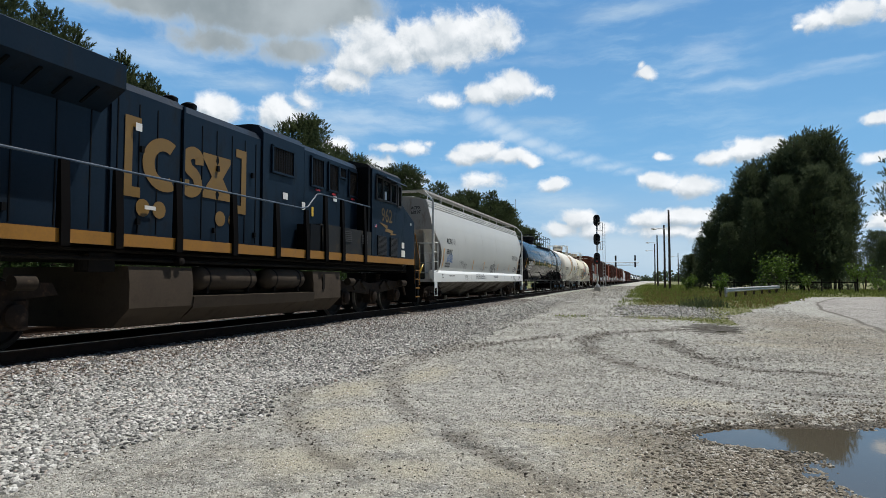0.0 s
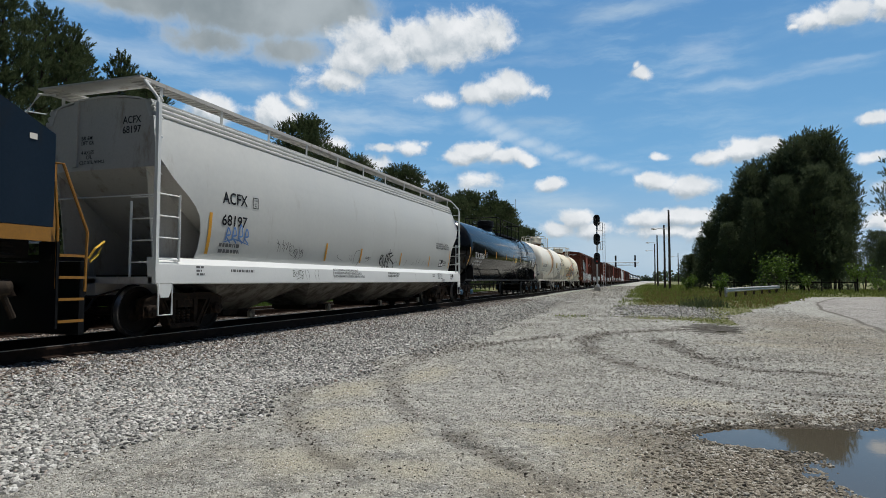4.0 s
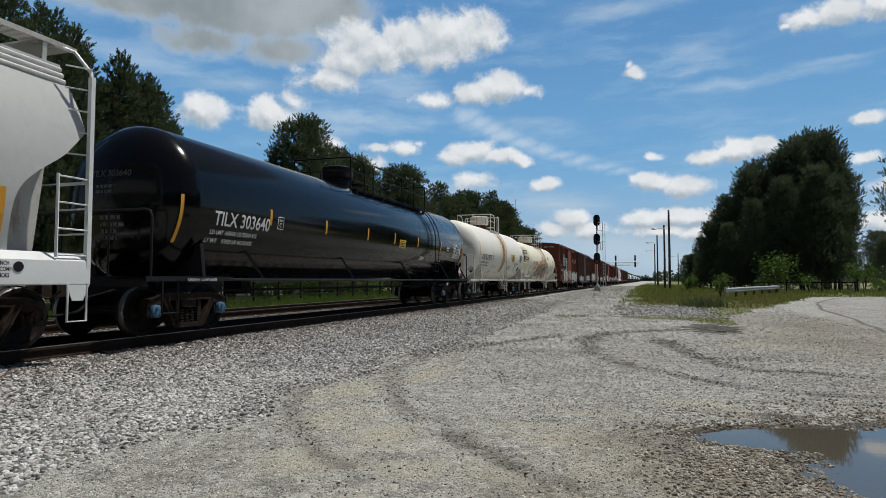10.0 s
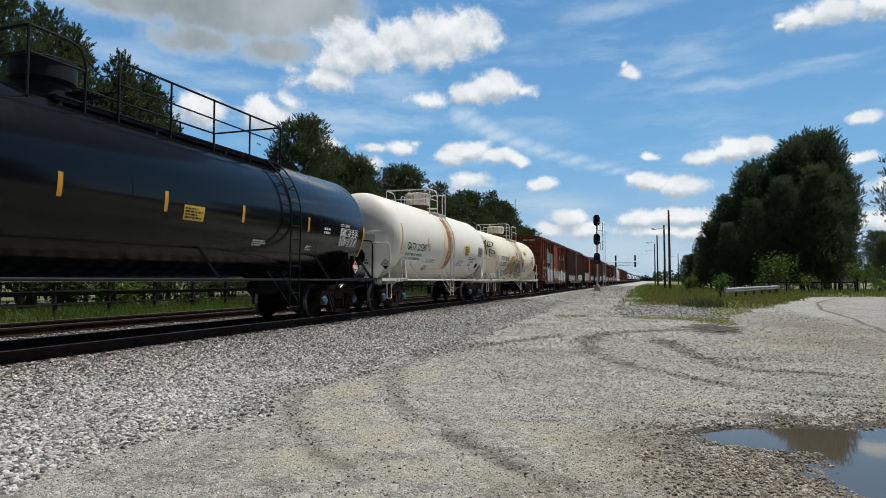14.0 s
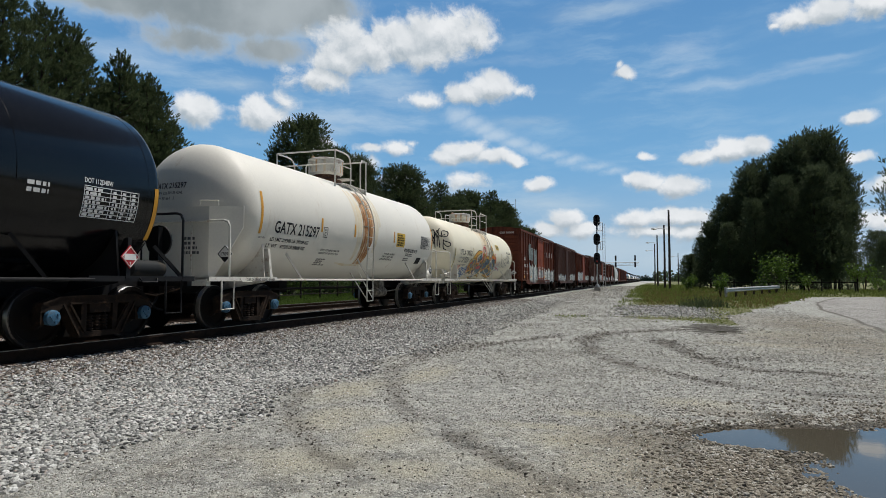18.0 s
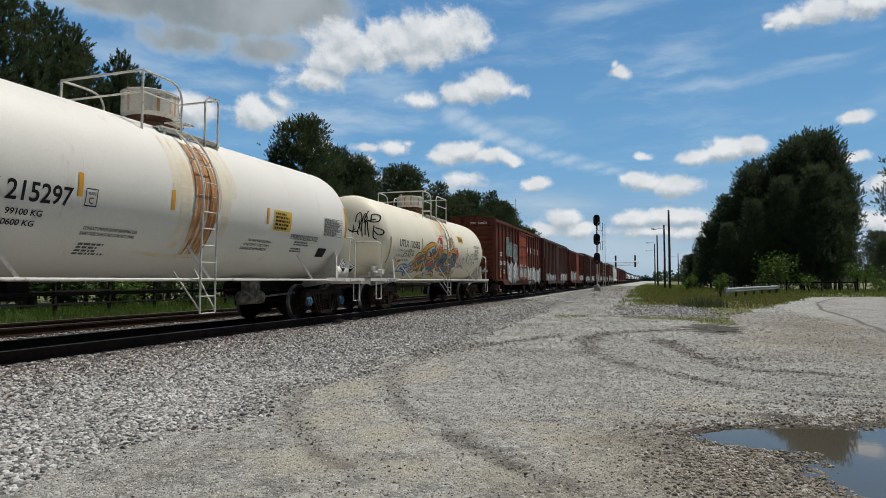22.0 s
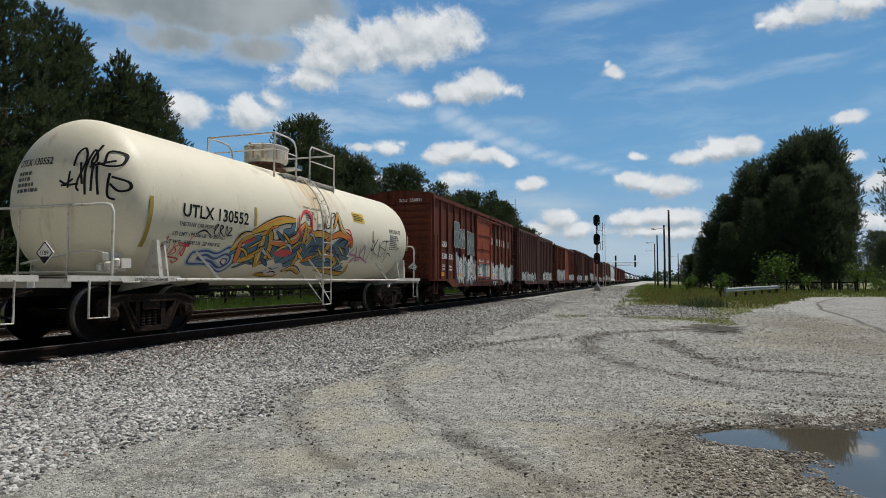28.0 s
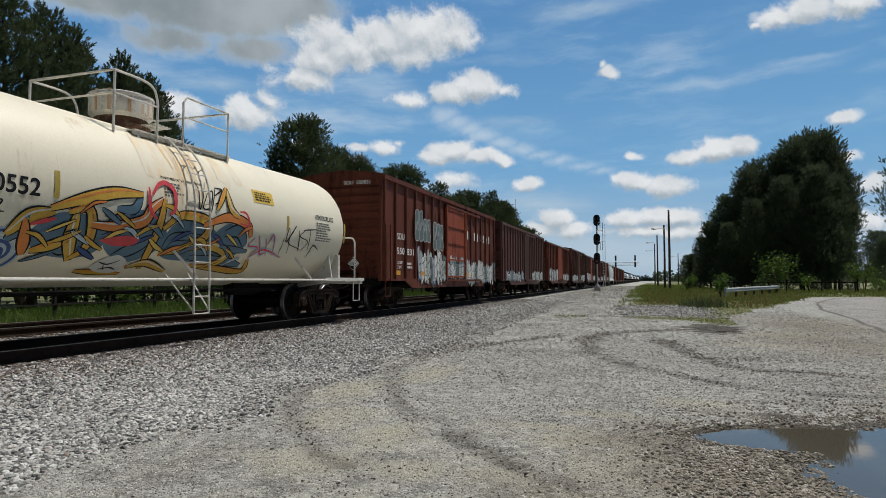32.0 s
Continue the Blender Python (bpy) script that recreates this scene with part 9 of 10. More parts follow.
def box_graffiti(car, seed, L, rows, door):
    """Overlapping silver, grey and pale blue spiked fill-ins with dark outlines along the side."""
    rnd = random.Random(seed)
    x = 1.46
    fills = (SPRAY_GREY, SPRAY_WHITE, SPRAY_WHITE, SPRAY_GREY, SPRAY_MOSS)
    i = 0
    for a, b, lo, hi in rows:
        y = a
        while y < b:
            d = rnd.uniform(0.35, 0.75)
            top = hi + rnd.uniform(-0.22, 0.08)
            low = lo + rnd.uniform(-0.04, 0.1)
            q = lambda f, g: (y + d * (f + rnd.uniform(-0.12, 0.12)), low + (top - low) * (g + rnd.uniform(-0.1, 0.1)))
            pts = [q(0, 0), q(0.1, 0.35), q(-0.02, 0.92), q(0.3, 1.0), q(0.42, 0.88), q(0.6, 0.98), q(0.98, 0.9), q(0.88, 0.5), q(1.1, 0.3), q(0.95, 0), q(0.5, 0.15)]
            e = x + 0.083 + 0.0007 * (i % 9)
            piece = part("graffiti_fill", patch(Shape(), pts, side_place(e), 2), fills[(i + seed) % 5], car, "silver-grey graffiti", smooth=0)
            k = Shape()
            stroke(k, pts + pts[:1], 0.028, side_place(e + 0.0003), 2, False)
            stroke(k, [q(0.2, 0.15), q(0.5, 0.45), q(0.35, 0.75)], 0.028, side_place(e + 0.0003), 5)
            stroke(k, [q(0.1, 0.6), q(0.5, 0.62), q(0.8, 0.85)], 0.04, side_place(e + 0.0003), 5)
            stroke(k, [q(0.15, 0.3), q(0.45, 0.28), q(0.9, 0.4)], 0.03, side_place(e + 0.0003), 5)
            stroke(k, [q(0.7, 0.1), q(0.65, 0.4), q(0.85, 0.7)], 0.036, side_place(e + 0.0003), 5)
            part("outline", k, BLACK_PAINT if i % 5 else SPRAY_BLUE, piece, smooth=0)
            y += d * 0.62
            i += 1


def near_boxcar():
    car, on = boxcar(92.6, 15.1, BOX_RED, DOOR_RED, "rust-red fifty-foot boxcar with silver graffiti along its side", 2, (6.4, 9.25), 17, 4.42, 2)
    lettering("", side_place(1.482), [("SOU", 1.2, 2.42, 0.22, 0.66), ("550", 1.2, 1.92, 0.22, 0.68), ("831", 2.1, 1.92, 0.22, 0.68)], WHITE_PAINT, car, "car_number")
    lettering("", side_place(1.482), [("LD LMT", 1.2, 1.58, 0.10, 0.5), ("LT WT", 1.2, 1.42, 0.10, 0.42)], WHITE_PAINT, car)
    lettering("", end_place(-0.036), [("SOU  550831", 0.1, 4.16, 0.12, 0.95)], WHITE_PAINT, car, "car_number")
    s = Shape()
    for i in range(8):
        oblong(s, side_place(1.482), 9.75 + i * 0.58, 2.95, 0.17, 0.38, 1, 1)
    bars(s, side_place(1.482), 2.15, 1.42, 0.5, 0.26, 2, 9)
    part("small_print", s, WHITE_PAINT, car, "faded white lettering", smooth=0)
    box_graffiti(car, 5, 15.1, [(3.0, 6.2, 0.8, 2.15), (9.4, 14.7, 0.8, 1.95), (6.5, 9.2, 1.05, 2.0)], None)
    w = Shape()
    rnd = random.Random(2)
    for y0, z0, n in ((2.75, 3.2, 4), (4.75, 2.95, 3)):
        for k in range(n):
            a = y0 + 0.42 * k
            top = z0 + rnd.uniform(0.1, 0.4)
            pts = [(a, z0 - 0.6), (a + 0.02, top - 0.1), (a + 0.12, top), (a + 0.34, top), (a + 0.37, top - 0.4), (a + 0.3, z0 - 0.2), (a + 0.4, z0 - 0.45), (a + 0.36, z0 - 0.7), (a + 0.1, z0 - 0.72)]
            piece = part("graffiti_letter", patch(Shape(), pts, side_place(1.545), 4), SPRAY_MOSS, car, "grey-green letter outlined in white", smooth=0)
            ed = Shape()
            stroke(ed, pts + pts[:1], 0.022, side_place(1.5455), 4, False)
            stroke(ed, [(a + 0.12, z0 - 0.35), (a + 0.2, z0), (a + 0.3, z0 - 0.3)], 0.02, side_place(1.5455), 4, False)
            part("outline", ed, SPRAY_WHITE, piece, smooth=0)
    for y in (1.0, 3.4, 5.8, 9.5, 12.0, 14.4):
        part("reflector", oblong(Shape(), side_place(1.546), y, 1.2, 0.36, 0.15, 1, 1), YELLOW, car, "amber reflective strip", smooth=0)
    return car


def more_cars():
    paints = [(BOX_BROWN, BOX_BROWN), (BOX_RED, DOOR_RED), (BOX_RUST, BOX_RUST), (BOX_BROWN, DOOR_RED), (BOX_RED, BOX_RED), (BOX_RUST, DOOR_RED)]
    y = 109.45
    for i, (a, b) in enumerate(paints):
        car, on = boxcar(y, 15.1, a, b, ("dark brown", "faded red", "rusty brown")[i % 3] + " boxcar with tags along its lower side", 1, (6.2, 9.0) if i % 2 else (6.6, 8.6), (20, 17, 22)[i % 3], (4.4, 4.25, 4.5)[i % 3], i, i % 2 == 0)
        box_graffiti(car, 20 + i, 15.1, [(1.0, 6.0, 0.95, 1.6 + 0.4 * (i % 2)), (9.6, 14.0, 0.95, 1.7)], None)
        y += 16.85
    hopper_car(y, 16.0, WHITE_CAR, HOPPER_END, SILL_WHITE, "far pale grey covered hopper car", 1)
    y += 18.0
    for i in range(4):
        boxcar(y, 15.1, (BOX_RED, BOX_RUST, BOX_BROWN)[i % 3], (DOOR_RED, BOX_RUST, BOX_BROWN)[i % 3], "far rust-red boxcar with a sliding door", 1, (6.2, 9.0), 15, 4.4, 7 + i)
        y += 16.85
    for i in range(20):
        tank_car(y, 16.0, 0.8, 15.2, 1.5, 2.45, BLACK_CAR if i % 4 != 2 else CREAM, BLACK_PAINT, "far black tank car at the end of the train", 1, (2.0, 2.0), black=True)
        y += 17.2


# ------------------------------------------------------------------ locomotive
def locomotive():
    car = thing("locomotive", pose(TRACK, 0.0, RAIL), "dark blue and yellow diesel freight locomotive, dusty below the deck", "locomotive")
    H = 1.02                       # half width of the hood
    # frame and walkway
    f = Shape()
    f.box(0, 10.6, 1.52, 2.2, 20.6, 0.34)
    f.box(0, 10.6, 1.73, 3.0, 20.4, 0.05)
    part("main_frame", f, UNDER, car)
    for q in (1, -1):
        s = Shape()
        s.prism([(q * 1.46, 0.4, 1.57), (q * 1.53, 0.4, 1.57), (q * 1.53, 0.4, 1.77), (q * 1.46, 0.4, 1.77)], (0, 20.5, 0))
        part("deck_edge", s, LOCO_YELLOW, car, "yellow sill stripe")
    # long hood in sections: (from, to, height, half width)
    def hood(name, a, b, z, w, m=LOCO_BLUE):
        c = Shape()
        c.prism([(-w, a, 1.75), (w, a, 1.75), (w, a, z - 0.22), (w - 0.16, a, z - 0.04), (w - 0.4, a, z), (-w + 0.4, a, z), (-w + 0.16, a, z - 0.04), (-w, a, z - 0.22)], (0, b - a, 0))
        return part(name, c, m, car, fix=True)

    h1 = hood("engine_hood", 0.6, 9.72, 4.55, H)
    h2 = hood("engine_hood", 9.72, 12.28, 4.52, H)
    h3 = hood("blower_hood", 12.28, 14.1, 4.72, H + 0.04)
    h4 = hood("equipment_hood", 14.1, 17.35, 4.66, H + 0.04)
    # radiator overhang
    r = Shape()
    r.prism([(-1.54, 0.8, 4.12), (-1.54, 0.8, 4.52), (-1.1, 0.8, 4.72), (1.1, 0.8, 4.72), (1.54, 0.8, 4.52), (1.54, 0.8, 4.12), (1.0, 0.8, 3.78), (-1.0, 0.8, 3.78)], (0, 7.0, 0))
    part("radiator_wing", r, LOCO_BLUE, car, "overhanging radiator housing", fix=True)
    g = Shape()
    for k in range(14):
        g.box(1.27, 1.1 + k * 0.48, 3.94, 0.42, 0.05, 0.03, Matrix.Rotation(-0.5, 3, "Y"))
    part("radiator_grille", g, LOCO_BLACK, car)
    # doors: seams, hinges and latches
    for y in (5.2, 6.3, 7.0, 7.62, 8.15, 8.62, 9.05, 9.66, 10.25, 10.7, 11.2, 11.65, 12.05, 12.25):
        part("door_seam", Shape().box(H + 0.004, y, 3.0, 0.012, 0.022, 2.3), LOCO_BLACK, car)
    for y, z in ((6.2, 2.05), (8.6, 2.05), (8.66, 3.35), (10.62, 2.05), (10.7, 3.35), (12.0, 2.05), (11.9, 3.4), (12.9, 2.05), (13.9, 2.05)):
        part("door_latch", Shape().box(H + 0.03, y, z, 0.05, 0.07, 0.11), LOCO_BLACK, car)
    for y in (8.0, 8.05, 9.7, 12.3, 14.12):
        part("hinge_post", Shape().box(H + 0.02, y, 3.1, 0.05, 0.05, 2.6), LOCO_BLUE, car)
    for y, z, w, h in ((5.3, 2.55, 0.4, 0.06), (8.85, 2.32, 0.26, 0.07), (8.55, 3.72, 0.14, 0.14), (13.2, 3.1, 0.2, 0.16), (14.05, 2.95, 0.16, 0.2), (15.75, 3.35, 0.2, 0.16)):
        part("notice", Shape().box(H + 0.058, y, z, 0.006, w, h), WHITE_PAINT, car)
    part("notice", Shape().box(H + 0.058, 14.5, 2.85, 0.006, 0.1, 0.25), SIGN_YELLOW, car)
    # vents
    def vent(a, b, z0, z1, slats, parent):
        x = H + 0.045
        v = part("vent", Shape().box(x, (a + b) / 2, (z0 + z1) / 2, 0.03, b - a, z1 - z0), LOCO_BLACK, parent, "dark mesh-covered air intake")
        e = Shape()
        for zz in (z0, z1):
            e.box(x + 0.02, (a + b) / 2, zz, 0.05, b - a + 0.06, 0.05)
        for yy in (a, b):
            e.box(x + 0.02, yy, (z0 + z1) / 2, 0.05, 0.05, z1 - z0)
        part("vent_frame", e, LOCO_BLUE, v)
        t = Shape()
        for k in range(slats):
            t.box(x + 0.018, (a + b) / 2, z0 + (z1 - z0) * (k + 0.5) / slats, 0.012, b - a, 0.012)
        for k in range(slats):
            t.box(x + 0.018, a + (b - a) * (k + 0.5) / slats, (z0 + z1) / 2, 0.012, 0.012, z1 - z0)
        part("mesh", t, UNDER, v)

    vent(12.62, 13.55, 3.62, 4.25, 9, h3)
    vent(14.42, 15.08, 3.55, 4.33, 8, h4)
    vent(15.36, 15.92, 3.55, 4.33, 8, h4)
    vent(16.0, 16.4, 4.02, 4.33, 5, h4)
    vent(16.6, 17.12, 3.55, 4.33, 8, h4)
    for y in (14.75, 15.65, 16.85):
        part("warning_label", Shape().box(H + 0.07, y, 3.47, 0.006, 0.22, 0.05), PLACARD_RED, car)
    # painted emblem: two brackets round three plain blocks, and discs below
    P = side_place(H + 0.016)
    lg = Shape()
    for a, o in ((8.29, 1), (11.68, -1)):
        lg.prism([(H + 0.013, a, 2.48), (H + 0.013, a, 3.90), (H + 0.013, a + o * 0.36, 3.90), (H + 0.013, a + o * 0.36, 3.72), (H + 0.013, a + o * 0.17, 3.72), (H + 0.013, a + o * 0.17, 2.66), (H + 0.013, a + o * 0.36, 2.66), (H + 0.013, a + o * 0.36, 2.48)], (0.003, 0, 0))
    part("emblem_bracket", lg, LOGO_YELLOW, car, "yellow painted brackets", fix=True)
    E = side_place(H + 0.015)
    CX, CW1, CZ, CH, SX, WX = 9.22, 0.53, 3.16, 0.50, 9.96, 10.71
    ring = Shape()
    arc = [radians(58 + 244 * k / 22) for k in range(23)]
    ring.add([E(CX + CW1 * math.cos(t) * f, CZ + CH * math.sin(t) * g) for t in arc for f, g in ((1, 1), (0.47, 0.52))], [(2 * k, 2 * k + 2, 2 * k + 3, 2 * k + 1) for k in range(22)])
    part("emblem_ring", ring, LOGO_YELLOW, car, "yellow painted open ring", smooth=0)
    slab = Shape()
    bend = spline([(SX + 0.30, CZ + 0.20, 0), (SX + 0.26, CZ + 0.40, 0), (SX, CZ + 0.45, 0), (SX - 0.24, CZ + 0.32, 0), (SX - 0.16, CZ + 0.08, 0), (SX + 0.16, CZ - 0.08, 0), (SX + 0.24, CZ - 0.32, 0), (SX, CZ - 0.45, 0), (SX - 0.26, CZ - 0.40, 0), (SX - 0.30, CZ - 0.20, 0)], 4)
    stroke(slab, [(SX + 0.68 * (p.x - SX), CZ + 0.86 * (p.y - CZ)) for p in bend], 0.24, E, 2, False)
    part("emblem_block", slab, LOGO_YELLOW, car, "yellow painted winding block", smooth=0)
    waist = Shape()
    waist.add([E(WX + u, CZ + 0.82 * v) for u, v in ((-0.44, -0.56), (-0.02, -0.56), (-0.06, -0.42), (0.0, -0.3), (0.06, -0.42), (0.02, -0.56), (0.44, -0.56), (0.44, -0.42), (0.17, 0.0), (0.42, 0.42), (0.42, 0.56), (0.02, 0.56), (0.05, 0.42), (0.0, 0.3), (-0.05, 0.42), (-0.02, 0.56), (-0.44, 0.56), (-0.44, 0.42), (-0.17, 0.0), (-0.44, -0.42))],
              [(0, 1, 2, 19), (2, 3, 18, 19), (3, 4, 7, 8), (4, 5, 6, 7), (3, 8, 13, 18), (8, 9, 12, 13), (9, 10, 11, 12), (13, 14, 17, 18), (14, 15, 16, 17)])
    part("emblem_block", waist, LOGO_YELLOW, car, "yellow painted waisted block", smooth=0)
    for y in (8.72, 9.11, 10.82, 11.25):
        part("emblem_disc", Shape().lathe([(H + 0.012, 0.16), (H + 0.017, 0.16)], (0, y, 2.31), "x", 20), LOGO_YELLOW, car)
    # walkway handrail on stanchions
    rail = Shape()
    rail.pipe([(1.47, 0.6, 2.80), (1.47, 13.35, 2.80), (1.47, 13.6, 2.86), (1.47, 14.05, 3.24), (1.47, 14.25, 3.27), (1.47, 17.25, 3.27)], 0.02, 8)
    part("handrail", rail, RAIL_PAINT, car, "worn blue-grey handrail")
    for y, z in ((3.4, 2.8), (5.1, 2.8), (6.75, 2.8), (7.72, 2.8), (9.06, 2.8), (10.65, 2.8), (12.2, 2.8), (13.5, 2.8), (14.45, 3.27), (15.4, 3.27), (16.8, 3.27)):
        st = Shape()
        st.prism([(1.45, y - 0.075, 1.78), (1.535, y - 0.075, 1.78), (1.535, y - 0.075, 1.52), (1.575, y - 0.075, 1.52), (1.575, y - 0.075, 1.9), (1.51, y - 0.06, z - 0.02), (1.45, y - 0.06, z - 0.02)], (0, 0.15, 0))
        part("stanchion", st, STANCHION, car, fix=True)
    # raised side box ahead of the cab, with louvres
    sb = Shape()
    sb.box(1.26, 15.75, 2.12, 0.48, 3.1, 0.75)
    part("side_box", sb, LOCO_GREY, car, "dusty grey equipment box")
    # solid black block painting the darkness of the gap at the step
    part("step_gap", Shape().box(1.3, 14.0, 2.1, 0.4, 0.6, 0.7), LOCO_BLACK, car)
    for a, b, z0, z1 in ((15.5, 15.95, 2.1, 2.42), (16.6, 17.0, 2.1, 2.38)):
        lv = Shape()
        for k in range(6):
            lv.box(1.51, (a + b) / 2, z0 + (z1 - z0) * (k + 0.5) / 6, 0.03, b - a, 0.028)
        part("louvre", lv, LOUVRE_GREY, car)
    # black slab that paints the shade of the recess behind the cab
    part("cab_rear", Shape().box(1.0, 17.25, 3.3, 0.9, 0.14, 2.4), LOCO_BLACK, car)
    # cab and nose
    CW = 1.5
    c = Shape()
    c.prism([(CW, 17.35, 1.78), (CW, 20.95, 1.78), (CW, 20.95, 3.12), (CW, 19.78, 3.62), (CW, 19.62, 4.50), (CW, 17.35, 4.50)], (-0.05, 0, 0))
    c.prism([(-CW, 17.35, 1.78), (-CW, 20.95, 1.78), (-CW, 20.95, 3.12), (-CW, 19.78, 3.62), (-CW, 19.62, 4.50), (-CW, 17.35, 4.50)], (0.05, 0, 0))
    part("cab_side", c, LOCO_BLUE, car, fix=True)
    n = Shape()
    n.prism([(-1.45, 19.70, 1.78), (-1.45, 20.93, 1.78), (-1.45, 20.93, 3.1), (-1.45, 19.76, 3.6), (-1.45, 19.70, 3.6)], (2.9, 0, 0))
    part("nose", n, LOCO_BLUE, car, fix=True)
    rf = Shape()
    rf.prism([(-1.5, 17.3, 4.48), (-1.35, 17.3, 4.62), (-0.8, 17.3, 4.74), (0.8, 17.3, 4.74), (1.35, 17.3, 4.62), (1.5, 17.3, 4.48)], (0, 2.4, 0))
    part("cab_roof", rf, LOCO_GREY, car, fix=True)
    wb = Shape().box(0, 17.4, 3.1, 2.9, 0.08, 2.7)
    part("cab_wall", wb, LOCO_BLUE, car)
    ws = Shape()
    ws.box(0, 19.66, 4.05, 2.8, 0.05, 0.85)
    part("windshield", ws, GLASS_DARK, car)
    # opaque near-black panes paint the dim cab inside behind open side windows
    for a, b, z0, z1 in ((17.62, 18.08, 3.58, 4.28), (18.12, 18.68, 3.58, 4.25), (18.72, 19.18, 3.58, 4.22), (19.32, 19.62, 3.52, 4.22)):
        w = part("window", Shape().box(CW + 0.012, (a + b) / 2, (z0 + z1) / 2, 0.02, b - a, z1 - z0), GLASS_DARK, car, "near-black pane painting the dim inside of an open cab window")
        e = Shape()
        for zz in (z0, z1):
            e.box(CW + 0.03, (a + b) / 2, zz, 0.045, b - a + 0.05, 0.045)
        for yy in (a, b):
            e.box(CW + 0.03, yy, (z0 + z1) / 2, 0.045, 0.045, z1 - z0)
        part("window_frame", e, LOUVRE_GREY, w)
    aw = Shape()
    aw.add([(CW, 17.65, 4.40), (CW, 19.45, 4.36), (CW + 0.34, 19.4, 4.22), (CW + 0.34, 17.7, 4.26), (CW, 17.65, 4.37), (CW, 19.45, 4.33), (CW + 0.34, 19.4, 4.19), (CW + 0.34, 17.7, 4.23)],
           [(0, 1, 2, 3), (7, 6, 5, 4), (0, 4, 5, 1), (1, 5, 6, 2), (2, 6, 7, 3), (3, 7, 4, 0)])
    part("sunshade", aw, RAIL_PAINT, car, "steel awning over the cab windows", fix=True)
    part("mirror", Shape().box(CW + 0.12, 18.1, 3.72, 0.03, 0.12, 0.26), GALV, car)
    lettering("", side_place(CW + 0.006), [("962", 18.05, 2.92, 0.42, 0.86)], LOGO_YELLOW, car, "car_number", "yellow painted numerals")
    bo = Shape().prism([(CW + 0.004, 17.85, 2.86), (CW + 0.004, 18.55, 2.80), (CW + 0.004, 18.50, 2.70), (CW + 0.004, 19.0, 2.66), (CW + 0.004, 18.93, 2.58), (CW + 0.004, 19.35, 2.55), (CW + 0.004, 18.75, 2.50), (CW + 0.004, 18.8, 2.58), (CW + 0.004, 18.3, 2.60), (CW + 0.004, 18.4, 2.70)], (0.003, 0, 0))
    part("emblem_bolt", bo, LOGO_YELLOW, car, "yellow zigzag stripe", fix=True)
    fl = part("flag_decal", Shape().box(CW + 0.004, 17.62, 2.72, 0.004, 0.15, 0.09), WHITE_PAINT, car, "small striped flag decal")
    for k in range(4):
        part("stripe", Shape().box(CW + 0.007, 17.62, 2.684 + 0.024 * k, 0.003, 0.15, 0.011), PLACARD_RED, fl)
    part("canton", Shape().box(CW + 0.0095, 17.58, 2.743, 0.003, 0.06, 0.045), SPRAY_BLUE, fl)
    for a, b in ((17.72, 18.42), (18.72, 19.34)):
        gp = part("louvre_panel", Shape().box(CW + 0.01, (a + b) / 2, 2.12, 0.02, b - a, 0.62), LOCO_BLACK, car)
        t = Shape()
        for k in range(16):
            t.box(CW + 0.03, (a + b) / 2, 1.84 + 0.58 * k / 15, 0.022, b - a - 0.04, 0.018)
        part("louvre", t, LOUVRE_GREY, gp)
    for a, b, z0, z1, m in ((19.75, 19.98, 2.12, 2.32, CREAM), (19.73, 20.05, 1.82, 2.05, CREAM), (20.55, 20.66, 2.98, 3.06, CREAM)):
        part("notice", Shape().box(CW + 0.006, (a + b) / 2, (z0 + z1) / 2, 0.006, b - a, z1 - z0), m, car)
    ho = Shape().box(0.9, 18.4, 4.72, 0.3, 0.5, 0.05).pipe([(1.15, 18.3, 4.66), (1.15, 18.3, 4.78), (1.15, 18.8, 4.78), (1.15, 18.8, 4.66)], 0.02, 6)
    part("roof_fitting", ho, LOCO_BLACK, car)
    for y in (9.95, 10.5):
        part("exhaust_stack", Shape().lathe([(0, 0.13), (0.14, 0.16), (0.2, 0.16), (0.24, 0.1)], (0.45, y, 4.5), "z", 14), LOCO_BLACK, car)
    # front steps, pilot and rails
    fs = Shape()
    fs.box(0, 21.25, 1.35, 2.9, 0.55, 0.08)
    fs.box(0, 21.5, 0.75, 2.9, 0.1, 1.1)
    for k in range(4):
        fs.box(1.35, 21.25, 0.42 + 0.32 * k, 0.35, 0.42, 0.03)
    fs.box(1.35, 21.02, 0.95, 0.35, 0.04, 1.25)
    part("step_well", fs, LOCO_BLACK, car)
    se = Shape()
    for k in range(4):
        se.box(1.53, 21.25, 0.42 + 0.32 * k, 0.02, 0.42, 0.04)
    part("step_edge", se, LOCO_YELLOW, car, "yellow step edges")
    gr = Shape()
    gr.pipe([(1.5, 21.02, 0.9), (1.5, 21.02, 1.75), (1.45, 21.0, 2.45)], 0.022, 7)
    gr.pipe([(1.5, 21.5, 0.85), (1.5, 21.52, 1.75), (1.48, 21.1, 2.72), (1.3, 21.05, 2.74)], 0.022, 7)
    part("step_rail", gr, LOCO_YELLOW, car, "yellow grab rails")
    part("corner_post", Shape().box(1.25, 21.08, 2.15, 0.12, 0.12, 1.2), LOCO_YELLOW, car)
    part("lever", Shape().pipe([(1.5, 21.55, 1.35), (1.55, 21.62, 1.5), (1.55, 21.78, 1.62), (1.5, 21.72, 1.42), (1.5, 21.58, 1.3)], 0.02, 6), SIGN_YELLOW, car, "yellow uncoupling lever")
    coupler(car, 21.7, 1, 0.55)
    # fuel tank with air reservoirs
    t = Shape()
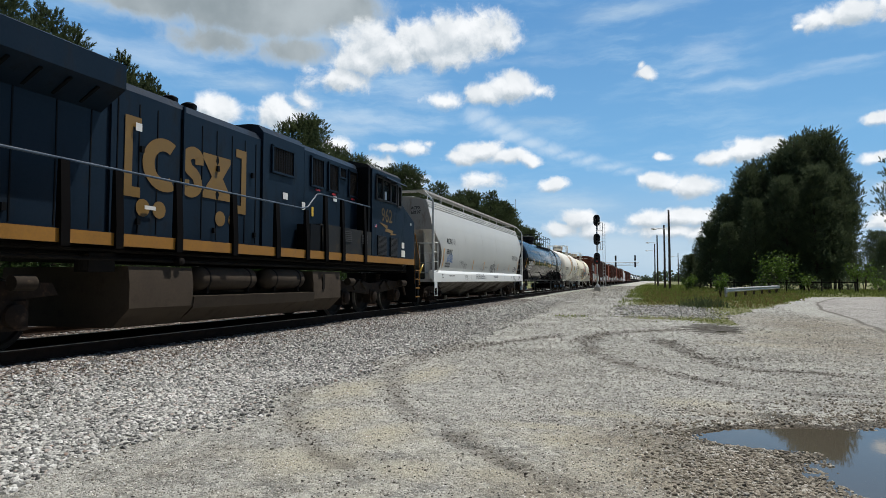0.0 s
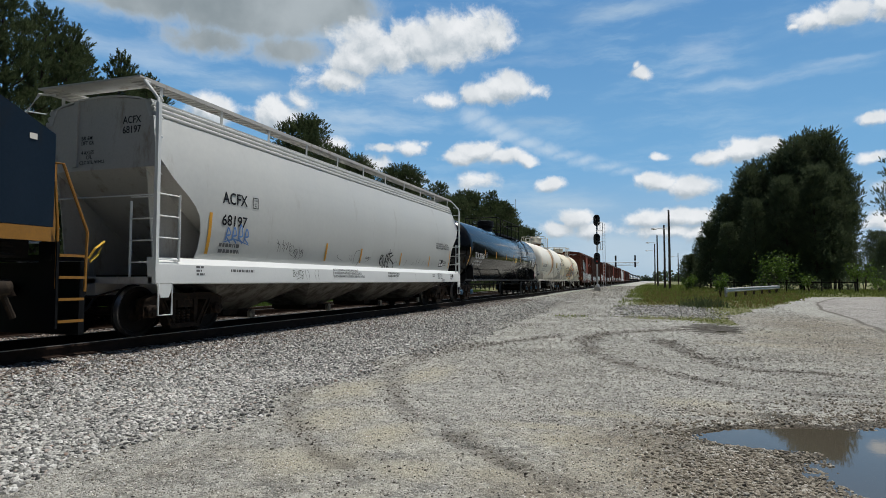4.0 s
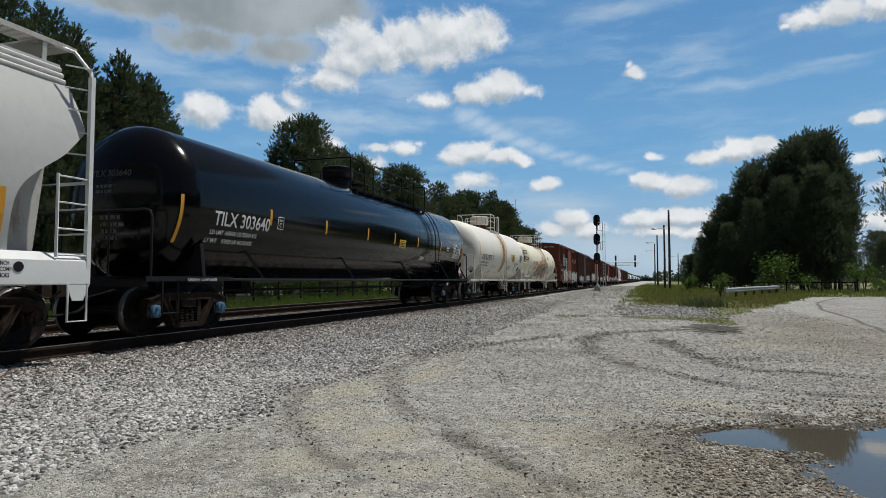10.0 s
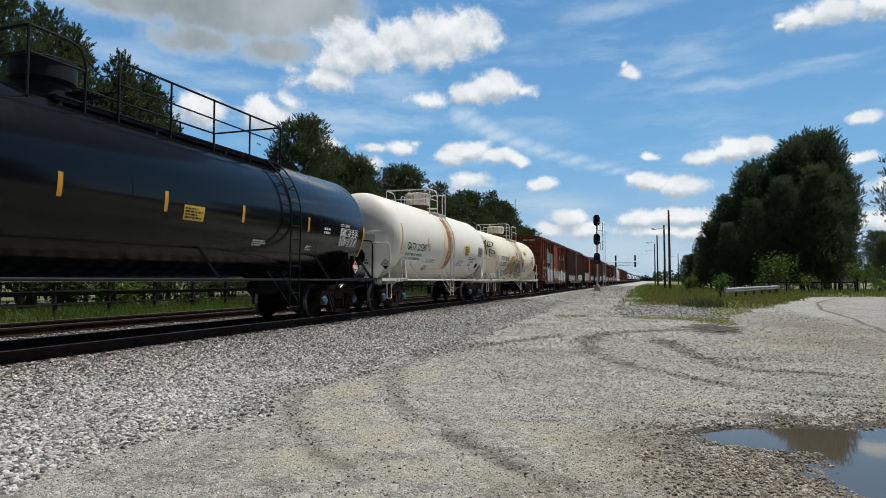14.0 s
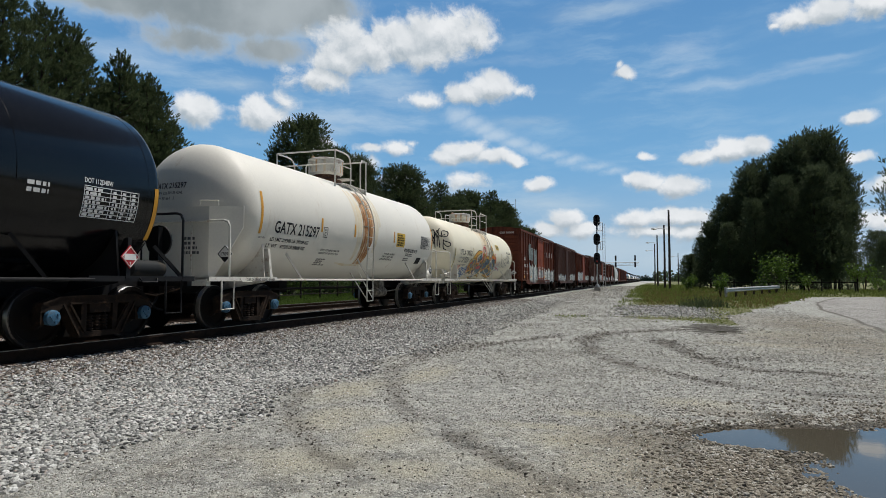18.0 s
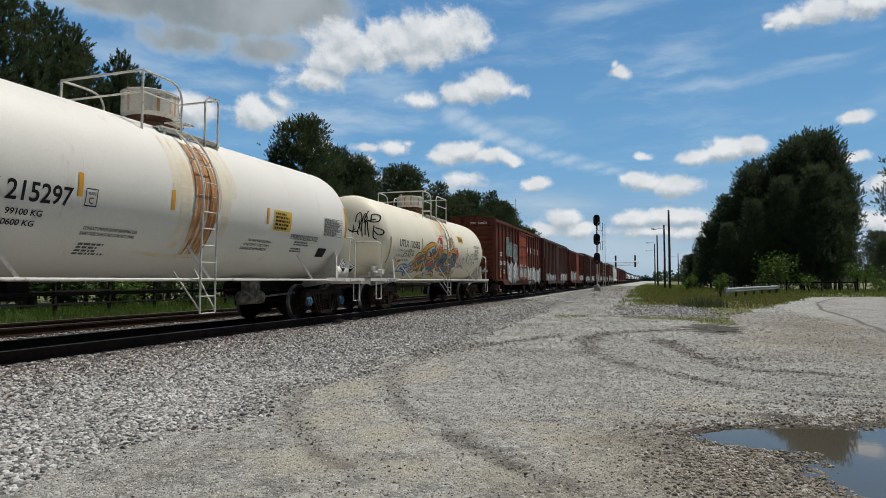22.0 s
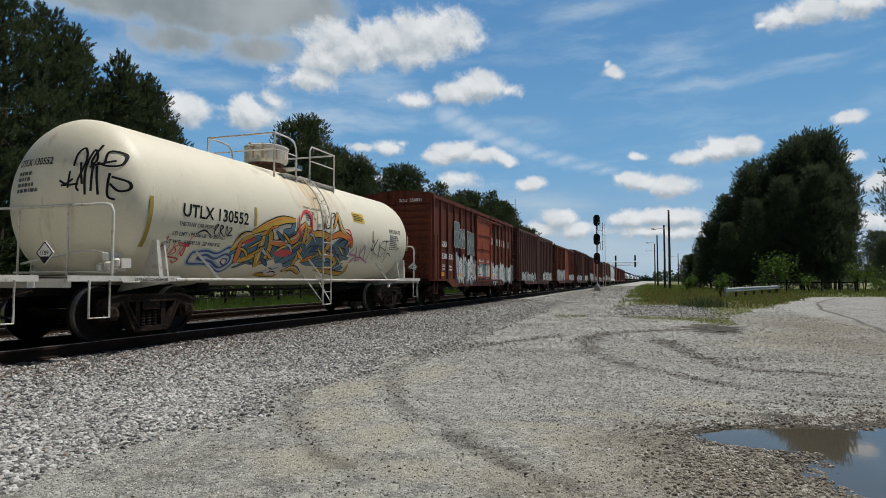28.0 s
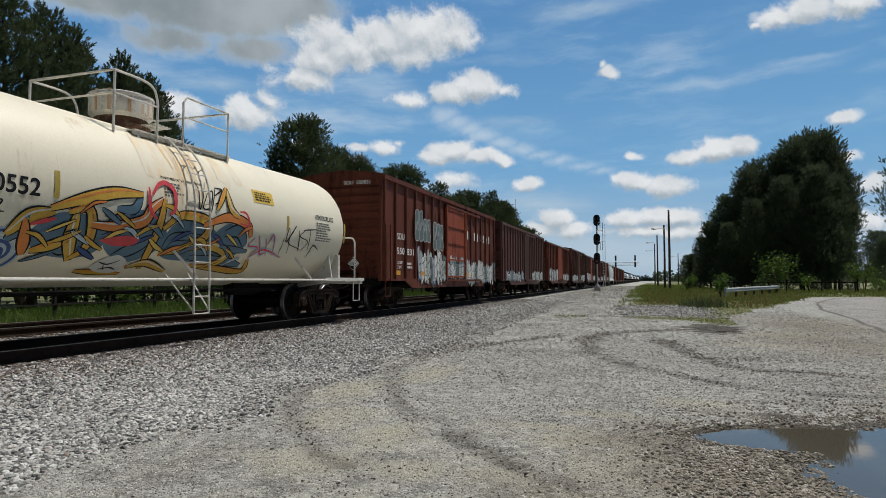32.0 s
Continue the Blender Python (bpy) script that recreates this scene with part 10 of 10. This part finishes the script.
    t.prism([(-1.42, 8.05, 1.25), (1.42, 8.05, 1.25), (1.46, 8.05, 0.95), (1.46, 8.05, 0.55), (1.1, 8.05, 0.22), (-1.1, 8.05, 0.22), (-1.46, 8.05, 0.55), (-1.46, 8.05, 0.95)], (0, 1.5, 0))
    t.prism([(-1.42, 13.95, 1.25), (1.42, 13.95, 1.25), (1.46, 13.95, 0.95), (1.46, 13.95, 0.55), (1.1, 13.95, 0.22), (-1.1, 13.95, 0.22), (-1.46, 13.95, 0.55), (-1.46, 13.95, 0.95)], (0, 1.45, 0))
    t.prism([(-1.0, 9.55, 0.78), (1.5, 9.55, 0.72), (1.46, 9.55, 0.5), (1.1, 9.55, 0.22), (-1.1, 9.55, 0.22), (-1.46, 9.55, 0.55)], (0, 4.4, 0))
    t.box(0, 11.75, 1.0, 1.7, 4.4, 0.5)
    part("fuel_tank", t, TANK_TAN, car, "dust-coated fuel tank", fix=True)
    for a, b in ((9.75, 11.75), (12.05, 13.75)):
        v = Shape()
        v.lathe([(a, 0.0), (a + 0.03, 0.12), (a + 0.12, 0.21), (a + 0.2, 0.235), (b - 0.2, 0.235), (b - 0.12, 0.21), (b - 0.03, 0.12), (b, 0.0)], (1.18, 0, 1.05), "y", 22)
        rs = part("air_reservoir", v, TANK_TAN, car, "dusty cylindrical air tank", fix=True)
        bd = Shape()
        for y in (a + 0.35, b - 0.35):
            bd.lathe([(y - 0.02, 0.243), (y + 0.02, 0.243)], (1.18, 0, 1.05), "y", 22)
            bd.box(1.3, y, 0.82, 0.1, 0.06, 0.12)
        part("strap", bd, UNDER, rs)
    part("filler", Shape().lathe([(1.3, 0.07), (1.5, 0.07), (1.52, 0.04)], (0, 9.2, 1.36), "x", 12), UNDER, car)
    part("sight_gauge", Shape().box(1.47, 14.45, 0.98, 0.02, 0.1, 0.4), UNDER, car)
    pp = Shape()
    for z, x in ((1.5, 1.3), (1.42, 1.2), (1.36, 1.35)):
        pp.pipe([(x, 1.0, z), (x, 20.5, z)], 0.03, 6)
    for k in range(5):
        pp.lathe([(-0.12, 0.07), (0.12, 0.07)], (1.25, 7.35 + 0.12 * k, 1.3), "z", 8)
    pp.box(1.2, 7.6, 1.3, 0.3, 0.5, 0.3)
    part("piping", pp, UNDER, car)
    # three-axle trucks
    sets = []
    for y0, o in ((16.2, 1), (6.3, -1)):
        axles = [y0 + o * 1.9 * k for k in range(3)]
        mid = axles[1]
        for q in (1, -1):
            tf = Shape()
            x = q * 1.08
            tf.prism([(x - 0.08, mid - 2.6, 0.80), (x - 0.08, mid - 2.5, 0.98), (x - 0.08, mid - 1.2, 1.02), (x - 0.08, mid, 0.92), (x - 0.08, mid + 1.2, 1.02), (x - 0.08, mid + 2.5, 0.98), (x - 0.08, mid + 2.6, 0.80), (x - 0.08, mid + 1.1, 0.66), (x - 0.08, mid, 0.56), (x - 0.08, mid - 1.1, 0.66)], (0.16, 0, 0))
            for a in axles:
                tf.box(x, a, 0.52, 0.24, 0.42, 0.42)
                tf.lathe([(q * 1.05, 0.19), (q * 1.26, 0.17), (q * 1.30, 0.1)], (0, a, 0.52), "x", 16)
            part("truck_frame", tf, CAST, car, "grimy cast truck frame", fix=True)
            dp = Shape()
            for a in axles[:2]:
                dp.bar((q * 1.18, a + o * 0.55, 0.78), (q * 1.2, a + o * 0.85, 0.98), 0.08, 0.12)
                dp.bar((q * 1.18, a + o * 1.35, 0.78), (q * 1.2, a + o * 1.05, 0.98), 0.08, 0.12)
            dp.lathe([(-0.2, 0.11), (0.2, 0.11)], (q * 1.32, mid + o * 2.15, 0.92), "y", 14)
            dp.pipe([(q * 1.28, mid + o * 2.3, 0.85), (q * 1.3, mid + o * 2.45, 0.5)], 0.045, 8)
            dp.lathe([(-0.16, 0.11), (0.16, 0.11)], (q * 1.34, mid - o * 1.9, 0.98), "y", 14)
            for k in (-0.55, 0.55):
                for j in range(5):
                    dp.lathe([(0, 0.06), (0.02, 0.085), (0.04, 0.06)], (q * 1.12, mid + k, 1.0 + 0.05 * j), "z", 10)
            part("truck_rigging", dp, RIG_BROWN, car, "dusty brake cylinders and levers")
        part("traction_motor", Shape().box(0, mid, 0.6, 1.2, 4.4, 0.4), UNDER, car)
        sets += [wheelset(car, a, None, 1.14) for a in axles]
    CARS.append((car, sets))


locomotive()
near_hopper()
near_boxcar()
more_cars()


def motions():
    """The train rolls past and slows; its wheels turn; the clouds drift."""
    times = [0.5 * k for k in range(65)]
    for car, sets in CARS:
        p = car.location.copy()
        walk(car, [(t, pose(p.x, p.y - travelled(t), p.z)) for t in times])
        for ob, y, r in sets:
            total = travelled(32.0) / r
            n = int(total / 1.15) + 1
            rows, t = [], 0.0
            for k in range(n + 1):
                want = travelled(32.0) * k / n
                while travelled(t) < want - 1e-4 and t < 32.0:
                    t += 1 / 60
                t = min(t, 32.0)
                if not rows or t - rows[-1][0] > 0.05:
                    rows.append((t, pose(0, y, r, math.degrees(travelled(t) / r), 0, 0)))
            if rows[-1][0] < 32.0:
                rows.append((32.0, pose(0, y, r, math.degrees(total), 0, 0)))
            walk(ob, rows)
    walk(CLOUDS, [(0.0, pose(*EYE)), (16.0, pose(EYE.x - 62, EYE.y - 26, EYE.z)), (32.0, pose(EYE.x - 124, EYE.y - 52, EYE.z))])


motions()
